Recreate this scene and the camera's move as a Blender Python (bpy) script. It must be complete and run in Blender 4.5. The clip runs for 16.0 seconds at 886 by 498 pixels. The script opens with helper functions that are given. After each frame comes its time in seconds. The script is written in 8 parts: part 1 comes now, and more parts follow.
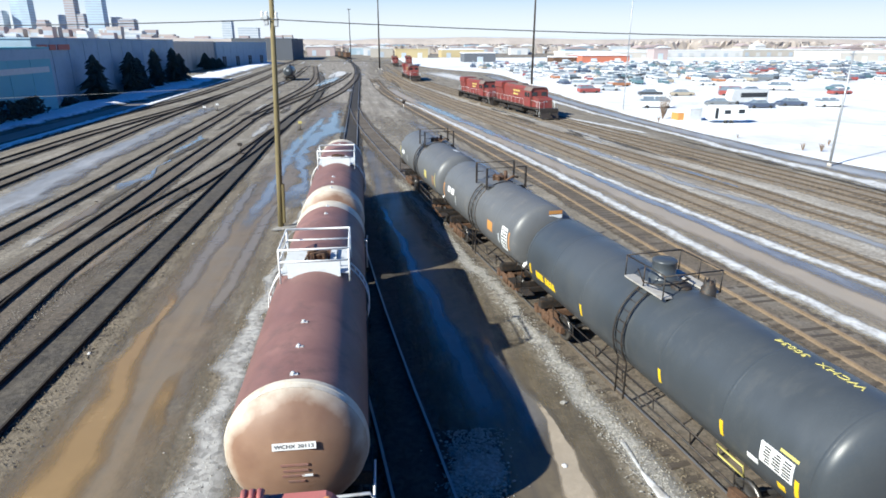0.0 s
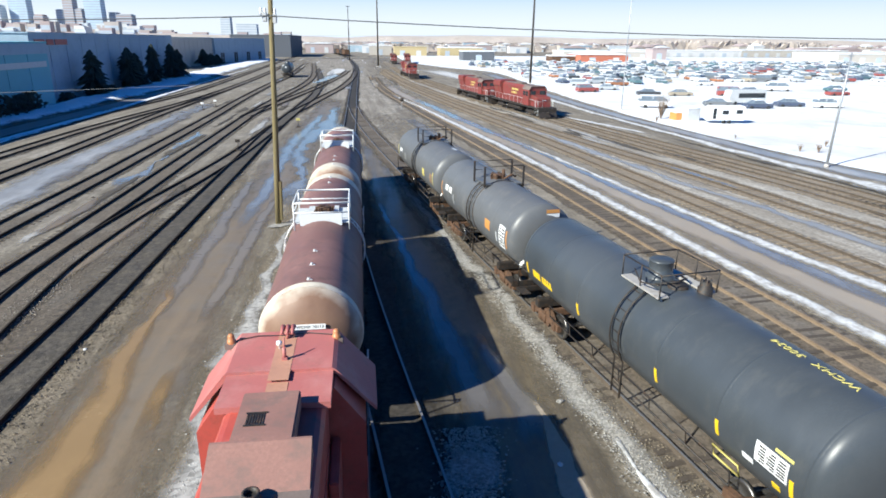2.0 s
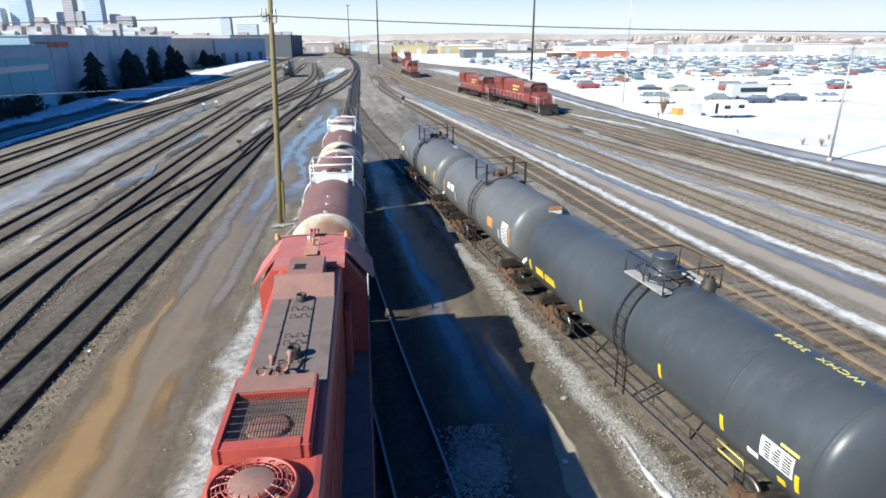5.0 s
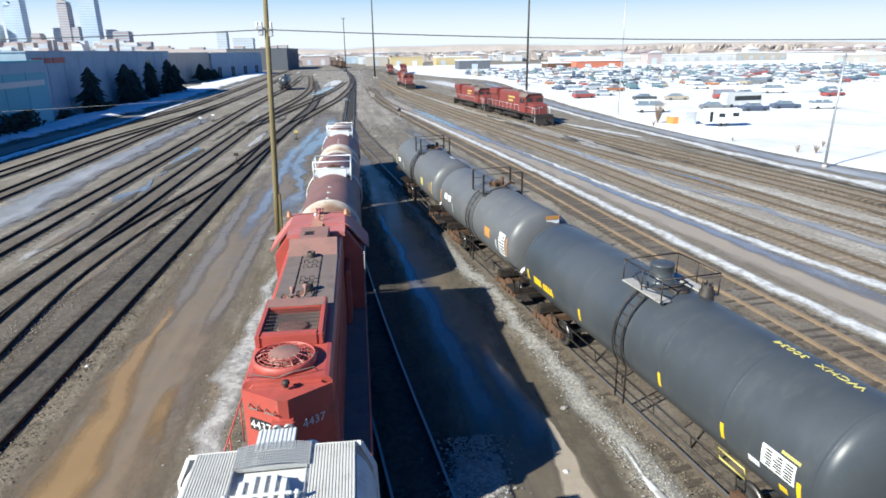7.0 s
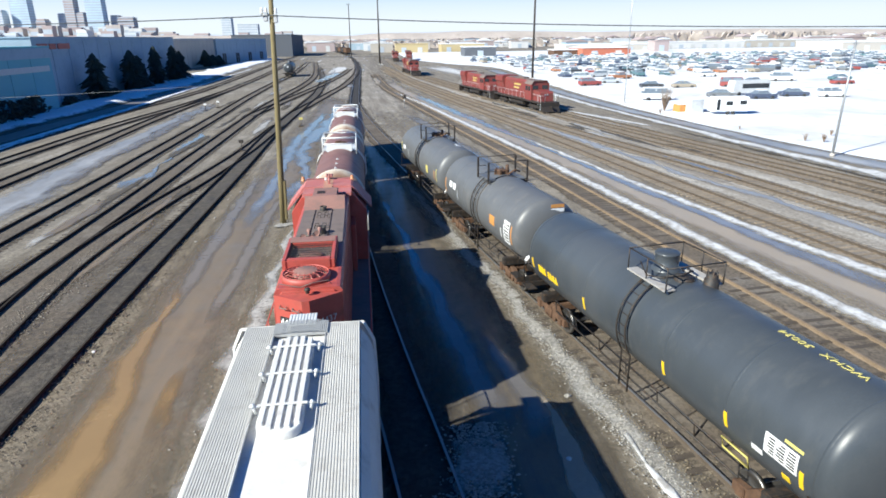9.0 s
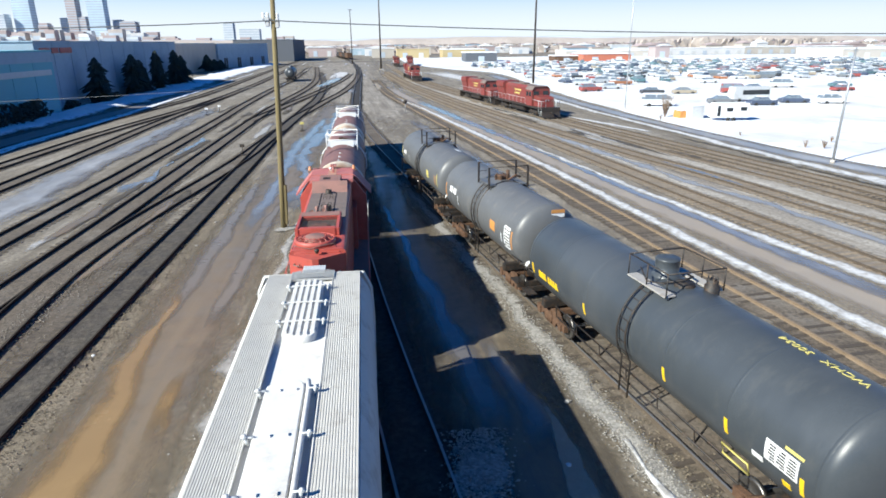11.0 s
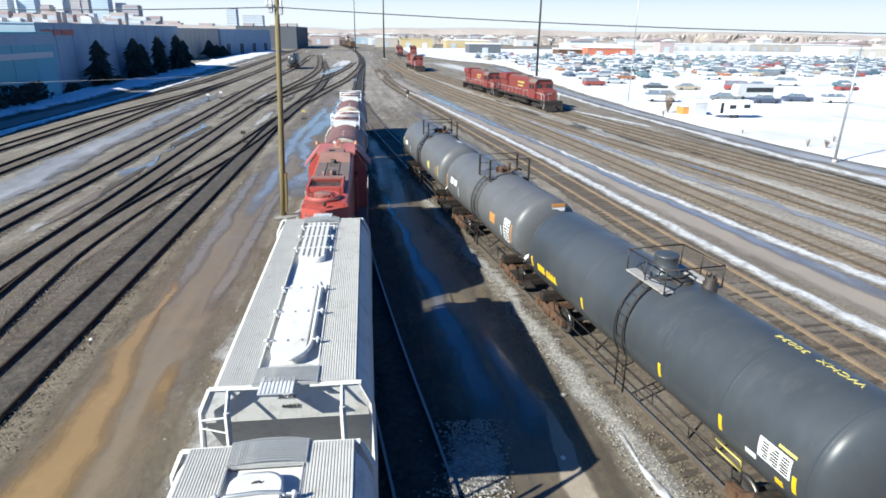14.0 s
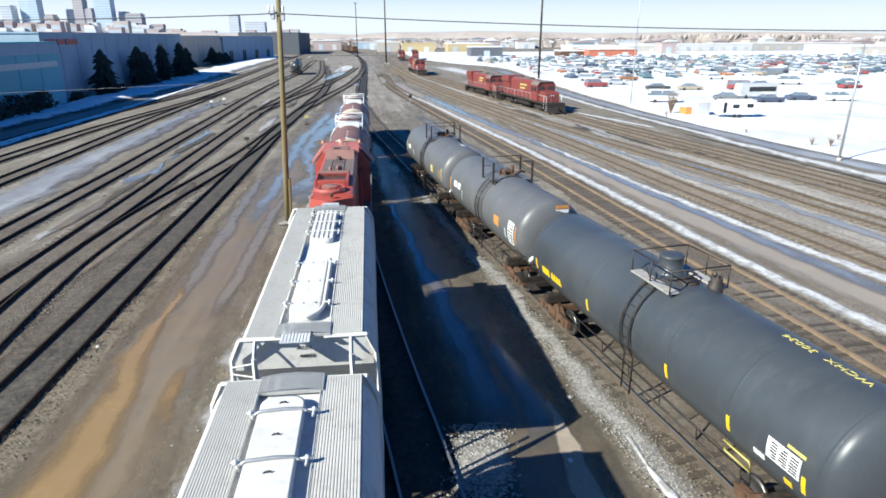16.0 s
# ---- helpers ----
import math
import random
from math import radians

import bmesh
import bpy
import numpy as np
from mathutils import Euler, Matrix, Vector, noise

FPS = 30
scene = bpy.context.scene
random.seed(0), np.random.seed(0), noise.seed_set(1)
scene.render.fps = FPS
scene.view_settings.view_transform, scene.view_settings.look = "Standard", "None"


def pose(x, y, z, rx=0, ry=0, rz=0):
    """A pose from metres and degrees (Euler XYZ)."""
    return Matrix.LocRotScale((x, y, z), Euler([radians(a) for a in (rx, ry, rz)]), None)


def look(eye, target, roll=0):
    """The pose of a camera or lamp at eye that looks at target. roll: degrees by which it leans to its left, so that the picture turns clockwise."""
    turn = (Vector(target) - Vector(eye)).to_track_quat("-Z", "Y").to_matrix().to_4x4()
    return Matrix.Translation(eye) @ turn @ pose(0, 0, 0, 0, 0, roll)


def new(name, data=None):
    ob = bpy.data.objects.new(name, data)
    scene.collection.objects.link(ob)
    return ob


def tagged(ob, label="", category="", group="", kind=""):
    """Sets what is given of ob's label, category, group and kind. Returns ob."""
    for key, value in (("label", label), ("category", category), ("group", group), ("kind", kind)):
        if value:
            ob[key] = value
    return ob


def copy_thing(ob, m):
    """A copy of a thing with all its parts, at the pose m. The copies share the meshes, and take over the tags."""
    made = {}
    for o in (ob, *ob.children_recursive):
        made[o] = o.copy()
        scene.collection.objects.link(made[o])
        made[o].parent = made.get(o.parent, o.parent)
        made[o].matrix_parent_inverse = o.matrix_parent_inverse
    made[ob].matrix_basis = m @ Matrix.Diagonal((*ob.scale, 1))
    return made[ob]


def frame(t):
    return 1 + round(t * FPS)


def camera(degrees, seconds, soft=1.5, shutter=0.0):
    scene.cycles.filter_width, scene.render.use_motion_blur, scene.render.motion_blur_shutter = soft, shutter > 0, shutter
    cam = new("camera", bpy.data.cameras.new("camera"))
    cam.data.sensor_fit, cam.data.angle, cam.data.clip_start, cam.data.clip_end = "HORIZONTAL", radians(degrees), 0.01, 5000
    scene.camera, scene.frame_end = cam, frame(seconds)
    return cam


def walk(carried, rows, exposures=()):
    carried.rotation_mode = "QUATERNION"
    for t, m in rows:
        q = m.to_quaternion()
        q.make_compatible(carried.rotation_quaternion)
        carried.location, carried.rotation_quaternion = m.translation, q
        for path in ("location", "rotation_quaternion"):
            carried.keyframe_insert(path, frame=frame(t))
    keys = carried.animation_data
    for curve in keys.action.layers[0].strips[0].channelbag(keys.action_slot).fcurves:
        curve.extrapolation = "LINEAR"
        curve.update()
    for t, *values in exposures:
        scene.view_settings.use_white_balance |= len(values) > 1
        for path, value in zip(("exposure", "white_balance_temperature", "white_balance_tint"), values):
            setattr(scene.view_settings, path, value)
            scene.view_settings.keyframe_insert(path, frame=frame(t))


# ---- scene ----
cam = camera(71.0, 16.0, soft=1.7)
EYE = (0.0, 0.0, 10.2)
TURNS = [
    (0.0, 71.596, -0.000, -6.593),
    (0.5, 71.517, -0.162, -6.318),
    (1.0, 71.150, -0.471, -6.365),
    (1.5, 71.468, -0.489, -6.595),
    (2.0, 71.430, -0.455, -6.697),
    (2.5, 71.270, -0.391, -6.815),
    (3.0, 71.121, -0.275, -6.781),
    (3.5, 71.150, -0.214, -6.823),
    (4.0, 71.162, -0.178, -6.672),
    (6.5, 71.946, 0.782, -6.963),
    (7.0, 72.235, 0.761, -7.070),
    (7.5, 71.880, 1.011, -6.705),
    (8.0, 71.705, 0.855, -6.849),
    (8.5, 71.326, 0.813, -6.572),
    (9.0, 71.119, 0.664, -6.587),
    (11.5, 71.634, 0.389, -6.521),
    (12.0, 71.269, 0.065, -6.787),
    (12.5, 71.035, -0.171, -6.705),
    (13.0, 70.796, -0.312, -6.548),
    (13.5, 70.809, -0.164, -6.579),
    (14.0, 70.789, -0.718, -6.153),
    (14.5, 70.764, -0.191, -6.263),
    (15.0, 70.851, -0.165, -6.124),
    (15.5, 71.060, -0.070, -6.126),
    (16.0, 71.098, 0.077, -6.009),
]
walk(cam, [(t, pose(*EYE, rx, ry, rz)) for t, rx, ry, rz in TURNS], exposures=[(0.0, 0.86, 6300, 6.0), (16.0, 0.86, 6300, 6.0)])

# ---- light ----
world = bpy.data.worlds.new("sky")
scene.world = world
world.use_nodes = True
wn = world.node_tree.nodes
sky = wn.new("ShaderNodeTexSky")
sky.sky_type = "NISHITA"
sky.sun_disc = False
SUN_EL, SUN_AZ = 34.2, 240.8      # degrees; azimuth clockwise from +Y to where the sun stands
sky.sun_elevation, sky.sun_rotation = radians(SUN_EL), radians(SUN_AZ)
sky.altitude, sky.air_density, sky.dust_density, sky.ozone_density = 1000, 1.0, 1.2, 1.0
wl = world.node_tree.links.new
cool = wn.new("ShaderNodeMix")                 # clear cold air: the whole sky a little bluer
cool.data_type, cool.blend_type = "RGBA", "MULTIPLY"
cool.inputs["Factor"].default_value = 1.0
cool.inputs["B"].default_value = (0.14, 1.2, 2.75, 1)
wl(sky.outputs[0], cool.inputs["A"])
tcw = wn.new("ShaderNodeTexCoord")
sep = wn.new("ShaderNodeSeparateXYZ")
wl(tcw.outputs["Generated"], sep.inputs[0])
low = wn.new("ShaderNodeMapRange")             # bright haze that thins out a few degrees above the horizon
low.interpolation_type = "SMOOTHSTEP"
low.inputs["From Min"].default_value, low.inputs["From Max"].default_value = 0.12, 0.015
wl(sep.outputs["Z"], low.inputs["Value"])
mid = wn.new("ShaderNodeMapRange")             # paler blue in the lower third of the sky
mid.interpolation_type = "SMOOTHSTEP"
mid.inputs["From Min"].default_value, mid.inputs["From Max"].default_value = 0.26, 0.06
wl(sep.outputs["Z"], mid.inputs["Value"])
pale = wn.new("ShaderNodeMix")
pale.data_type = "RGBA"
wl(mid.outputs[0], pale.inputs["Factor"])
wl(cool.outputs["Result"], pale.inputs["A"])
pale.inputs["B"].default_value = (5.0, 11.5, 18.5, 1)
haze = wn.new("ShaderNodeMix")
haze.data_type = "RGBA"
wl(low.outputs[0], haze.inputs["Factor"])
wl(pale.outputs["Result"], haze.inputs["A"])
haze.inputs["B"].default_value = (19.0, 20.2, 21.6, 1)
under = wn.new("ShaderNodeMapRange")           # below the horizon lies dull earth, not sky
under.inputs["From Min"].default_value, under.inputs["From Max"].default_value = -0.006, -0.04
wl(sep.outputs["Z"], under.inputs["Value"])
earth = wn.new("ShaderNodeMix")
earth.data_type = "RGBA"
wl(under.outputs[0], earth.inputs["Factor"])
wl(haze.outputs["Result"], earth.inputs["A"])
earth.inputs["B"].default_value = (3.2, 3.0, 2.8, 1)
wl(earth.outputs["Result"], wn["Background"].inputs[0])
wn["Background"].inputs[1].default_value = 0.027
sun = new("sun", bpy.data.lights.new("sun", "SUN"))
sun.data.energy, sun.data.angle, sun.data.color = 5.0, radians(0.53), (1.0, 0.965, 0.86)
SUN_DIR = Vector((math.sin(radians(SUN_AZ)) * math.cos(radians(SUN_EL)), math.cos(radians(SUN_AZ)) * math.cos(radians(SUN_EL)), math.sin(radians(SUN_EL))))
sun.matrix_basis = look(SUN_DIR * 300, (0, 0, 0))


# ---- materials ----
def mat(name, color, rough=0.6, metal=0.0, var=0.25, scale=3.0, fine=40.0, bump=0.15, tint=None, blotch=None, blotch_at=0.6, spec=0.5, dirt=None, dirt_at=0.62, stretch=None, pebble=0.0, streak=None, lean=0.0, streak_at=0.5, wet=False):
    """Two scales of variation, fine relief, an optional second colour in patches, and dirt streaks."""
    m = bpy.data.materials.new(name)
    m.use_nodes = True
    nt, nd = m.node_tree, m.node_tree.nodes
    bs = nd["Principled BSDF"]
    link = nt.links.new
    tc = nd.new("ShaderNodeTexCoord")
    mp = nd.new("ShaderNodeMapping")
    link(tc.outputs["Object"], mp.inputs[0])
    if stretch:
        mp.inputs["Scale"].default_value = stretch
    def tex(s, d, r=0.55):
        n = nd.new("ShaderNodeTexNoise")
        n.inputs["Scale"].default_value, n.inputs["Detail"].default_value, n.inputs["Roughness"].default_value = s, d, r
        link(mp.outputs[0], n.inputs["Vector"])
        return n.outputs["Fac"]
    def mixc(fac, a, b):
        n = nd.new("ShaderNodeMix")
        n.data_type = "RGBA"
        if fac is not None:
            link(fac, n.inputs["Factor"])
        for sock, v in ((n.inputs["A"], a), (n.inputs["B"], b)):
            if isinstance(v, tuple):
                sock.default_value = (*v, 1)
            else:
                link(v, sock)
        return n.outputs["Result"]
    def ramp(fac, a, b):
        n = nd.new("ShaderNodeMapRange")
        link(fac, n.inputs["Value"])
        n.inputs["From Min"].default_value, n.inputs["From Max"].default_value = a, b
        return n.outputs["Result"]
    big, small = tex(scale, 5), tex(fine, 6, 0.65)
    dark = tuple(c * (1 - var) for c in color)
    lite = tuple(min(1.0, c * (1 + var)) for c in (tint or color))
    col = mixc(ramp(big, 0.3, 0.7), dark, lite)
    col = mixc(ramp(small, 0.35, 0.75), tuple(c * (1 - 0.6 * var) for c in color), col)
    if blotch:
        col = mixc(ramp(tex(scale * 0.45, 7, 0.6), blotch_at - 0.06, blotch_at + 0.06), col, blotch)
    if dirt:
        col = mixc(ramp(tex(scale * 2.3, 8, 0.7), dirt_at - 0.1, dirt_at + 0.12), col, dirt)
    if pebble:
        vo = nd.new("ShaderNodeTexVoronoi")
        vo.inputs["Scale"].default_value = pebble
        link(mp.outputs[0], vo.inputs["Vector"])
        sp = nd.new("ShaderNodeSeparateColor")
        link(vo.outputs["Color"], sp.inputs[0])
        stone = mixc(sp.outputs[0], tuple(c * 0.45 for c in color), tuple(min(0.8, c * 1.65) for c in color))
        mx = nd.new("ShaderNodeMix")
        mx.data_type = "RGBA"
        mx.inputs["Factor"].default_value = 0.5
        link(col, mx.inputs["A"])
        link(stone, mx.inputs["B"])
        col = mx.outputs["Result"]
    band = None
    if streak:
        sm = nd.new("ShaderNodeMapping")               # drawn out along the tracks
        sm.vector_type = "TEXTURE"
        sm.inputs["Rotation"].default_value = (0, 0, radians(lean))
        sm.inputs["Scale"].default_value = (1.1, 17.0, 1.0)
        link(tc.outputs["Object"], sm.inputs[0])
        sn = nd.new("ShaderNodeTexNoise")
        sn.inputs["Scale"].default_value, sn.inputs["Detail"].default_value, sn.inputs["Roughness"].default_value = 1.0, 7, 0.68
        link(sm.outputs[0], sn.inputs["Vector"])
        band = ramp(sn.outputs["Fac"], streak_at - 0.10, streak_at + 0.14)
        col = mixc(band, col, streak)
    link(col, bs.inputs["Base Color"])
    rr = nd.new("ShaderNodeMapRange")
    link(big, rr.inputs["Value"])
    rr.inputs["From Min"].default_value, rr.inputs["From Max"].default_value = 0.3, 0.7
    rr.inputs["To Min"].default_value, rr.inputs["To Max"].default_value = max(0.02, rough * 0.82), min(1, rough * 1.15)
    if wet and band is not None:
        wr = nd.new("ShaderNodeMix")
        link(band, wr.inputs["Factor"])
        link(rr.outputs[0], wr.inputs["A"])
        wr.inputs["B"].default_value = 0.28
        link(wr.outputs[0], bs.inputs["Roughness"])
    else:
        link(rr.outputs[0], bs.inputs["Roughness"])
    bs.inputs["Metallic"].default_value = metal
    bs.inputs["Specular IOR Level"].default_value = spec
    if bump:
        bp = nd.new("ShaderNodeBump")
        bp.inputs["Strength"].default_value, bp.inputs["Distance"].default_value = bump, 0.03
        link(small, bp.inputs["Height"])
        link(bp.outputs[0], bs.inputs["Normal"])
    return m


M = {}
M["ground"] = mat("yard_gravel", (0.225, 0.194, 0.152), 0.9, var=0.5, scale=0.3, fine=6, bump=0.6, blotch=(0.34, 0.31, 0.27), blotch_at=0.55, dirt=(0.10, 0.08, 0.058), dirt_at=0.55, pebble=9, streak=(0.115, 0.095, 0.07), streak_at=0.56)
M["ballast"] = mat("track_ballast", (0.125, 0.10, 0.075), 0.95, var=0.5, scale=0.45, blotch=(0.20, 0.18, 0.155), blotch_at=0.58, fine=9, bump=0.9, dirt=(0.07, 0.055, 0.04), dirt_at=0.55, pebble=11)
M["ballast_brown"] = mat("brown_ballast", (0.235, 0.195, 0.15), 0.95, var=0.5, scale=0.35, blotch=(0.32, 0.275, 0.22), blotch_at=0.56, fine=9, bump=0.9, dirt=(0.13, 0.108, 0.08), dirt_at=0.58, pebble=10, streak=(0.165, 0.14, 0.115), lean=9, streak_at=0.54)
M["chips"] = mat("pale_stone_chips", (0.31, 0.295, 0.27), 0.95, var=0.4, scale=2, fine=9, bump=1.0, dirt=(0.19, 0.165, 0.14), dirt_at=0.57, pebble=14)
M["mud"] = mat("wet_mud", (0.20, 0.150, 0.095), 0.42, var=0.26, scale=0.8, fine=7, bump=0.2, blotch=(0.175, 0.143, 0.105), blotch_at=0.52, dirt=(0.13, 0.105, 0.072), dirt_at=0.62, streak=(0.225, 0.168, 0.105), streak_at=0.53)
M["puddle_brown"] = mat("muddy_water", (0.285, 0.185, 0.082), 0.25, var=0.10, scale=0.5, fine=3, bump=0.01)
M["puddle_blue"] = mat("meltwater", (0.24, 0.235, 0.225), 0.16, var=0.2, scale=0.6, fine=4, bump=0.01, spec=0.7)
M["asphalt"] = mat("service_road", (0.36, 0.295, 0.225), 0.5, var=0.25, scale=0.25, fine=12, bump=0.15, blotch=(0.39, 0.325, 0.25), blotch_at=0.55, streak=(0.31, 0.265, 0.215), lean=8, streak_at=0.5)
M["wet_slush"] = mat("thawing_slush_sheet", (0.30, 0.295, 0.29), 0.4, var=0.2, scale=0.4, fine=5, bump=0.1, blotch=(0.40, 0.39, 0.38), blotch_at=0.57, dirt=(0.22, 0.20, 0.18), dirt_at=0.6, stretch=(1, 0.3, 1))
M["lane_water"] = mat("shallow_lane_water", (0.15, 0.135, 0.115), 0.12, var=0.2, scale=0.5, fine=4, bump=0.015, spec=0.9)
# sodden ground whose near-black colour has the train's shade put into it
M["black_mire"] = mat("sodden_ground_with_shade", (0.050, 0.044, 0.038), 0.75, var=0.4, scale=0.8, fine=8, bump=0.6, dirt=(0.10, 0.084, 0.064), dirt_at=0.62, pebble=9, spec=0.2)
M["shoulder"] = mat("brown_shoulder_gravel", (0.175, 0.142, 0.10), 0.95, var=0.45, scale=0.5, fine=9, bump=0.9, blotch=(0.23, 0.19, 0.145), blotch_at=0.57, dirt=(0.10, 0.083, 0.06), dirt_at=0.56, pebble=12)
M["sheen"] = mat("standing_water_on_mud", (0.21, 0.172, 0.128), 0.3, var=0.15, scale=0.5, fine=4, bump=0.01, spec=0.45)
M["tarmac"] = mat("dark_tarmac", (0.20, 0.188, 0.18), 0.5, var=0.35, scale=0.5, fine=12, bump=0.2, dirt=(0.16, 0.14, 0.115), dirt_at=0.62)
M["snow"] = mat("old_snow", (0.77, 0.78, 0.80), 0.7, var=0.07, scale=0.4, fine=8, bump=0.5, dirt=(0.55, 0.535, 0.51), dirt_at=0.62)
M["snow_yard"] = mat("trampled_snow", (0.77, 0.78, 0.80), 0.7, var=0.08, scale=0.16, fine=5, bump=0.6, blotch=(0.60, 0.59, 0.575), blotch_at=0.58, dirt=(0.50, 0.48, 0.45), dirt_at=0.63)
M["snow_dirty"] = mat("dirty_snow", (0.66, 0.655, 0.65), 0.75, var=0.2, scale=0.9, fine=8, bump=0.6, dirt=(0.27, 0.24, 0.21), dirt_at=0.55)
M["dry_earth"] = mat("pale_dried_earth", (0.35, 0.29, 0.225), 0.9, var=0.2, scale=1.2, fine=8, bump=0.3, dirt=(0.30, 0.25, 0.2))
M["slush"] = mat("grey_slush", (0.36, 0.345, 0.325), 0.7, var=0.25, scale=0.8, fine=8, bump=0.7, dirt=(0.20, 0.175, 0.15), dirt_at=0.57, pebble=6)
M["rail"] = mat("rusty_rail", (0.045, 0.036, 0.028), 0.85, 0.0, spec=0.2, var=0.4, scale=2, fine=30, bump=0.1)
M["rail_orange"] = mat("tan_rusty_rail", (0.225, 0.165, 0.11), 0.8, 0.0, var=0.35, scale=2, fine=30, bump=0.1)
M["rail_top"] = mat("polished_railhead", (0.34, 0.32, 0.30), 0.42, 0.6, var=0.15, scale=2, fine=30, bump=0.02)
M["tie"] = mat("weathered_tie", (0.085, 0.067, 0.052), 0.9, var=0.45, scale=2, fine=20, bump=0.5, stretch=(1, 6, 1))
M["tie_mud"] = mat("mud_caked_tie", (0.30, 0.235, 0.165), 0.9, var=0.5, scale=0.8, fine=14, bump=0.4, dirt=(0.17, 0.135, 0.10), dirt_at=0.58)
M["black"] = mat("black_tank_paint", (0.056, 0.064, 0.072), 0.40, var=0.18, scale=0.9, fine=30, bump=0.03, blotch=(0.066, 0.073, 0.080), blotch_at=0.55, dirt=(0.074, 0.078, 0.080), dirt_at=0.64, stretch=(0.5, 1.1, 0.5))
M["greyblack"] = mat("faded_tank_paint", (0.125, 0.128, 0.132), 0.5, var=0.25, scale=0.7, fine=30, bump=0.03, dirt=(0.17, 0.16, 0.15), dirt_at=0.64)
M["iron"] = mat("dark_iron", (0.035, 0.032, 0.03), 0.6, 0.2, var=0.4, scale=4, fine=30, bump=0.15, dirt=(0.10, 0.06, 0.035), dirt_at=0.58)
M["rust"] = mat("rusted_iron", (0.13, 0.07, 0.04), 0.85, 0.1, var=0.45, scale=4, fine=25, bump=0.3, dirt=(0.05, 0.035, 0.03))
M["steel"] = mat("worn_wheel_steel", (0.2, 0.19, 0.18), 0.4, 0.8, var=0.3, scale=5, fine=30, bump=0.05)
M["maroon"] = mat("maroon_tank_paint", (0.205, 0.104, 0.090), 0.6, var=0.25, scale=0.8, fine=30, bump=0.04, blotch=(0.25, 0.13, 0.11), blotch_at=0.58, dirt=(0.13, 0.075, 0.065), dirt_at=0.6)
M["cream"] = mat("cream_tank_end", (0.64, 0.57, 0.47), 0.55, var=0.15, scale=1.2, fine=20, bump=0.05, dirt=(0.42, 0.31, 0.21), dirt_at=0.6)
M["tan"] = mat("rust_washed_end", (0.27, 0.165, 0.10), 0.6, var=0.3, scale=0.7, fine=20, bump=0.05, blotch=(0.40, 0.29, 0.19), blotch_at=0.52, dirt=(0.19, 0.11, 0.07), dirt_at=0.6)
M["white"] = mat("white_paint", (0.74, 0.74, 0.73), 0.5, var=0.1, scale=2, fine=25, bump=0.03, dirt=(0.45, 0.40, 0.36), dirt_at=0.64)
M["pale"] = mat("pale_grey_paint", (0.58, 0.59, 0.59), 0.55, var=0.12, scale=1.5, fine=25, bump=0.05, dirt=(0.36, 0.34, 0.32), dirt_at=0.63)
M["walkplate"] = mat("walkway_paint", (0.55, 0.53, 0.485), 0.8, var=0.10, scale=1.5, fine=25, bump=0.05, dirt=(0.40, 0.37, 0.33), dirt_at=0.62, spec=0.2)
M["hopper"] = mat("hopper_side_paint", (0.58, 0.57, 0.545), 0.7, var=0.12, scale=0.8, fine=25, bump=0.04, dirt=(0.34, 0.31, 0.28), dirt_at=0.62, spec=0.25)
# roof paint, also used to paint sunlight onto the hopper's left slopes
M["roofwhite"] = mat("hopper_roof_and_sunlit_slope", (0.66, 0.645, 0.61), 0.75, var=0.08, scale=1.0, fine=25, bump=0.04, dirt=(0.46, 0.42, 0.38), dirt_at=0.64, spec=0.25)
M["red"] = mat("locomotive_red", (0.43, 0.080, 0.060), 0.5, var=0.16, scale=1.2, fine=25, bump=0.04, blotch=(0.46, 0.12, 0.095), blotch_at=0.58, dirt=(0.24, 0.07, 0.052), dirt_at=0.62)
M["crimson"] = mat("grimy_crimson", (0.235, 0.038, 0.034), 0.6, var=0.25, scale=0.8, fine=20, bump=0.04, dirt=(0.15, 0.065, 0.05), dirt_at=0.54)
M["gravel_pale"] = mat("grey_yard_gravel", (0.36, 0.325, 0.28), 0.92, var=0.4, scale=0.25, fine=6, bump=0.6, blotch=(0.43, 0.395, 0.345), blotch_at=0.55, dirt=(0.20, 0.17, 0.13), dirt_at=0.58, pebble=9, streak=(0.19, 0.16, 0.127), lean=9, streak_at=0.53)
M["gravel_mid"] = mat("trodden_yard_gravel", (0.29, 0.255, 0.21), 0.9, var=0.5, scale=0.3, fine=6, bump=0.5, blotch=(0.38, 0.355, 0.32), blotch_at=0.54, dirt=(0.15, 0.125, 0.095), dirt_at=0.55, pebble=8, streak=(0.15, 0.125, 0.10), lean=3, streak_at=0.52)
M["rustred"] = mat("rusty_red_plate", (0.29, 0.15, 0.12), 0.7, var=0.2, scale=1.1, fine=20, bump=0.06, dirt=(0.18, 0.12, 0.1), dirt_at=0.58)
M["amber"] = mat("dull_amber", (0.50, 0.20, 0.08), 0.4, var=0.1, scale=4, fine=20, bump=0.0)
M["dark_bed"] = mat("dark_sodden_ballast", (0.078, 0.067, 0.055), 0.8, var=0.45, scale=0.8, fine=8, bump=0.9, dirt=(0.16, 0.135, 0.10), dirt_at=0.57, pebble=9, spec=0.3)
M["darkwall"] = mat("dark_brick_wall", (0.11, 0.12, 0.14), 0.8, var=0.2, scale=0.1, fine=2, bump=0.0)
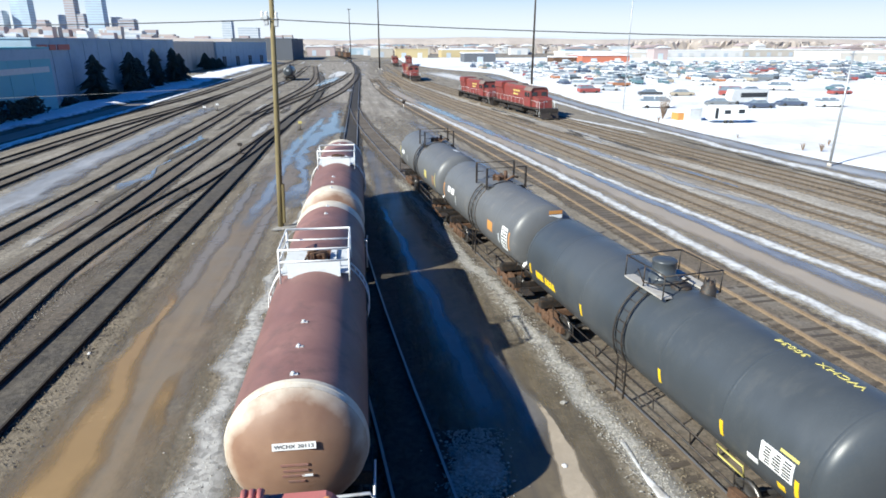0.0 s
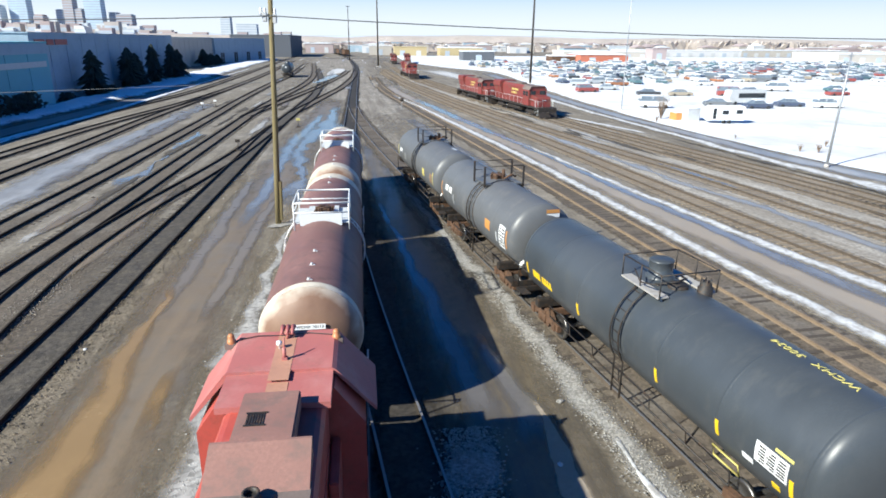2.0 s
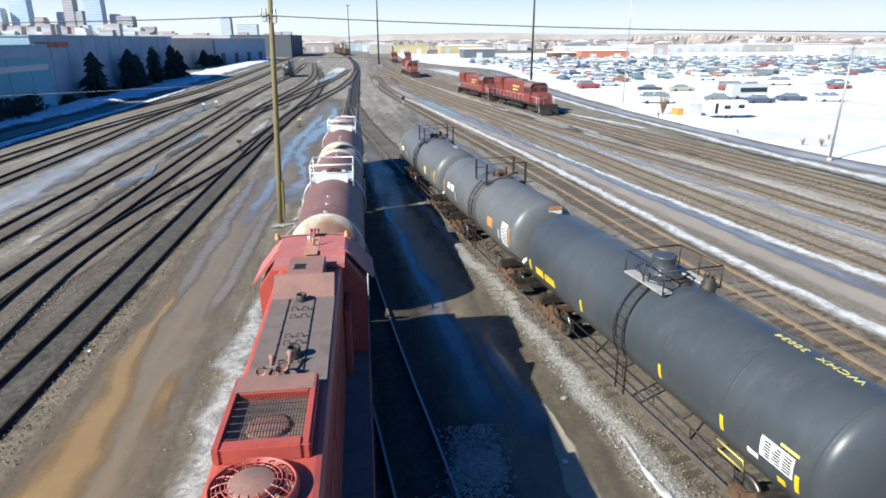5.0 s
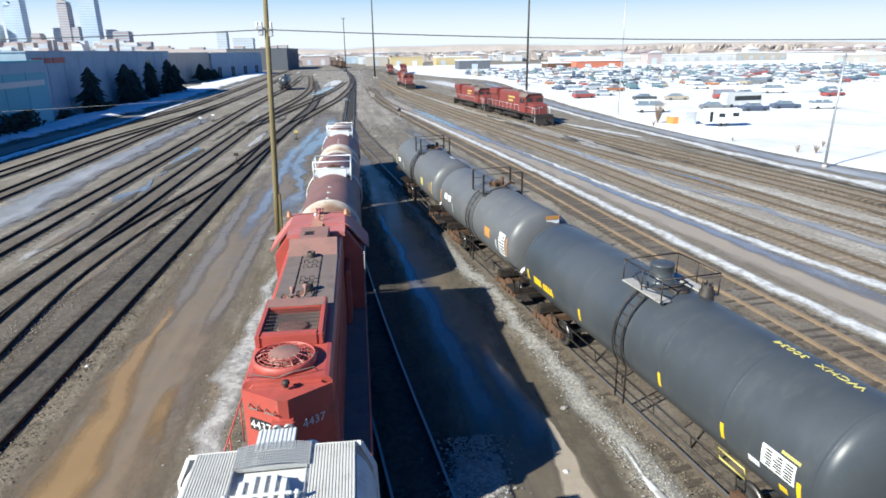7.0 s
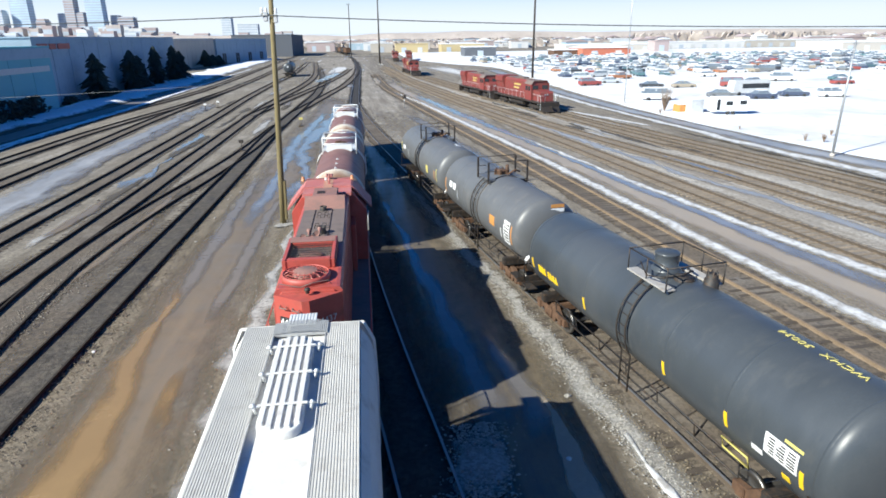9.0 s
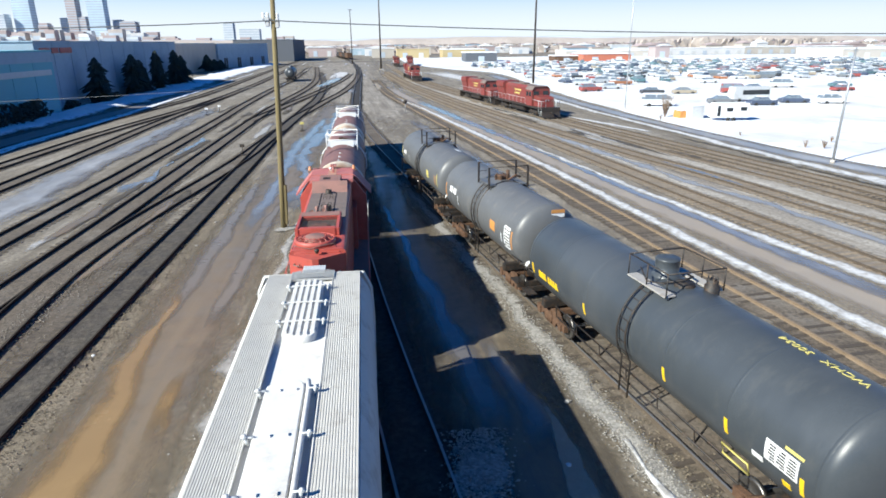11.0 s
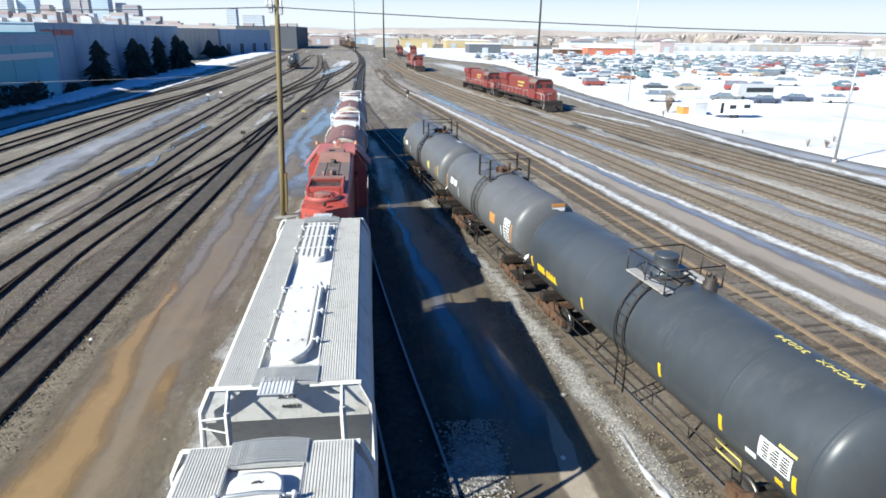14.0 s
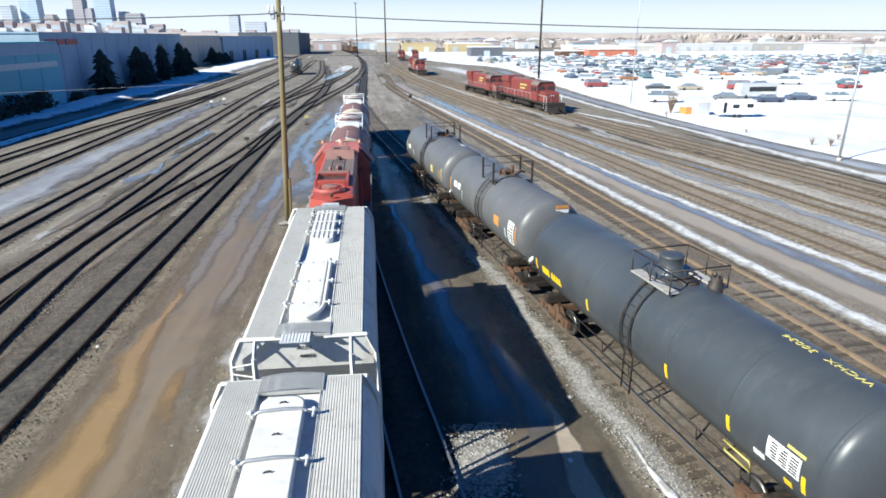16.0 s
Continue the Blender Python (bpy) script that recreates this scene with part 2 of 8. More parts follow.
M["lane_earth"] = mat("wet_packed_earth", (0.165, 0.130, 0.083), 0.5, var=0.25, scale=0.6, fine=7, bump=0.12, blotch=(0.215, 0.172, 0.115), blotch_at=0.56, dirt=(0.09, 0.075, 0.054), dirt_at=0.58, spec=0.5, streak=(0.085, 0.073, 0.06), streak_at=0.52, wet=True)
M["rail_brown"] = mat("brown_rusty_rail", (0.105, 0.08, 0.058), 0.8, 0.0, var=0.4, scale=2, fine=30, bump=0.1)
M["sign_red"] = mat("faded_red_sign", (0.42, 0.11, 0.09), 0.6, var=0.1, scale=1, fine=10, bump=0.0)
M["redcab"] = mat("faded_cab_red", (0.44, 0.14, 0.125), 0.65, var=0.14, scale=1.2, fine=25, bump=0.05, blotch=(0.47, 0.19, 0.17), blotch_at=0.55, dirt=(0.31, 0.13, 0.11), dirt_at=0.62)
M["stripe"] = mat("faded_orange_stripe", (0.47, 0.24, 0.16), 0.65, var=0.15, scale=1.5, fine=25, bump=0.05, dirt=(0.36, 0.18, 0.12))
M["soot"] = mat("sooty_hood_top", (0.19, 0.145, 0.125), 0.75, var=0.25, scale=0.9, fine=25, bump=0.1, blotch=(0.24, 0.15, 0.125), blotch_at=0.6, dirt=(0.09, 0.075, 0.067), dirt_at=0.62)
M["yellow"] = mat("yellow_reflector", (0.85, 0.55, 0.02), 0.5, var=0.1, scale=4, fine=30, bump=0.0)
M["yellow_letter"] = mat("yellow_lettering", (0.62, 0.53, 0.16), 0.55, var=0.15, scale=4, fine=30, bump=0.0)
M["whitesign"] = mat("white_placard", (0.8, 0.8, 0.79), 0.5, var=0.06, scale=3, fine=30, bump=0.0)
M["ink"] = mat("black_print", (0.03, 0.03, 0.03), 0.6, var=0.2, scale=5, fine=30, bump=0.0)
M["orange"] = mat("orange_paint", (0.55, 0.25, 0.07), 0.6, var=0.1, scale=4, fine=30, bump=0.0)
M["frosty_glass"] = mat("frosted_car_glass", (0.17, 0.21, 0.25), 0.4, var=0.3, scale=2, fine=10, bump=0.0)
M["glass"] = mat("dark_glass", (0.02, 0.025, 0.03), 0.08, var=0.2, scale=2, fine=10, bump=0.0)
M["wood"] = mat("weathered_pole_wood", (0.21, 0.165, 0.075), 0.85, var=0.3, scale=2, fine=20, bump=0.4, stretch=(6, 6, 0.5), dirt=(0.10, 0.08, 0.045))
M["plate"] = mat("dull_plate_steel", (0.40, 0.375, 0.345), 0.6, var=0.2, scale=2, fine=25, bump=0.05, dirt=(0.24, 0.20, 0.17))
M["grating"] = mat("steel_grating", (0.40, 0.40, 0.39), 0.6, var=0.12, scale=2, fine=25, bump=0.05, dirt=(0.28, 0.27, 0.26))
M["galv"] = mat("galvanised_steel", (0.42, 0.43, 0.44), 0.45, 0.6, var=0.15, scale=3, fine=20, bump=0.03)
M["wire"] = mat("dull_cable", (0.12, 0.13, 0.14), 0.6, 0.3, var=0.2, scale=2, fine=10, bump=0)
# both siding colours are lifted to put the air's haze into them
M["bluewall"] = mat("hazed_grey_siding", (0.36, 0.46, 0.54), 0.75, var=0.14, scale=0.3, fine=10, bump=0.05, dirt=(0.27, 0.36, 0.43), spec=0.2)
M["tealwall"] = mat("hazed_teal_siding", (0.20, 0.46, 0.52), 0.75, var=0.1, scale=0.3, fine=10, bump=0.05, spec=0.2)
M["beigewall"] = mat("beige_concrete_wall", (0.50, 0.46, 0.41), 0.85, var=0.12, scale=0.2, fine=8, bump=0.1, spec=0.2)
M["needles"] = mat("spruce_needles", (0.035, 0.05, 0.04), 0.8, var=0.45, scale=2, fine=12, bump=0.3)
M["bark"] = mat("bark", (0.10, 0.075, 0.055), 0.9, var=0.3, scale=4, fine=25, bump=0.5)
M["twig"] = mat("bare_twigs", (0.24, 0.17, 0.12), 0.9, var=0.3, scale=0.05, fine=0.8, bump=0.0)
# bare-wood brown, paled so that the colour carries the haze
M["scrub"] = mat("hazed_winter_woods", (0.48, 0.415, 0.37), 0.95, var=0.3, scale=0.02, fine=0.4, bump=0.0, dirt=(0.33, 0.28, 0.245))


def end_stain(name, zc, R):
    """Brown rust wash in the middle of a domed end that fades to cream at its rim."""
    m = M["cream"].copy()
    m.name = name
    nt, nd = m.node_tree, m.node_tree.nodes
    link = nt.links.new
    bs = nd["Principled BSDF"]
    old = bs.inputs["Base Color"].links[0].from_socket
    tc = nd.new("ShaderNodeTexCoord")
    mp = nd.new("ShaderNodeMapping")
    mp.inputs["Location"].default_value = (0, 0, -zc)
    mp.inputs["Scale"].default_value = (1, 0, 1)
    link(tc.outputs["Object"], mp.inputs[0])
    ln = nd.new("ShaderNodeVectorMath")
    ln.operation = "LENGTH"
    link(mp.outputs[0], ln.inputs[0])
    nz = nd.new("ShaderNodeTexNoise")
    nz.inputs["Scale"].default_value, nz.inputs["Detail"].default_value = 1.7, 6
    link(tc.outputs["Object"], nz.inputs["Vector"])
    ad = nd.new("ShaderNodeMath")
    ad.operation = "MULTIPLY_ADD"
    link(nz.outputs["Fac"], ad.inputs[0])
    ad.inputs[1].default_value = 0.45
    link(ln.outputs["Value"], ad.inputs[2])
    rg = nd.new("ShaderNodeMapRange")
    rg.inputs["From Min"].default_value, rg.inputs["From Max"].default_value = R * 0.98, R * 1.24
    link(ad.outputs[0], rg.inputs["Value"])
    brown = nd.new("ShaderNodeMix")
    brown.data_type = "RGBA"
    link(nz.outputs["Fac"], brown.inputs["Factor"])
    brown.inputs["A"].default_value, brown.inputs["B"].default_value = (0.15, 0.075, 0.048, 1), (0.32, 0.20, 0.13, 1)
    mx = nd.new("ShaderNodeMix")
    mx.data_type = "RGBA"
    link(rg.outputs[0], mx.inputs["Factor"])
    link(brown.outputs["Result"], mx.inputs["A"])
    link(old, mx.inputs["B"])
    link(mx.outputs["Result"], bs.inputs["Base Color"])
    return m


def soft(name, feather=False):
    """A copy of a ground cover that thins out raggedly where its sheet ends, or over its whole width."""
    key = ("feathered_" if feather else "soft_") + name
    if key not in M:
        m = M[name].copy()
        m.name = key
        nt, nd = m.node_tree, m.node_tree.nodes
        at = nd.new("ShaderNodeAttribute")
        at.attribute_name = "edge"
        tc = nd.new("ShaderNodeTexCoord")
        nz = nd.new("ShaderNodeTexNoise")
        nz.inputs["Scale"].default_value, nz.inputs["Detail"].default_value, nz.inputs["Roughness"].default_value = 1.6, 8, 0.7
        fm = nd.new("ShaderNodeMapping")
        fm.inputs["Scale"].default_value = (0.9, 0.22, 1.0) if feather else (1.0, 1.0, 1.0)
        nt.links.new(tc.outputs["Object"], fm.inputs[0])
        nt.links.new(fm.outputs[0], nz.inputs["Vector"])
        ad = nd.new("ShaderNodeMath")
        nt.links.new(at.outputs["Fac"], ad.inputs[0])
        nt.links.new(nz.outputs["Fac"], ad.inputs[1])
        rg = nd.new("ShaderNodeMapRange")
        rg.inputs["From Min"].default_value, rg.inputs["From Max"].default_value = (0.62, 1.22) if feather else (0.70, 1.05)
        nt.links.new(ad.outputs[0], rg.inputs["Value"])
        nt.links.new(rg.outputs[0], nd["Principled BSDF"].inputs["Alpha"])
        M[key] = m
    return key


# ---- mesh helpers ----
def box(bm, x0, x1, y0, y1, z0, z1, bevel=0.0, m=None):
    t = bmesh.new()
    bmesh.ops.create_cube(t, size=1)
    for v in t.verts:
        v.co = Vector(((x0 + x1) / 2 + v.co.x * (x1 - x0), (y0 + y1) / 2 + v.co.y * (y1 - y0), (z0 + z1) / 2 + v.co.z * (z1 - z0)))
    if bevel:
        bmesh.ops.bevel(t, geom=t.edges[:], offset=bevel, segments=2, affect="EDGES")
    if m is not None:
        bmesh.ops.transform(t, matrix=m, verts=t.verts)
    join(bm, t)


def join(bm, t):
    idx = {}
    for v in t.verts:
        idx[v] = bm.verts.new(v.co)
    for f in t.faces:
        try:
            g = bm.faces.new([idx[v] for v in f.verts])
            g.smooth, g.material_index = f.smooth, f.material_index
        except ValueError:
            pass
    t.free()


def tube(bm, pts, r, seg=8, closed=False, caps=True):
    """A round bar along a path of points; r may be a list."""
    pts = [Vector(p) for p in pts]
    n = len(pts)
    rings = []
    up = Vector((0, 0, 1))
    for i, p in enumerate(pts):
        a = pts[(i - 1) % n] if closed or i else pts[i]
        b = pts[(i + 1) % n] if closed or i < n - 1 else pts[i]
        d = (b - a).normalized()
        s = d.cross(up if abs(d.z) < 0.95 else Vector((0, 1, 0))).normalized()
        u = s.cross(d)
        rad = r[i] if isinstance(r, (list, tuple)) else r
        rings.append([bm.verts.new(p + (s * math.cos(k * math.tau / seg) + u * math.sin(k * math.tau / seg)) * rad) for k in range(seg)])
    for i in range(n if closed else n - 1):
        A, Bq = rings[i], rings[(i + 1) % n]
        for k in range(seg):
            f = bm.faces.new((A[k], A[(k + 1) % seg], Bq[(k + 1) % seg], Bq[k]))
            f.smooth = seg > 5
    if caps and not closed:
        bm.faces.new(rings[0])
        bm.faces.new(list(reversed(rings[-1])))


def lathe(bm, prof, axis="Z", seg=32, centre=(0, 0, 0), a0=0.0, a1=math.tau):
    """Turn a profile of (radius, height) round an axis."""
    full = abs(a1 - a0 - math.tau) < 1e-6
    cnt = seg if full else seg + 1
    rings = []
    for r, h in prof:
        ring = []
        if r < 1e-6:
            c = Vector((0, 0, h)) if axis == "Z" else Vector((0, h, 0)) if axis == "Y" else Vector((h, 0, 0))
            ring = [bm.verts.new(c + Vector(centre))]
        else:
            for k in range(cnt):
                a = a0 + (a1 - a0) * k / seg
                c, s = r * math.cos(a), r * math.sin(a)
                co = Vector((c, s, h)) if axis == "Z" else Vector((c, h, s)) if axis == "Y" else Vector((h, c, s))
                ring.append(bm.verts.new(co + Vector(centre)))
        rings.append(ring)
    for A, Bq in zip(rings, rings[1:]):
        for k in range(seg):
            k2 = (k + 1) % cnt
            if len(A) == 1 and len(Bq) == 1:
                continue
            vs = (A[0], Bq[k2], Bq[k]) if len(A) == 1 else (A[k], A[k2], Bq[0]) if len(Bq) == 1 else (A[k], A[k2], Bq[k2], Bq[k])
            f = bm.faces.new(vs)
            f.smooth = True
    return rings


def prism(bm, outline, y0, y1, axis="Y"):
    """Push an outline of (x, z) along y, or of (y, z) along x."""
    def at(p, h):
        return (p[0], h, p[1]) if axis == "Y" else (h, p[0], p[1])
    A = [bm.verts.new(at(p, y0)) for p in outline]
    Bq = [bm.verts.new(at(p, y1)) for p in outline]
    n = len(outline)
    bm.faces.new(A)
    bm.faces.new(list(reversed(Bq)))
    for k in range(n):
        bm.faces.new((A[k], Bq[k], Bq[(k + 1) % n], A[(k + 1) % n]))


def mesh_of(bm, name, material):
    bm.verts.index_update()
    bmesh.ops.recalc_face_normals(bm, faces=bm.faces[:])
    me = bpy.data.meshes.new(name)
    bm.to_mesh(me)
    bm.free()
    for m in (material if isinstance(material, (list, tuple)) else [material]):
        me.materials.append(M[m] if isinstance(m, str) else m)
    return me


def part(name, bm, material, parent=None, label="", at=None):
    ob = new(name, mesh_of(bm, name, material))
    if parent is not None:
        ob.parent = parent
    if at is not None:
        ob.matrix_basis = at
    if label:
        tagged(ob, label)
    return ob


def thing(name, label, category, group="", kind="", at=None):
    ob = new(name)
    ob.empty_display_size = 0.3
    if at is not None:
        ob.matrix_basis = at
    return tagged(ob, label, category, group, kind)


def lettering(name, text, size, m, material, parent, depth=0.004, label="", squeeze=1.0):
    cu = bpy.data.curves.new(name, "FONT")
    cu.body, cu.size, cu.extrude, cu.align_x, cu.align_y = text, size, depth, "CENTER", "CENTER"
    cu.resolution_u = 2
    tmp = bpy.data.objects.new("tmp", cu)
    me = bpy.data.meshes.new_from_object(tmp)
    bpy.data.objects.remove(tmp)
    me.transform(Matrix.Diagonal((squeeze, 1, 1, 1)))
    me.materials.clear()
    me.materials.append(M[material])
    ob = new(name, me)
    ob.parent, ob.matrix_basis = parent, m
    if label:
        tagged(ob, label)
    return ob


def smooth_line(pts, step=1.5):
    """Catmull-Rom through plan points."""
    P = [Vector((*p, 0)) if len(p) == 2 else Vector(p) for p in pts]
    P = [P[0] * 2 - P[1]] + P + [P[-1] * 2 - P[-2]]
    out = []
    for i in range(1, len(P) - 2):
        n = max(1, int((P[i + 1] - P[i]).length / step))
        for k in range(n):
            t = k / n
            a, b, c, d = P[i - 1], P[i], P[i + 1], P[i + 2]
            out.append(0.5 * ((2 * b) + (c - a) * t + (2 * a - 5 * b + 4 * c - d) * t * t + (3 * b - a - 3 * c + d) * t ** 3))
    out.append(P[-2])
    return out


def strip(name, pts, z, material, label, wob=0.25, freq=0.35, step=0.8, thick=0.0, kind="structure", cat="", cols=6, crown=0.0, parent=None, feather=False):
    """A ribbon of ground cover along plan points (x, y, width) with uneven edges."""
    L = smooth_line(pts, step)
    bm = bmesh.new()
    rows = []
    for i, p in enumerate(L):
        a, b = L[max(0, i - 1)], L[min(len(L) - 1, i + 1)]
        d = Vector((b.x - a.x, b.y - a.y, 0)).normalized()
        s = Vector((d.y, -d.x, 0))
        w = max(0.02, p.z)
        c = Vector((p.x, p.y, 0))
        seed = hash_name(name)
        l = w / 2 + wob * noise.noise((c.x * freq + seed, c.y * freq, 1.7)) + 0.5 * wob * noise.noise((c.x * freq * 3.1 + seed, c.y * freq * 3.1, 5.7))
        r = w / 2 + wob * noise.noise((c.x * freq + seed, c.y * freq, 9.7)) + 0.5 * wob * noise.noise((c.x * freq * 3.1 + seed, c.y * freq * 3.1, 15.7))
        row = []
        for k in range(cols + 1):
            u = k / cols
            q = c + s * (-l + (l + r) * u)
            e = min(u, 1 - u) * 2
            h = z + thick * min(1, e * 2.5) + crown * (1 - (2 * u - 1) ** 2)
            if thick:
                h += thick * 0.5 * noise.noise((q.x * 1.3, q.y * 1.3, seed)) * min(1, e * 3)
            row.append(bm.verts.new((q.x, q.y, h)))
        rows.append(row)
    for A, Bq in zip(rows, rows[1:]):
        for k in range(cols):
            f = bm.faces.new((A[k], A[k + 1], Bq[k + 1], Bq[k]))
            f.smooth = True
    vals = []
    taper = max(3, len(rows) // 6) if feather else 3
    for i in range(len(rows)):
        for k in range(cols + 1):
            vals.append(min(1.0, min(k, cols - k) * (2.0 / cols) * (1.0 if feather else 1.6), i / taper, (len(rows) - 1 - i) / taper))
    ob = part(name, bm, soft(material, feather), parent)
    ob.data.attributes.new("edge", "FLOAT", "POINT").data.foreach_set("value", vals)
    if parent is None:
        tagged(ob, label, cat, "", kind)
    return ob


def hash_name(s):
    return (sum((i + 1) * ord(ch) for i, ch in enumerate(s)) % 977) * 0.37


# ---- plan ----
GZ = -0.10                                     # yard surface; railheads at 0.06
MAIN = [(-0.5, -90), (-1.5, 0), (-2.55, 100), (-3.0, 145), (-3.7, 225), (-6, 300), (-14, 420), (-30, 560)]
BLACK = [(12.5, -60), (11.2, -20), (10.3, 0), (8.85, 11), (7.75, 17.6), (6.55, 25), (5.62, 31), (4.42, 39.4), (3.3, 48.5), (2.3, 56), (1.0, 66), (-0.4, 78), (-1.7, 92), (-2.6, 106)]
SPUR = [(3.4, -12), (2.2, 0), (0.95, 12), (0.36, 16.6), (-0.33, 22.4), (-1.0, 29), (-1.75, 38), (-2.05, 52)]


def main_x(y):
    return -1.5 - 0.0105 * y


YAW_MAIN = math.degrees(math.atan(0.0105))


def black_at(y):
    L = BLACK
    for (xa, ya), (xb, yb) in zip(L, L[1:]):
        if ya <= y <= yb:
            u = (y - ya) / (yb - ya)
            return xa + (xb - xa) * u
    return L[-1][0]


def travel(t):
    u = t / 16
    return 40.202 * u - 16.5135 * u ** 2 + 30.7098 * u ** 3 - 43.1445 * u ** 4 + 17.6054 * u ** 5


# ---- ground ----
def build_ground():
    bm = bmesh.new()
    xs = [-4000, -1500, -600, -250, -140, -90, -60] + [x for x in range(-45, 46, 3)] + [60, 90, 140, 250, 600, 1500, 4000]
    ys = [-3000, -800, -200, -80, -40, -20] + [y for y in range(-8, 121, 3)] + [140, 170, 220, 300, 450, 700, 1200, 2200, 4600]
    grid = []
    for y in ys:
        row = []
        for x in xs:
            h = GZ
            if abs(x) < 60 and -20 < y < 150:
                h += 0.03 * noise.noise((x * 0.21, y * 0.17, 3.3))
            row.append(bm.verts.new((x, y, h - 0.02)))
        grid.append(row)
    for a, b in zip(grid, grid[1:]):
        for k in range(len(xs) - 1):
            f = bm.faces.new((a[k], a[k + 1], b[k + 1], b[k]))
            f.smooth = True
    tagged(part("ground", bm, "ground"), "brown-grey gravel of a wide railway yard in thaw", "ground", "", "structure")


def build_track(name, pts, rail_mat, bed_mat, label, ties=True, bed_w=3.0, top=True, tie_piece=0, tie_z=0.0, step=2.0, y_max=260, shine=True, fat=1.0, tie_mat="tie"):
    L = smooth_line(pts, step)
    root = thing(name, label, "railway track", "tracks of the yard", "structure")
    side = []
    for i, p in enumerate(L):
        a, b = L[max(0, i - 1)], L[min(len(L) - 1, i + 1)]
        d = (b - a).normalized()
        side.append(Vector((d.y, -d.x, 0)))
    if bed_mat:
        strip("track_bed", [(p.x, p.y, bed_w) for p in L[::3]], GZ + 0.009, bed_mat, "", wob=0.35, crown=0.015, step=1.5, parent=root)
    for sgn in (-1, 1):
        bm = bmesh.new()
        prof = [(-0.07, -0.11), (0.07, -0.11), (0.07, -0.09), (0.012, -0.06), (0.012, 0.02), (0.037, 0.03), (0.037, 0.06), (-0.037, 0.06), (-0.037, 0.03), (-0.012, 0.02), (-0.012, -0.06), (-0.07, -0.09)]
        prev = None
        for p, s in zip(L, side):
            c = p + s * 0.718 * sgn
            ring = [bm.verts.new((c.x + s.x * u * fat, c.y + s.y * u * fat, v)) for u, v in prof]
            if prev:
                n = len(prof)
                for k in range(n):
                    f = bm.faces.new((prev[k], prev[(k + 1) % n], ring[(k + 1) % n], ring[k]))
                    f.material_index = 1 if k == 6 and shine else 0
            prev = ring
        part("rail", bm, [rail_mat, "rail_top"], root)
    if ties:
        dist, nxt, cnt = 0.0, 0.0, 0
        rest = bmesh.new()
        tm = bmesh.new()
        box(tm, -1.28, 1.28, -0.11, 0.11, -0.14, -0.015, 0.012)
        tie_mesh = mesh_of(tm, "tie", tie_mat)
        for p, q in zip(L, L[1:]):
            seg = (q - p).length
            while nxt < dist + seg:
                c = p + (q - p) * ((nxt - dist) / seg)
                nxt += 0.54
                if c.y < -6 or c.y > y_max:
                    continue
                ang = math.atan2(q.y - p.y, q.x - p.x) - math.pi / 2 + random.uniform(-0.02, 0.02)
                m = Matrix.Translation((c.x + random.uniform(-0.05, 0.05), c.y, GZ + 0.075 + tie_z + random.uniform(-0.02, 0.015))) @ Matrix.Rotation(ang, 4, "Z")
                if cnt < tie_piece and c.y > 6:
                    o = new("tie", tie_mesh)
                    o.parent, o.matrix_basis = root, m
                    cnt += 1
                else:
                    box(rest, -1.28, 1.28, -0.11, 0.11, -0.14, -0.015, 0, m)
            dist += seg
        if len(rest.verts):
            tagged(part("ties", rest, tie_mat, root), kind="stuff")
        else:
            rest.free()
    return root


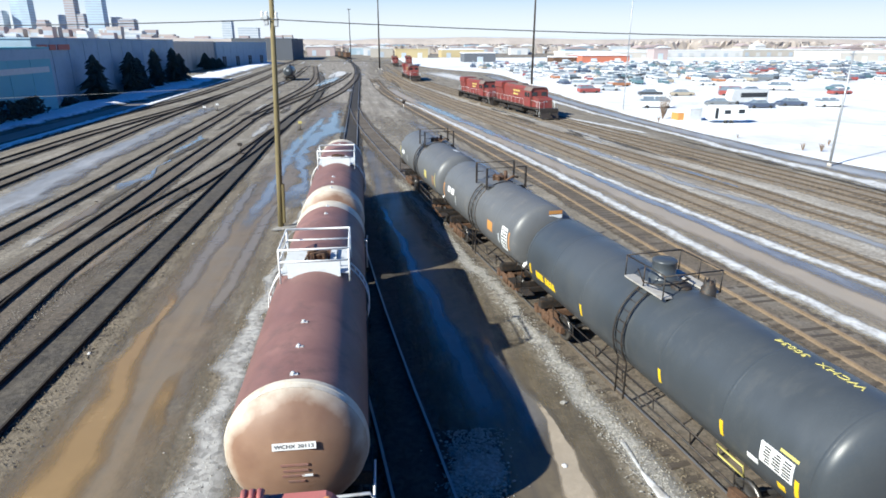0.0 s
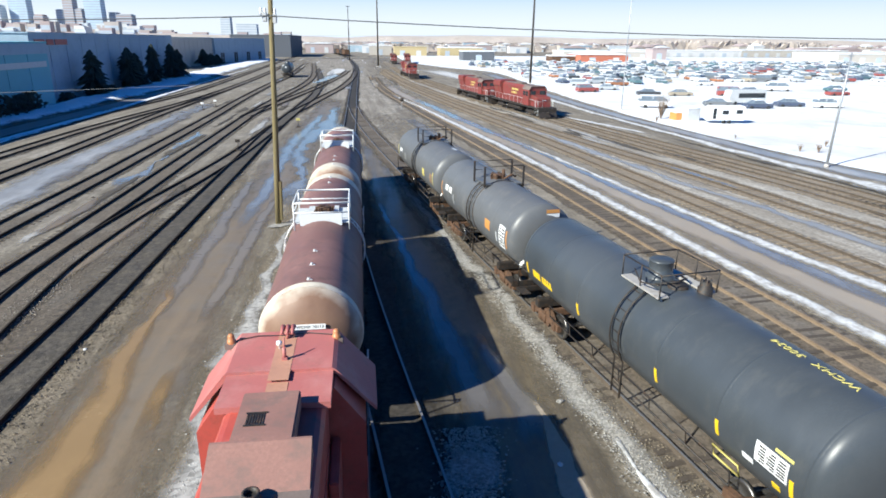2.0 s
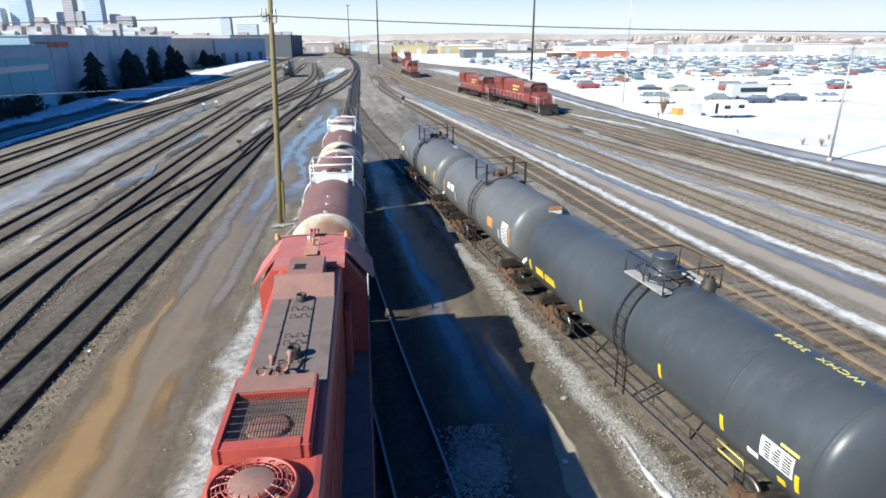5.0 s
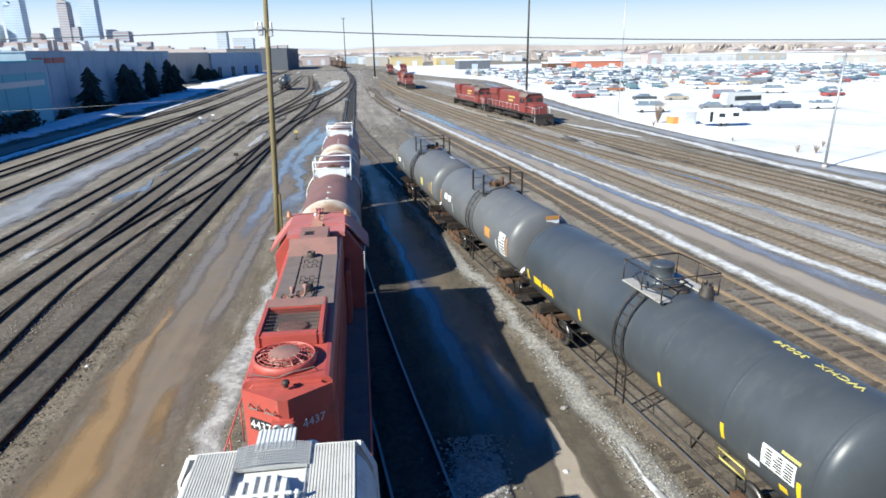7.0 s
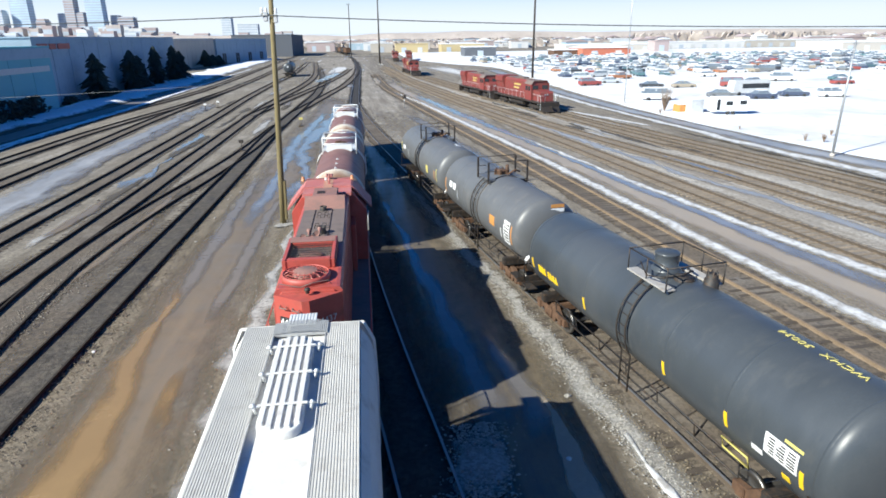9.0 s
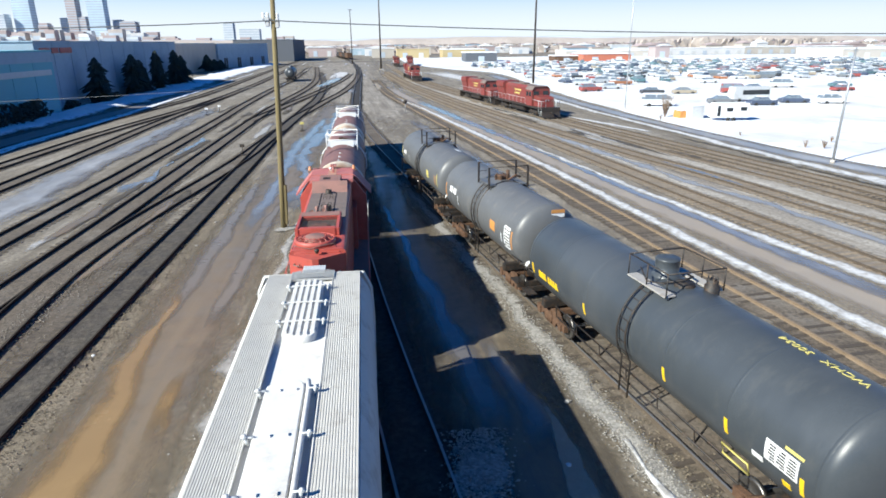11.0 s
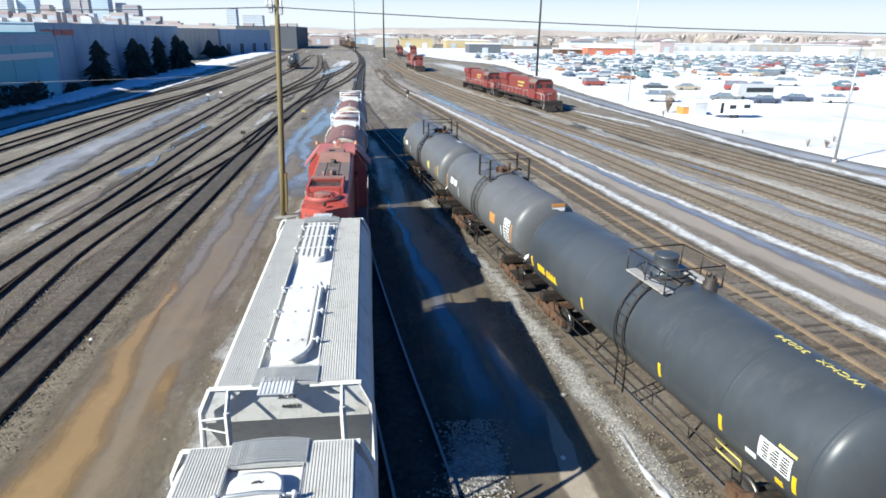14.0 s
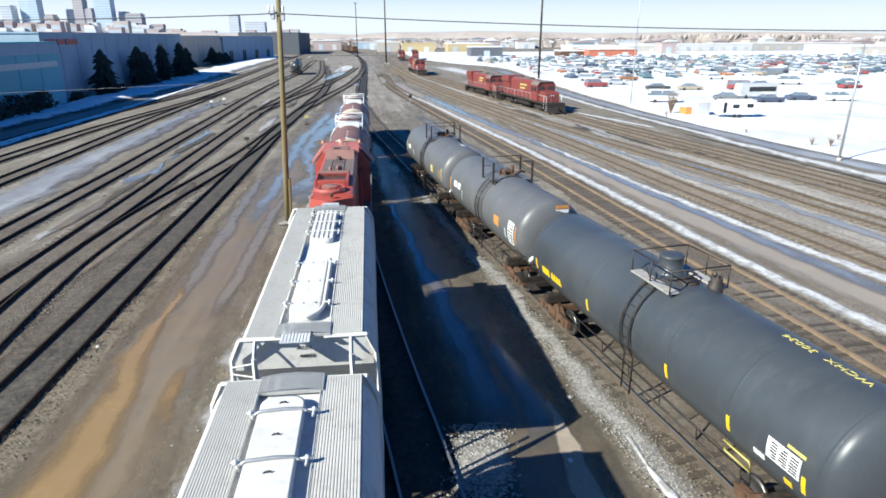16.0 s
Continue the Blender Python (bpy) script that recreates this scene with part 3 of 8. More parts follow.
def build_tracks():
    # the bed's colour is darkened with the shade under and beside the train
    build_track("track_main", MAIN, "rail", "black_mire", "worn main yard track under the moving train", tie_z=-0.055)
    build_track("track_black", BLACK, "rail_brown", "ballast", "siding with rusty rails holding black tank cars", tie_piece=130, tie_z=-0.035)
    build_track("track_spur", SPUR, "rail", None, "turnout track half sunk in dark wet ground", ties=False)
    near = [("track_left_a", [(-11.22, -60), (-11.22, 40), (-11.4, 75), (-10.7, 107), (-10.4, 130), (-12, 170), (-17, 230)], 140),
            ("track_left_b", [(-12.6, 8), (-14.6, 26), (-14.75, 33), (-14.2, 41), (-13.2, 50), (-12.2, 62), (-11.5, 80)], 0),
            ("track_left_c", [(-16.0, -60), (-16.2, 30), (-16.4, 60), (-16.7, 95), (-16.3, 118), (-15.0, 160), (-16.5, 205), (-24, 300)], 0),
            ("track_left_d", [(-20.6, -60), (-20.7, 40), (-20.9, 60), (-21.5, 90), (-22.4, 118), (-23.0, 160), (-23, 200), (-27, 300)], 0),
            ("track_left_e", [(-28.3, -40), (-28.3, 50), (-29.4, 90), (-29.8, 140), (-31, 200), (-36, 330)], 0),
            ("track_left_f", [(-33.6, -40), (-33.3, 60), (-32.6, 85), (-30.6, 110), (-29.8, 140)], 0),
            ("track_left_g", [(-38.5, 60), (-37.4, 97), (-35.4, 130), (-36, 168), (-40, 280), (-44, 420)], 0),
            ("track_left_h", [(-17.0, 90), (-14.2, 118), (-11.0, 150), (-8.0, 190), (-6.5, 230)], 0),
            ("track_left_i", [(-10.9, 95), (-8.2, 122), (-5.6, 150), (-4.0, 190), (-3.9, 225)], 0)]
    for n, pts, tp in near:
        build_track(n, pts, "rail", "dark_bed" if n == "track_left_a" else "ballast", "dark yard track in grey stone ballast", tie_piece=tp, tie_z=-0.058, bed_w=2.3 if n == "track_left_a" else 2.8, fat=1.0, shine=False)
    right = [("track_right_a", [(18.9, -50), (17.8, 3), (16.55, 16), (16.1, 21), (15.3, 28), (14.6, 35), (13.8, 44), (12.9, 53), (10.4, 75), (7.0, 105), (3.5, 140), (1.5, 190)], "rail_orange", 130, True),
             ("track_right_b", [(27.5, -50), (26.0, 0), (23.6, 25), (22.3, 35), (21.2, 45), (19.6, 60), (17.5, 78), (13.0, 115), (8.5, 160), (5, 220)], "rail_brown", 0, True),
             ("track_right_c", [(33, -40), (30.0, 20), (28.0, 36), (26.7, 46), (24.3, 58), (20.0, 84), (14.5, 125), (9.5, 175), (6, 240)], "rail_brown", 0, True),
             ("track_right_d", [(36, 5), (32.5, 37), (30.8, 48), (28.2, 62), (24.8, 85.3), (21.4, 108), (18.2, 129.3), (15.2, 155), (12.5, 185), (10.5, 240), (9.0, 330)], "rail_brown", 0, True),
             ("track_right_e", [(38.5, 5), (35.2, 37), (33.2, 50), (31.2, 61), (28.0, 80), (23, 112), (17, 160), (13, 200)], "rail_brown", 0, False)]
    for n, pts, rm, tp, sh in right:
        build_track(n, pts, rm, "ballast" if rm == "rail_orange" else "ballast_brown", "disused yard track with rusty rails and brown ties", tie_piece=tp, tie_mat="tie" if rm == "rail_orange" else "tie_mud", tie_z=-0.035 if rm == "rail_orange" else -0.018, bed_w=3.6, shine=False, fat=1.2 if rm == "rail_orange" else 1.0)


SHEEN_A = [(-8.4, 23, 0.33), (-8.5, 27, 0.99), (-8.6, 31, 1.16), (-8.8, 39, 1.16), (-9.0, 50, 0.66)]
SHEEN_B = [(-6.6, 22, 0.33), (-6.6, 26, 0.99), (-6.6, 30, 1.16), (-6.5, 36, 0.99), (-6.4, 43, 0.49)]


def build_surfaces():
    strip("mud_lane", [(-8.0, -6, 5.75), (-7.5, 12, 4.62), (-7.45, 22, 4.88), (-7.5, 31, 4.62), (-7.3, 40, 4.62), (-7.2, 50, 5.5), (-6.8, 70, 6.25), (-6.4, 95, 6.25), (-6.0, 120, 5)], GZ + 0.012, "mud", "wet muddy lane between tracks", wob=0.5, freq=0.22, cols=10, feather=True)
    strip("lane_shoulder", [(-10.0, 4, 2.6), (-9.9, 14, 2.6), (-9.9, 24, 2.2), (-9.8, 36, 1.8), (-9.8, 52, 1.2)], GZ + 0.010, "shoulder", "brown gravel shoulder between lane and track", wob=0.3, freq=0.5, cols=8, feather=True)
    strip("lane_verge", [(-4.6, 4, 3.2), (-4.6, 16, 2.8), (-4.7, 28, 2.2), (-4.7, 44, 1.6)], GZ + 0.014, "shoulder", "brown gravel edge beside the moving train", wob=0.3, freq=0.5, cols=8, feather=True)
    strip("puddle_muddy", [(-8.5, 6, 3.9), (-8.3, 9, 3.5), (-8.15, 11.6, 2.9), (-8.1, 13.6, 2.3), (-8.1, 15.2, 2.1), (-8.2, 17.1, 1.8), (-8.3, 18.8, 1.5), (-8.45, 21, 1.1), (-8.6, 24, 0.7), (-8.7, 27, 0.3)], GZ + 0.022, "puddle_brown", "ochre puddle of muddy meltwater", wob=0.45, freq=0.7, cat="puddle", cols=10, feather=True)
    strip("puddle_muddy_small", [(-6.6, 14.5, 0.3), (-6.5, 16.0, 0.7), (-6.45, 17.5, 0.8), (-6.4, 19.5, 0.3)], GZ + 0.022, "puddle_brown", "small ochre puddle in the lane", wob=0.3, freq=0.6, cat="puddle", cols=8, feather=True)
    strip("puddle_lane", [(-5.5, 38, 0.95), (-5.6, 44, 1.9), (-5.6, 52, 1.33), (-6.5, 58, 2.47), (-6.9, 66, 2.28), (-6.0, 74, 5.32), (-5.0, 79, 4.94), (-5.0, 88, 1.9), (-5.2, 105, 1.9)], GZ + 0.024, "puddle_blue", "meltwater puddles mirroring the sky", wob=1.2, freq=0.25, cat="puddle", cols=10, feather=True)
    strip("puddle_lane_west", [(-7.4, 34, 0.66), (-7.5, 40, 1.32), (-7.5, 50, 1.1), (-8.0, 66, 1.98), (-7.2, 78, 1.76), (-6.6, 95, 0.88)], GZ + 0.025, "puddle_blue", "thin meltwater streak on mud", wob=0.35, freq=0.4, cat="puddle", feather=True)
    strip("lane_sheen_west", SHEEN_A, GZ + 0.021, "sheen", "wet track of a wheel on mud", wob=0.25, freq=0.4, cat="puddle", feather=True)
    strip("lane_sheen_east", SHEEN_B, GZ + 0.021, "sheen", "wet streak on mud beside the train", wob=0.25, freq=0.4, cat="puddle", feather=True)
    strip("dark_soil", [(-15.5, -6, 14.3), (-15.5, 12, 14.3), (-14.8, 24, 11), (-14.2, 36, 6.05), (-13.8, 46, 1.1)], GZ + 0.006, "ballast", "dark stony soil round the near tracks", wob=1.2, freq=0.3, cols=10, feather=True)
    strip("centre_gravel", [(7, 56, 2.2), (4.5, 72, 9.9), (2.0, 92, 16.5), (-1, 120, 26.4), (-5, 170, 37.4), (-10, 260, 55), (-16, 400, 77)], GZ + 0.011, "gravel_mid", "trodden pale gravel where the tracks converge", wob=1.0, freq=0.15, step=3.0, cols=10, feather=True)
    strip("puddle_far", [(-12, 200, 2), (-10.5, 215, 5), (-10, 228, 6), (-10.5, 245, 2)], GZ + 0.03, "snow_dirty", "patch of old snow between far tracks", wob=1.2, freq=0.2, cat="snow")
    strip("puddle_far_water", [(-13, 160, 1.92), (-11.5, 175, 4), (-10.2, 190, 4.8), (-10, 205, 1.92)], GZ + 0.03, "puddle_blue", "shallow meltwater between far tracks", wob=0.8, freq=0.2, cat="puddle", feather=True)
    strip("verge_chips", [(-4.4, 8, 1.8), (-4.5, 13, 1.95), (-4.75, 15, 1.5), (-4.7, 17.6, 1.2), (-4.85, 20, 1.35), (-4.7, 24, 0.9), (-4.7, 26.7, 0.6), (-4.6, 33, 0.52), (-4.6, 45, 0.45)], GZ + 0.02, "slush", "pale frozen slush and stone along the track", wob=0.5, freq=1.5, thick=0.015, cols=8, feather=True)
    strip("chip_bank", [(7.6, 8, 1.17), (6.75, 12.5, 1.1), (6.2, 16.4, 1.04), (5.85, 20, 0.98), (5.2, 25.2, 0.98), (4.4, 30, 0.91), (3.25, 39, 0.78), (2.1, 48, 0.65)], GZ + 0.02, "chips", "crushed stone shoulder of the siding", wob=0.42, freq=1.6, thick=0.012, cols=8, feather=True)
    strip("middle_lane", [(4.9, 2, 6), (4.1, 12, 5.76), (3.3, 20, 5.28), (2.3, 30, 4.56), (1.2, 42, 3.6), (0.2, 56, 2.4), (-1, 68, 0.72)], GZ + 0.010, "lane_earth", "damp packed earth between the trains", wob=0.4, freq=0.3, cols=8, feather=True)
    # dark strip painted where the moving train keeps the ground in shade
    strip("mire_strip", [(1.2, 3, 4.6), (0.9, 12, 4.4), (0.5, 20, 4.0), (0.1, 28, 3.4), (-0.5, 38, 2.6), (-1.2, 52, 1.6)], GZ + 0.013, "black_mire", "sodden ground beside the main track, blackened to hold the train's shade", wob=0.3, freq=0.4, cols=8, feather=True)
    strip("lane_wet_streak", [(3.20, 13.4, 1.20), (3.14, 15.1, 1.50), (2.98, 17.7, 1.35), (2.55, 21.1, 1.20), (2.28, 23.8, 1.00), (1.87, 28.0, 0.90), (1.52, 31.6, 0.60), (1.08, 36.1, 0.40), (0.69, 41.0, 0.20)], GZ + 0.020, "lane_water", "shallow meltwater along the packed earth", wob=0.35, freq=0.5, cat="puddle", cols=8, feather=True)
    strip("lane_wet_edge", [(4.60, 13.3, 0.80), (4.40, 14.8, 1.50), (4.16, 16.7, 1.30), (3.87, 18.9, 0.90), (3.65, 21.2, 0.40)], GZ + 0.021, "lane_water", "damp run-off beside the lane's water", wob=0.4, freq=0.5, cat="puddle", cols=8, feather=True)
    strip("crossing_stone", [(2.0, 10.8, 1.2), (2.2, 11.8, 1.8), (2.4, 13.0, 1.9), (2.45, 14.0, 1.7), (2.4, 14.7, 0.8)], GZ + 0.016, "chips", "pale crushed stone spread over the lane", wob=0.25, freq=1.2, thick=0.03, cols=8)
    strip("pole_rubble", [(-5.9, 34.9, 0.4), (-5.4, 35.4, 1.0), (-4.8, 35.8, 0.8), (-4.4, 36.4, 0.3)], GZ + 0.03, "chips", "pale rubble round the pole's foot", wob=0.2, freq=1.5, thick=0.06, step=0.2)
    strip("lane_ice", [(4.9, 9, 0.6), (4.7, 11.8, 0.85), (4.7, 13.4, 0.8), (4.72, 14.9, 0.35), (4.35, 16.6, 0.15)], GZ + 0.022, "dry_earth", "pale dried patch on packed earth", wob=0.3, freq=0.9, cols=6)
    strip("snow_siding", [(7.0, 9, 0.2), (6.62, 11.4, 0.16), (6.42, 12.4, 0.2), (6.38, 13.6, 0.12), (6.33, 14.6, 0.04)], GZ + 0.025, "snow_dirty", "thin line of leftover snow by the siding", wob=0.32, freq=2.2, thick=0.05)
    strip("dark_strip", [(14.2, 0, 2.86), (12.9, 14, 3.12), (12.3, 22, 2.86), (11.4, 32, 2.86), (10.4, 42, 3.12), (9.2, 53, 3.12), (7.4, 70, 2.6), (5.3, 90, 1.82)], GZ + 0.014, "tarmac", "dark wet strip between tracks", wob=0.35, freq=0.4, cols=8, feather=True)
    strip("dark_puddle", [(12.4, 18, 1.33), (11.6, 29, 2.47), (10.3, 42, 2.85), (9.8, 48, 3.04), (8.4, 60, 1.71)], GZ + 0.024, "puddle_blue", "meltwater in the dark strip", wob=0.4, freq=0.5, cat="puddle", feather=True)
    strip("snow_band_near", [(20.2, 3, 0.88), (18.6, 17, 1.01), (17.9, 21.5, 1.08), (17.2, 27, 1.15), (16.6, 33, 1.15), (16.0, 39, 1.15), (15.2, 48, 1.22), (13.7, 61, 1.22), (11.2, 80, 1.49), (8.0, 105, 1.35), (4.6, 128, 0.94)], GZ + 0.02, "snow_dirty", "long bank of old snow beside the service road", wob=0.24, freq=1.1, thick=0.07, cols=8, feather=True)
    strip("service_road", [(23.2, -10, 4.08), (22.2, 8, 3.96), (20.4, 20, 3.72), (19.4, 27, 3.48), (18.5, 34, 3.36), (17.7, 41, 3.12), (16.6, 50, 3.12), (15.2, 61, 3.12), (12.9, 78, 3.36), (9.6, 105, 3.6), (6.6, 130, 3.6), (4.0, 165, 3.6)], GZ + 0.016, "asphalt", "wet brown service road between tracks", wob=0.2, freq=0.3, cols=8, feather=True)
    strip("road_water", [(22.45, 14, 0.74), (21.15, 23, 1.49), (20.25, 29, 1.64), (19.35, 36, 1.34), (18.55, 42, 1.64), (17.45, 52, 1.19), (16.05, 62, 1.34), (13.85, 77, 1.79), (10.75, 100, 2.38), (8.25, 120, 1.79)], GZ + 0.026, "puddle_blue", "meltwater along the road's edge", wob=0.35, freq=0.45, cat="puddle", feather=True)
    strip("snow_band_far", [(23.8, 16, 1.44), (22.4, 23, 1.36), (21.3, 28, 1.2), (20.55, 33, 1.04), (19.65, 38, 0.96), (18.65, 45, 0.8), (17.15, 56, 0.56), (15.55, 67, 0.4)], GZ + 0.02, "snow_dirty", "thin dirty snow on the road's far edge", wob=0.3, freq=0.8, thick=0.05, feather=True)
    strip("right_yard_gravel", [(34, -10, 20), (31.5, 15, 18), (28.5, 36, 15), (25.5, 52, 13), (21.5, 78, 12), (16.5, 110, 11), (11, 150, 10), (7, 200, 8)], GZ + 0.004, "gravel_pale", "pale gravel between the right-hand tracks", wob=0.6, freq=0.15, step=2.0, cols=8)
    strip("grey_strip", [(29.5, 12, 1.2), (27.0, 28, 1.4), (25.3, 38, 1), (23.6, 48, 1), (21.5, 63, 1.2), (18.0, 88, 1)], GZ + 0.014, "wet_slush", "grey slush between tracks", wob=0.9, freq=0.35, feather=True)
    strip("far_road", [(46, 10, 4.95), (42.0, 40, 4.62), (39.2, 54, 3.96), (38.2, 65, 3.52), (37.2, 78, 3.3), (36.3, 95, 3.52), (36.0, 118, 3.74), (37, 150, 4.4), (40, 220, 5.5)], GZ + 0.02, "wet_slush", "wet road along the snowy car yard", wob=0.3, freq=0.2, cols=6, feather=True)
    strip("snow_verge_road", [(42, 10, 2.64), (38.2, 40, 2.64), (36.4, 54, 2.16), (35.7, 65, 1.92), (34.6, 80, 1.68), (33.6, 97, 1.92), (33, 118, 2.64), (31, 150, 6), (27, 190, 10.8), (22, 240, 12)], GZ + 0.03, "snow_dirty", "old snow between tracks and road", wob=0.6, freq=0.3, thick=0.10, feather=True)
    strip("snow_by_engine", [(33.0, 70, 0.75), (31.5, 75, 1.65), (29.5, 82, 1.8), (27.5, 88, 1.2)], GZ + 0.025, "snow_dirty", "old snow beside parked engines", wob=0.3, freq=0.4, thick=0.06, feather=True)
    # slush and thawed mud between the right-hand tracks
    rs = random.Random(14)
    for k in range(34):
        y = rs.uniform(22, 120)
        x = 18.5 + (120 - y) * 0.115 + rs.uniform(-1.5, 9.5) - (y > 80) * 2
        w, ln = rs.uniform(0.6, 1.9), rs.uniform(5, 16)
        mt = rs.choice(("slush", "puddle_blue", "dark_bed", "dark_bed", "gravel_pale", "mud"))
        strip(f"yard_patch_{k}", [(x + 0.065 * ln, y - ln / 2, w * 0.3), (x, y, w), (x - 0.065 * ln, y + ln / 2, w * 0.3)], GZ + 0.03 + 0.0006 * k, mt, "thawing patch between rusty tracks", wob=0.35, freq=0.5, feather=True)
    for k in range(22):
        y = rs.uniform(24, 110)
        x = rs.choice((-13.6, -18.6, -18.4, -23.6, -26.5)) + rs.uniform(-0.5, 0.5)
        w, ln = rs.uniform(0.6, 1.7), rs.uniform(5, 18)
        mt = rs.choice(("slush", "dark_bed", "dark_bed", "gravel_pale", "mud"))
        strip(f"west_patch_{k}", [(x, y - ln / 2, w * 0.3), (x + 0.1, y, w), (x, y + ln / 2, w * 0.3)], GZ + 0.03 + 0.0006 * k, mt, "thawing patch between dark tracks", wob=0.35, freq=0.5, feather=True)
    # old snow and slush lying between the far tracks
    for k in range(40):
        y = rs.uniform(125, 420)
        x = rs.uniform(-30, 10) - (y - 125) * 0.02
        w, ln = rs.uniform(0.6, 2.4), rs.uniform(14, 46)
        strip(f"far_patch_{k}", [(x + 0.01 * ln, y - ln / 2, w * 0.3), (x, y, w), (x - 0.01 * ln, y + ln / 2, w * 0.3)], GZ + 0.03 + 0.0006 * k, rs.choice(("snow_dirty", "wet_slush", "dark_bed", "gravel_pale", "wet_slush")), "thawing patch between far tracks", wob=0.6, freq=0.2, step=3.0, feather=True)
    # the snowy car yard
    bm = bmesh.new()
    rows = []
    ys = list(range(-20, 180, 4)) + list(range(180, 460, 14))
    edge = smooth_line([(52, -20), (46.0, 35), (42.4, 47), (40.6, 56), (39.6, 66), (38.6, 78), (38.3, 95), (38.6, 118), (40, 150), (43, 220), (30, 260), (20, 330), (20, 470)], 3)
    def ex(y):
        for a, b in zip(edge, edge[1:]):
            if a.y <= y <= b.y:
                return a.x + (b.x - a.x) * (y - a.y) / max(1e-6, b.y - a.y)
        return edge[0].x if y < edge[0].y else edge[-1].x
    for y in ys:
        row = []
        for k in range(44):
            x = ex(y) + 0.5 * noise.noise((0, y * 0.4, 2)) + 620 * (k / 43) ** 1.9
            h = GZ + 0.04 + 0.14 * min(1, k / 2) + 0.18 * noise.noise((x * 0.12, y * 0.12, 4.4)) * min(1, k / 2)
            row.append(bm.verts.new((x, y, h)))
        rows.append(row)
    for A, Bq in zip(rows, rows[1:]):
        for k in range(43):
            f = bm.faces.new((A[k], A[k + 1], Bq[k + 1], Bq[k]))
            f.smooth = True
    tagged(part("snow_field", bm, "snow_yard"), "bright trampled snow of a large car storage yard", "snow", "", "structure")
    strip("snow_ditch_upper", [(-48, 40, 9), (-46.5, 90, 8), (-45.5, 120, 9), (-46.5, 160, 12), (-49, 210, 13), (-52, 290, 14), (-50, 350, 9)], GZ + 0.03, "snow", "shaded snow below the warehouses", wob=1.6, freq=0.16, thick=0.5, cols=12)
    strip("dark_ditch", [(-41.5, 30, 4.2), (-41.0, 75, 4.2), (-40.6, 100, 4.0), (-40.8, 130, 3.4), (-42.5, 180, 3)], GZ + 0.03, "tarmac", "dark thawed strip in the snow", wob=0.5, freq=0.2)
    strip("snow_ditch_lower", [(-38.2, 30, 2.2), (-37.9, 70, 2.2), (-37.9, 92, 1.9), (-38.4, 125, 1.4), (-40.2, 180, 0.8), (-42, 240, 0.6)], GZ + 0.03, "snow", "shaded snow along the outer track", wob=0.4, freq=0.25, thick=0.12, cols=8)
    strip("snow_left_yard", [(-25.2, 8, 5.7), (-24.6, 38, 5.4), (-24.9, 50, 4.5), (-25.5, 62, 3.6), (-26, 80, 2.4), (-26.4, 98, 1.8)], GZ + 0.03, "wet_slush", "grey melting slush between tracks", wob=0.7, freq=0.3, thick=0.05, feather=True)
    strip("puddle_left_yard", [(-24.2, 34, 2.6), (-24.0, 44, 2.8), (-24.2, 55, 2.4), (-25, 75, 2.8), (-26, 95, 4), (-26, 112, 2.4)], GZ + 0.05, "sheen", "meltwater over the snow between tracks", wob=0.8, freq=0.25, cat="puddle", feather=True)
    strip("puddle_left_small", [(-18.4, 46, 0.4), (-18.5, 50, 1.4), (-18.7, 56, 0.6), (-18.9, 66, 1.2), (-19.3, 78, 0.4)], GZ + 0.02, "puddle_blue", "meltwater between dark tracks", wob=1.0, freq=0.3, cat="puddle", feather=True)


def scatter(name, line, width, count, size, material, label, seed):
    """Loose broken stone strewn thickest along a plan line: one mesh of small lumps."""
    rnd = random.Random(seed)
    L = smooth_line([(x, y, 0) for x, y in line], 0.5)
    verts, faces = [], []
    for k in range(count):
        u = rnd.random() ** 1.35
        p = L[min(len(L) - 1, int(u * len(L)))]
        x, y = p.x + rnd.gauss(0, width / 2), p.y + rnd.uniform(-0.4, 0.4)
        r = size * rnd.choice((0.6, 0.8, 1.0, 1.0, 1.5))
        n = len(verts)
        a = rnd.uniform(0, 6.28)
        for dx, dy, dz in ((1, 0, 0), (0, 1, 0), (-1, 0, 0), (0, -1, 0), (0.2, 0.1, 0.9), (0, 0, -0.8)):
            dx, dy = dx * rnd.uniform(0.7, 1.3), dy * rnd.uniform(0.7, 1.3)
            verts.append((x + r * (dx * math.cos(a) - dy * math.sin(a)), y + r * (dx * math.sin(a) + dy * math.cos(a)), GZ + 0.03 + r * (0.35 + dz * 0.7)))
        for j in range(4):
            faces += [(n + j, n + (j + 1) % 4, n + 4), (n + (j + 1) % 4, n + j, n + 5)]
    me = bpy.data.meshes.new(name)
    me.from_pydata(verts, [], faces)
    me.materials.append(M[material])
    tagged(new(name, me), label, "gravel", "", "stuff")


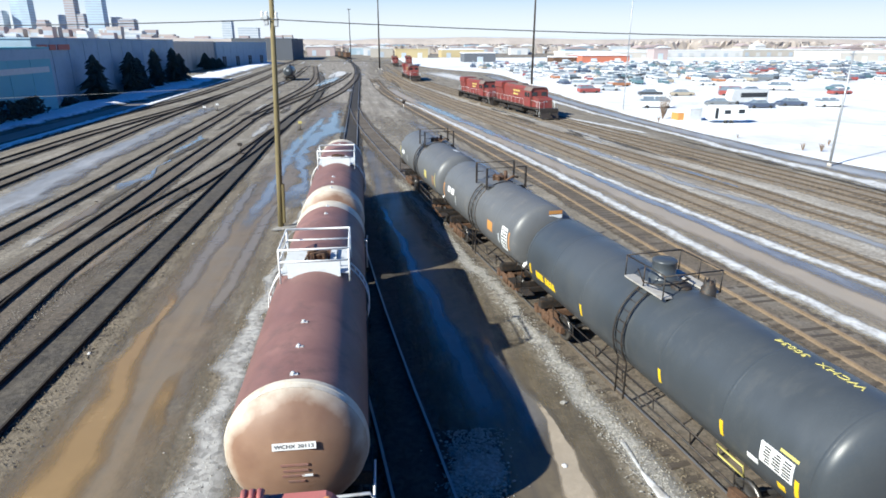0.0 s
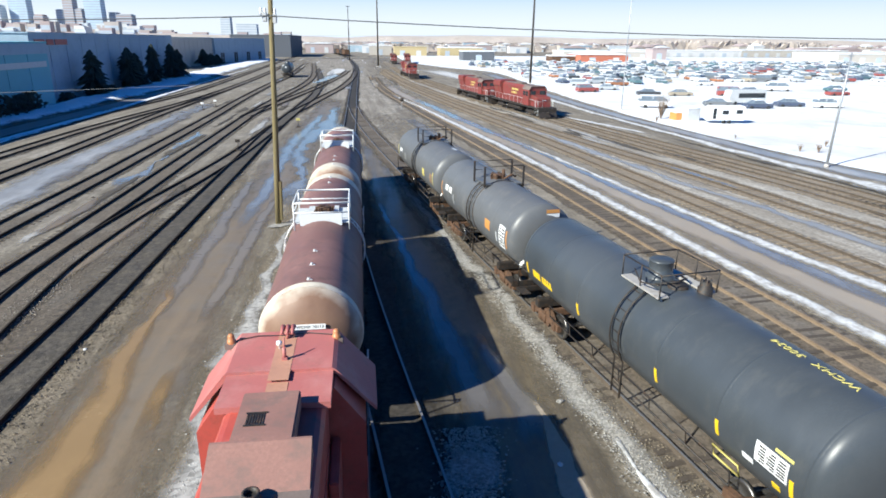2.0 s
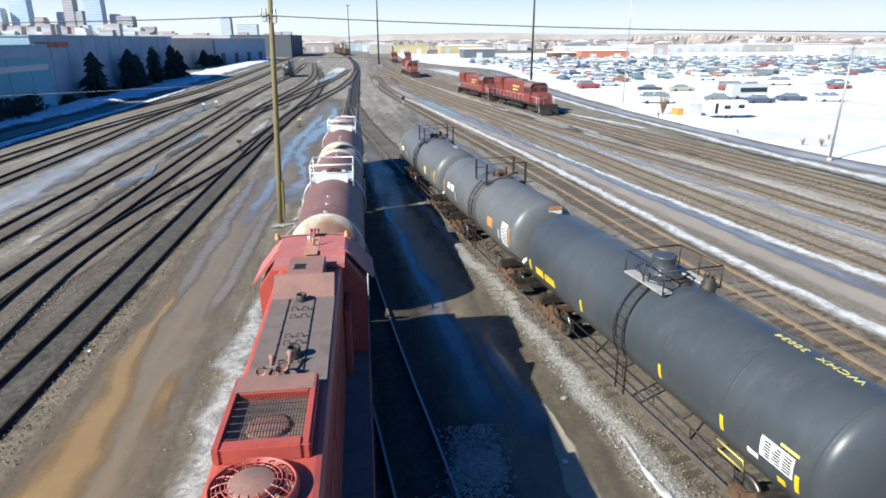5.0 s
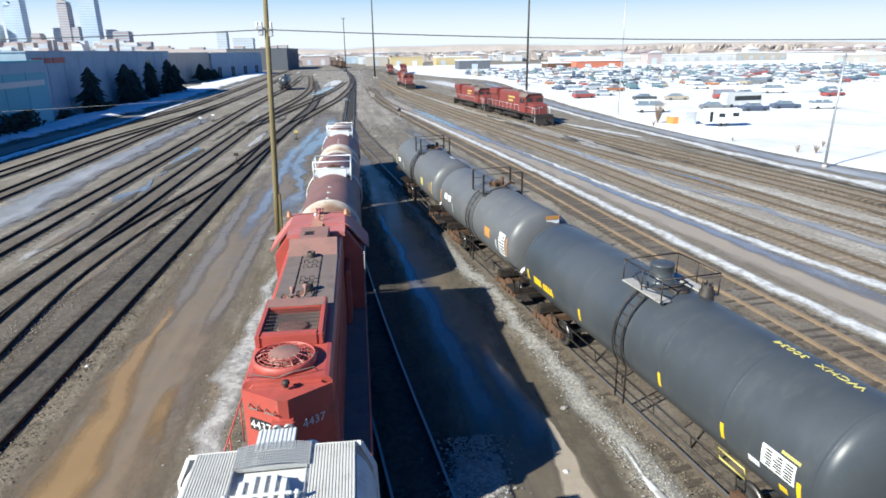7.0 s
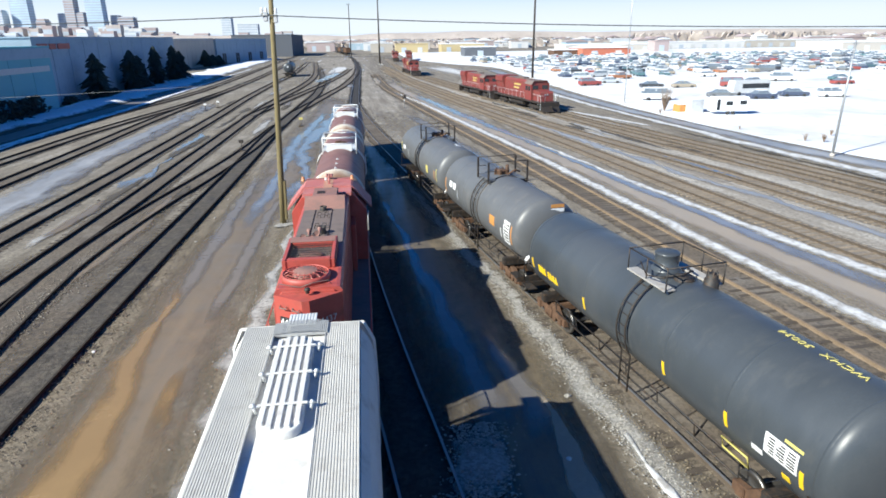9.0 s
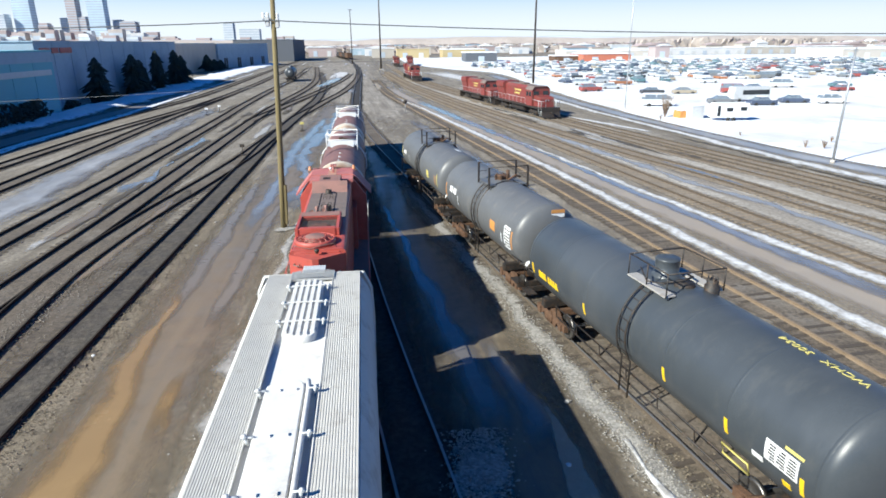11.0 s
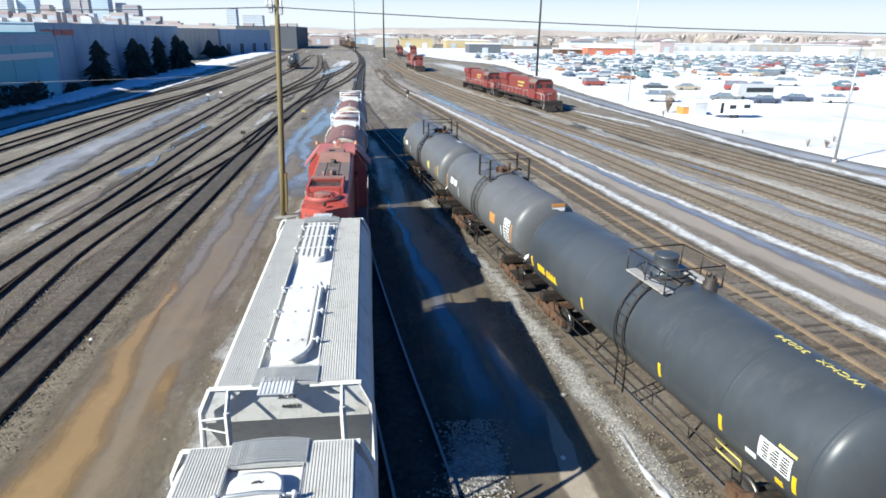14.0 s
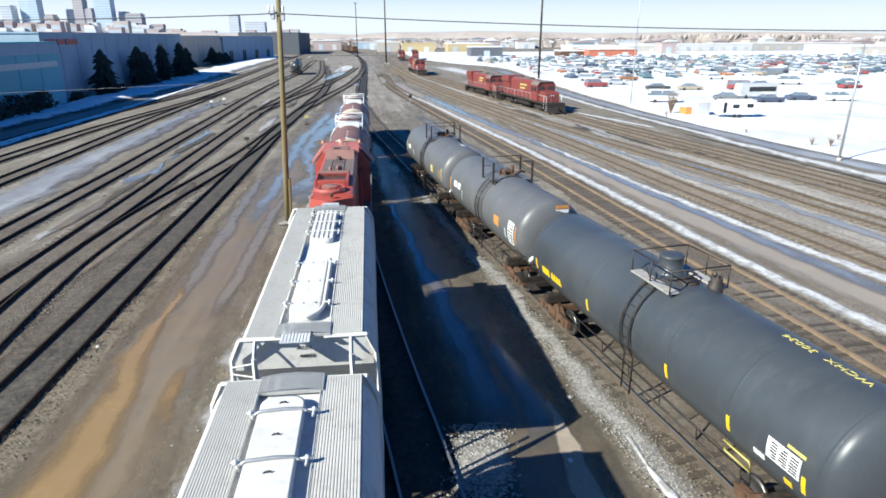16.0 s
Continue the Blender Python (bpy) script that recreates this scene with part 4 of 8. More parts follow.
def build_gravel():
    bank = [(7.2, 8), (6.6, 12.5), (6.1, 16.4), (5.75, 20), (5.1, 25.2), (4.3, 30), (3.2, 39), (2.1, 48)]
    scatter("siding_gravel", bank, 0.5, 9000, 0.023, "chips", "grey crushed stone spilled beside the siding", 5)
    scatter("siding_gravel_brown", [(x + 0.9, y) for x, y in bank], 0.9, 3600, 0.024, "shoulder", "brown crushed stone along the siding", 6)
    scatter("crossing_gravel", [(2.45, 14.3), (2.4, 13.5), (2.3, 12.6), (2.15, 11.6)], 0.85, 1500, 0.036, "chips", "pale broken stone heaped across the lane", 12)
    verge = [(-4.3, 8), (-4.4, 13), (-4.65, 17), (-4.75, 20), (-4.65, 26), (-4.6, 36)]
    scatter("verge_gravel", verge, 0.7, 1500, 0.022, "slush", "frozen slush lumps and stone along the track", 7)
    scatter("near_track_gravel", [(-10.0, 8), (-9.95, 20), (-10, 34)], 0.7, 2600, 0.024, "shoulder", "dark ballast stone beside the near track", 9)
    scatter("near_track_gravel_pale", [(-13.8, 12), (-13.8, 24), (-13.9, 40)], 0.9, 4200, 0.026, "ground", "loose stone between dark tracks", 10)


# ---- railway cars ----
def wheel_mesh():
    bm = bmesh.new()
    for s in (-1, 1):
        lathe(bm, [(0.0, s * 0.70), (0.10, s * 0.70), (0.12, s * 0.735), (0.36, s * 0.735), (0.40, s * 0.71), (0.45, s * 0.70), (0.455, s * 0.80), (0.39, s * 0.81), (0.36, s * 0.785), (0.12, s * 0.785), (0.09, s * 0.83), (0.0, s * 0.83)], "X", 20)
    tube(bm, [(-0.95, 0, 0), (0.95, 0, 0)], 0.075, 10)
    return mesh_of(bm, "wheelset", "steel")


WHEEL = wheel_mesh()
ROLLING = []


def build_truck(car, y, frame_mat="rust", base=1.75, wheels=2, rolling=False, scale=1.0):
    bm = bmesh.new()
    half = base / 2
    for s in (-1, 1):
        x0, x1 = (0.90, 1.06) if s > 0 else (-1.06, -0.90)
        prism(bm, [(-half - 0.28, 0.42), (-half - 0.28, 0.66), (-half + 0.15, 0.70), (-0.45, 0.92), (0.45, 0.92), (half - 0.15, 0.70), (half + 0.28, 0.66), (half + 0.28, 0.42), (half - 0.18, 0.42), (half - 0.35, 0.55), (0.42, 0.32), (-0.42, 0.32), (-half + 0.35, 0.55), (-half + 0.18, 0.42)], x0, x1, "X")
        for k in (-0.16, 0, 0.16):
            lathe(bm, [(0.0, 0.40), (0.07, 0.40), (0.055, 0.5), (0.07, 0.6), (0.055, 0.7), (0.0, 0.72)], "Z", 8, (s * 1.08, k, 0))
        for yy in (-half, half):
            box(bm, s * 1.06 - 0.06, s * 1.06 + 0.06, yy - 0.13, yy + 0.13, 0.40, 0.66, 0.02)
    box(bm, -1.1, 1.1, -0.22, 0.22, 0.60, 0.86, 0.03)
    tr = part("truck", bm, frame_mat, car, at=pose(0, y, 0))
    ys = [-half, half] if wheels == 2 else [-half, 0, half]
    for yy in ys:
        w = new("wheelset", WHEEL)
        w.parent, w.matrix_basis = tr, pose(0, yy, 0.515)
        if rolling:
            ROLLING.append((w, yy))
    return tr


def build_coupler(car, y, sgn, material="rust"):
    bm = bmesh.new()
    box(bm, -0.08, 0.08, min(y, y + sgn * 0.62), max(y, y + sgn * 0.62), 0.80, 0.98, 0.02)
    box(bm, -0.15, 0.13, min(y + sgn * 0.55, y + sgn * 0.80), max(y + sgn * 0.55, y + sgn * 0.80), 0.74, 1.04, 0.05)
    tube(bm, [(0.35, y, 0.75), (0.3, y + sgn * 0.4, 0.48), (0.1, y + sgn * 0.75, 0.42)], 0.03, 6)
    part("coupler", bm, material, car)


def tank_profile(R, half, dish=0.52, power=0.9):
    n = 9
    prof = []
    for k in range(n):
        a = math.pi / 2 * k / n
        prof.append((R * math.sin(a) ** power if k else 0.0, -half - dish * math.cos(a)))
    prof.append((R, -half))
    return prof


def curved_patch(bm, R, zc, a0, a1, y0, y1, lift=0.008, n=5):
    """A plate that lies on the tank's skin, angles from +x up."""
    rows = []
    for k in range(n + 1):
        a = radians(a0 + (a1 - a0) * k / n)
        rows.append([bm.verts.new(((R + l) * math.cos(a), y, zc + (R + l) * math.sin(a))) for y in (y0, y1) for l in (lift, -0.01)])
    for A, Bq in zip(rows, rows[1:]):
        bm.faces.new((A[0], Bq[0], Bq[2], A[2]))
        bm.faces.new((A[1], A[3], Bq[3], Bq[1]))
        bm.faces.new((A[0], A[1], Bq[1], Bq[0]))
        bm.faces.new((A[2], Bq[2], Bq[3], A[3]))
    bm.faces.new((rows[0][0], rows[0][2], rows[0][3], rows[0][1]))
    bm.faces.new((rows[-1][0], rows[-1][1], rows[-1][3], rows[-1][2]))


def weld_ring(bm, R, zc, y, w=0.05, lift=0.012):
    lathe(bm, [(R - 0.01, y - w), (R + lift, y - w * 0.5), (R + lift, y + w * 0.5), (R - 0.01, y + w)], "Y", 48, (0, 0, zc))


def black_tank_car(half, R=1.43, zc=2.50, paint="black", style="near", label=""):
    car = thing("tank_car", label, "tank car", "parked black tank cars")
    bm = bmesh.new()
    p = tank_profile(R, half)
    full = p + [(r, -y) for r, y in reversed(p)]
    lathe(bm, full, "Y", 56, (0, 0, zc))
    shell = part("tank_shell", bm, paint, car)
    for k, y in enumerate([-half + 0.05, -half * 0.63, -half * 0.28, half * 0.36, half * 0.68, half - 0.05]):
        bm = bmesh.new()
        weld_ring(bm, R, zc, y, 0.06, 0.004)
        part("weld_seam", bm, paint, shell)
    # stub sills, side rods and bolsters
    for s in (-1, 1):
        bm = bmesh.new()
        box(bm, -0.30, 0.30, s * half - 2.2 if s > 0 else -half - 0.75, half + 0.75 if s > 0 else -half + 2.2, 0.80, 1.18, 0.03)
        box(bm, -1.35, 1.35, s * (half - 1.1) - 0.15, s * (half - 1.1) + 0.15, 0.95, 1.28, 0.03)
        box(bm, -1.40, 1.40, s * (half + 0.62) - 0.06, s * (half + 0.62) + 0.06, 0.85, 1.06, 0.02)
        part("stub_sill", bm, "iron", car)
        bm = bmesh.new()
        yy = s * (half + 0.30)
        for x in (-1.35, 1.35):
            tube(bm, [(x, s * (half + 0.66), 1.0), (x, s * (half + 0.66), 1.95), (x, s * (half - 0.2), 1.95)], 0.022, 6)
        tube(bm, [(-1.35, s * (half + 0.66), 1.85), (1.35, s * (half + 0.66), 1.85)], 0.022, 6)
        box(bm, -1.45, -1.1, yy - 0.35, yy + 0.35, 1.0, 1.04)
        box(bm, 1.1, 1.45, yy - 0.35, yy + 0.35, 1.0, 1.04)
        part("end_grab_rail", bm, "iron", car)
        bm = bmesh.new()
        tube(bm, [(-0.95, s * (half + 0.68), 1.4), (-0.95, s * (half + 0.68), 1.95)], 0.02, 6)
        wr = 0.17 if style != "near" and s < 0 else 0.30
        lathe(bm, [(0.0, 0.0), (wr, 0.0), (wr * 1.07, 0.02), (wr, 0.04), (wr * 0.9, 0.03), (0.05, 0.03), (0.0, 0.05)], "Y", 18, (-0.95, s * (half + 0.68), 1.75))
        part("brake_wheel", bm, "whitesign" if style != "near" and s < 0 else "iron", car)
        build_coupler(car, s * (half + 0.75), s)
        build_truck(car, s * (half - 1.15))
    for s in (-1, 1):
        bm = bmesh.new()
        zb = zc - R * 0.62
        x = s * 1.22
        tube(bm, [(x, -half + 2.0, 0.95), (x, half - 2.0, 0.95)], 0.03, 6)
        tube(bm, [(x * 1.04, -half + 2.0, 1.36), (x * 1.04, half - 2.0, 1.36)], 0.022, 6)
        n = max(4, int(half))
        for k in range(n + 1):
            y = -half + 2.0 + (2 * half - 4.0) * k / n
            tube(bm, [(x, y, 0.95), (x * 1.04, y, 1.36)], 0.018, 5)
            if k % 3 == 1:
                tube(bm, [(x, y, 0.95), (0.4 * s, y + 0.4, 1.28)], 0.03, 5)
        part("side_running_rail", bm, "iron", car)
    # ladders that climb over the shell to the platform
    bm = bmesh.new()
    arc = [(-(R + 0.10) * math.cos(radians(a)), zc + (R + 0.10) * math.sin(radians(a))) for a in range(-32, 62, 6)]
    ly = 0.0 if style == "near" else -0.1
    for s in (-1, 1):
        for y in (ly - 0.22, ly + 0.22):
            pts = [(s * abs(x), y, z) for x, z in arc]
            pts = [(pts[0][0], y, 0.55)] + pts
            tube(bm, pts, 0.03, 6)
        for k in range(0, len(arc), 2):
            tube(bm, [(s * abs(arc[k][0]), ly - 0.22, arc[k][1]), (s * abs(arc[k][0]), ly + 0.22, arc[k][1])], 0.014, 5)
        for z in (0.6, 0.9, 1.2, 1.5):
            tube(bm, [(s * abs(arc[0][0]), ly - 0.22, z), (s * abs(arc[0][0]), ly + 0.22, z)], 0.014, 5)
        if s < 0:
            part("ladder", bm, "iron", car)
            bm = bmesh.new()
    part("ladder", bm, "iron", car)
    top = zc + R
    # platform
    for s in (-1, 1):
        bm = bmesh.new()
        x0, x1 = (0.55, 0.88) if s > 0 else (-0.92, -0.58)
        if style == "near":
            box(bm, x0, x1, -0.90, 0.90, top - 0.10, top - 0.05, 0.008)
            for y in (-0.8, 0.0, 0.8):
                tube(bm, [(s * 0.8, y, top - 0.1), (s * 0.62, y, top - 0.32)], 0.03, 6)
            part("walkway_plate", bm, "plate", car, "dull grey walkway plate")
        else:
            box(bm, x0, x1, -0.8, 0.8, top - 0.14, top - 0.09, 0.008)
            part("walkway_plate", bm, paint, car)
    bm = bmesh.new()
    zr = top + 0.55 if style == "near" else top + 0.72
    if style == "near":
        for s in (-1, 1):
            for y in (-0.9, 0.0, 0.9):
                tube(bm, [(s * 0.88, y, top - 0.08), (s * 0.88, y, zr)], 0.02, 6)
            tube(bm, [(s * 0.88, -0.9, zr), (s * 0.88, 0.9, zr)], 0.022, 6)
        tube(bm, [(-0.95, -0.9, top + 0.3), (-0.95, -0.1, top + 0.1), (-0.9, 0.3, top + 0.35)], 0.02, 6)
        tube(bm, [(-0.88, 0.9, zr), (0.88, 0.9, zr)], 0.02, 6)
        tube(bm, [(-0.88, -0.9, zr), (0.88, -0.9, zr)], 0.02, 6)
    else:
        for y in (-0.75, 0.75):
            for x in (-0.95, 0.95):
                box(bm, x - 0.035, x + 0.035, y - 0.05, y + 0.05, top - 0.25, zr)
            tube(bm, [(-0.95, y, zr), (0.95, y, zr)], 0.02, 6)
            tube(bm, [(-0.95, y, top + 0.3), (-0.55, y, top + 0.3)], 0.015, 6)
            if y < 0:
                part("guard_rail", bm, "iron", car)
                bm = bmesh.new()
    part("guard_rail", bm, "iron", car)
    bm = bmesh.new()
    if style == "near":
        lathe(bm, [(0, top + 0.50), (0.30, top + 0.50), (0.345, top + 0.47), (0.35, top + 0.44), (0.335, top + 0.42), (0.33, top + 0.05), (0.40, top + 0.03), (0.42, top - 0.08), (0.42, top - 0.2)], "Z", 28, (0.05, 0.45, 0))
        part("dome_housing", bm, "black", car, "round black protective dome housing")
        bm = bmesh.new()
        lathe(bm, [(0, top + 0.26), (0.12, top + 0.26), (0.16, top + 0.2), (0.15, top + 0.1), (0.20, top + 0.08), (0.2, top - 0.2)], "Z", 16, (0.55, -0.85, 0))
        valve = part("relief_valve", bm, "iron", car)
        for k in range(6):
            a = k * math.tau / 6
            bm = bmesh.new()
            lathe(bm, [(0, 0.33), (0.02, 0.33), (0.03, 0.05), (0.03, 0.0)], "Z", 6, (0.55 + 0.13 * math.cos(a), -0.85 + 0.13 * math.sin(a), top))
            part("bolt", bm, "iron", valve)
        bm = bmesh.new()
        tube(bm, [(-0.5, -0.1, top - 0.02), (-0.1, -0.5, top + 0.16), (0.35, -0.3, top + 0.14), (0.5, 0.1, top + 0.05)], 0.03, 7)
        lathe(bm, [(0, top + 0.1), (0.25, top + 0.09), (0.28, top + 0.02), (0.28, top - 0.15)], "Z", 18, (0.0, -0.45, 0))
        part("manway_cover", bm, "iron", car)
    else:
        lathe(bm, [(0, top + 0.20), (0.24, top + 0.19), (0.28, top + 0.14), (0.26, top + 0.12), (0.26, top - 0.2)], "Z", 20, (0.0, 0.1, 0))
        for k in range(6):
            a = k * math.tau / 6
            eb = bmesh.new()
            box(eb, 0.31 * math.cos(a) - 0.04, 0.31 * math.cos(a) + 0.04, 0.1 + 0.31 * math.sin(a) - 0.04, 0.1 + 0.31 * math.sin(a) + 0.04, top - 0.05, top + 0.22)
            part("eye_bolt", eb, "rust", car)
        tube(bm, [(0.2, -0.2, top), (0.55, -0.25, top + 0.2), (0.8, -0.2, top + 0.1)], 0.05, 8)
        lathe(bm, [(0, top + 0.34), (0.08, top + 0.33), (0.1, top + 0.1), (0.1, top - 0.1)], "Z", 12, (0.4, 0.4, 0))
        part("manway_cover", bm, "rust", car, "rusty bolted manway with valves")
        bm = bmesh.new()
        lathe(bm, [(R - 0.01, ly - 0.5), (R + 0.025, ly - 0.49), (R + 0.025, ly - 0.43), (R - 0.01, ly - 0.42)], "Y", 56, (0, 0, zc))
        part("tank_band", bm, "iron", shell)
    return car


def placard_rows(car, R, zc, a_mid, y_mid, w, h, name="data_panel"):
    """A data plate with unreadable rows of print, curved on the shell; angle a_mid on the west side."""
    da = math.degrees(h / R)
    bm = bmesh.new()
    curved_patch(bm, R, zc, a_mid - da / 2, a_mid + da / 2, y_mid - w / 2, y_mid + w / 2, 0.012)
    pl = part(name, bm, "whitesign", car, "white data panel with rows of fine print")
    rnd = random.Random(5)
    for col in range(3):
        for k in range(6):
            bm = bmesh.new()
            a = a_mid - da / 2 + da * (0.12 + 0.14 * k)
            y0 = y_mid - w / 2 + w * (0.06 + 0.31 * col)
            curved_patch(bm, R, zc, a, a + da * 0.075, y0, y0 + w * rnd.uniform(0.14, 0.26), 0.017, 1)
            part("stencil_line", bm, "ink", pl)
    return pl


def build_black_cars():
    R, zc = 1.43, 2.50
    def place(y0, y1):
        ym = (y0 + y1) / 2
        xa, xb = black_at(y0), black_at(y1)
        return pose((xa + xb) / 2, ym, 0, 0, 0, math.degrees(math.atan2(xa - xb, y1 - y0)))
    # the nearest car
    y0, y1 = NEAR_CAR
    half = math.hypot(y1 - y0, black_at(y0) - black_at(y1)) / 2
    car = black_tank_car(half, R, zc, "black", "near", "glossy black tank car with yellow reflectors and lettering")
    car.matrix_basis = place(y0, y1)
    for ya in (half - 0.25, half * 0.36, -half * 0.28, -half * 0.63, -half + 0.35):
        bm = bmesh.new()
        curved_patch(bm, R, zc, 184, 200, ya - 0.05, ya + 0.05, 0.01)
        part("reflector", bm, "yellow", car, "yellow reflector strip")
    for ya, yb in ((half - 0.75, half - 1.35), (half - 1.5, half - 2.3)):
        bm = bmesh.new()
        curved_patch(bm, R, zc, 194, 199, yb, ya, 0.01, 2)
        for k in range(4):
            yk = yb + (ya - yb) * (k + 0.5) / 4
            curved_patch(bm, R, zc, 188, 195, yk - 0.06, yk + 0.06, 0.011, 2)
        part("side_lettering", bm, "yellow", car, "yellow side lettering too slanted to read")
    bm = bmesh.new()
    curved_patch(bm, R, zc, 168, 170.5, -half + 0.4, -half + 0.85, 0.01, 2)
    part("yellow_stencil", bm, "yellow_letter", car)
    bm = bmesh.new()
    curved_patch(bm, R, zc, 200, 206, -half + 0.65, -half + 0.85, 0.01, 2)
    part("yellow_tag", bm, "yellow", car)
    placard_rows(car, R, zc, 182, -half + 0.88, 0.84, 0.46)
    bm = bmesh.new()
    curved_patch(bm, R, zc, 194, 199, -half + 1.35, -half + 1.65, 0.01, 2)
    part("small_plate", bm, "whitesign", car)
    bm = bmesh.new()
    tube(bm, [(-1.25, -half + 1.75, 1.4), (-1.32, -half + 1.75, 1.68), (-1.32, -half + 2.55, 1.68), (-1.25, -half + 2.55, 1.4)], 0.028, 6, True)
    part("uncoupling_guard", bm, "yellow_letter", car)
    # roof-side lettering, read from the far side
    a = radians(LETTER_ANGLE)
    for txt, yy in (("WCHX", LETTER_Y[0]), ("30034", LETTER_Y[1])):
        m = Matrix.Translation(((R + 0.012) * math.cos(a), yy, zc + (R + 0.012) * math.sin(a))) @ Matrix.Rotation(a - math.pi / 2, 4, "Y").inverted() @ Matrix.Rotation(radians(90), 4, "Z")
        lettering("car_number", txt, 0.28, m, "yellow_letter", car, 0.006, "yellow stencilled car number", 1.25)
    # two shorter, faded cars
    for n, (y0, y1) in enumerate(FAR_CARS):
        half = math.hypot(y1 - y0, black_at(y0) - black_at(y1)) / 2
        zc = 2.6
        car = black_tank_car(half, R, zc, "greyblack", "far", ("faded black tank car with orange square and white panels", "faded black tank car with a yellow mark and graffiti")[n])
        car.matrix_basis = place(y0, y1)
        for ya in (-half + 0.12, half - 0.12):
            bm = bmesh.new()
            curved_patch(bm, R, zc, 166, 196, ya - 0.05, ya + 0.05, 0.01, 8)
            part("reflector", bm, "yellow_letter" if n else "orange", car, "worn amber reflector strip")
        if n == 0:
            placard_rows(car, R, zc, 182, -half + 0.65, 0.62, 0.95)
            for yy, w, ang, hh, mt in ((-half + 1.3, 0.09, 189, 16, "pale"), (-half + 2.4, 0.62, 180, 17, "orange"), (half - 1.1, 0.45, 172, 12, "whitesign"), (half - 1.75, 0.45, 172, 12, "whitesign"), (half - 2.3, 0.06, 186, 20, "pale")):
                bm = bmesh.new()
                curved_patch(bm, R, zc, ang - hh / 2, ang + hh / 2, yy - w / 2, yy + w / 2, 0.01, 4)
                part("panel_mark", bm, mt, car, "painted square on the shell")
            for x, mt, z in ((0.35, "orange", 3.72), (0.35, "whitesign", 3.55)):
                bm = bmesh.new()
                yb = -half - 0.30
                box(bm, x - 0.28, x + 0.28, yb - 0.06, yb - 0.04, z, z + 0.14)
                part("end_plate", bm, mt, car)
        else:
            for yy, w, ang, hh, mt in ((-half + 0.6, 0.45, 184, 22, "tan"), (-half + 2.6, 0.5, 184, 18, "yellow_letter"), (half - 1.2, 0.7, 176, 10, "whitesign"), (half - 2.6, 0.06, 186, 20, "pale")):
                bm = bmesh.new()
                curved_patch(bm, R, zc, ang - hh / 2, ang + hh / 2, yy - w / 2, yy + w / 2, 0.01, 4)
                part("panel_mark", bm, mt, car, "painted mark on the shell")
            bm = bmesh.new()
            curved_patch(bm, R, zc, 72, 82, -half + 1.4, -half + 2.1, 0.01, 3)
            part("roof_patch", bm, "pale", car)


NEAR_CAR = (8.7, 21.7)
FAR_CARS = [(23.5, 33.4), (35.3, 46.3)]
LETTER_ANGLE, LETTER_Y = 85.0, (-5.4, -4.15)


# ---- the moving train ----
TRAIN = []                                     # (car, its y at the start, its offset from the track axis)


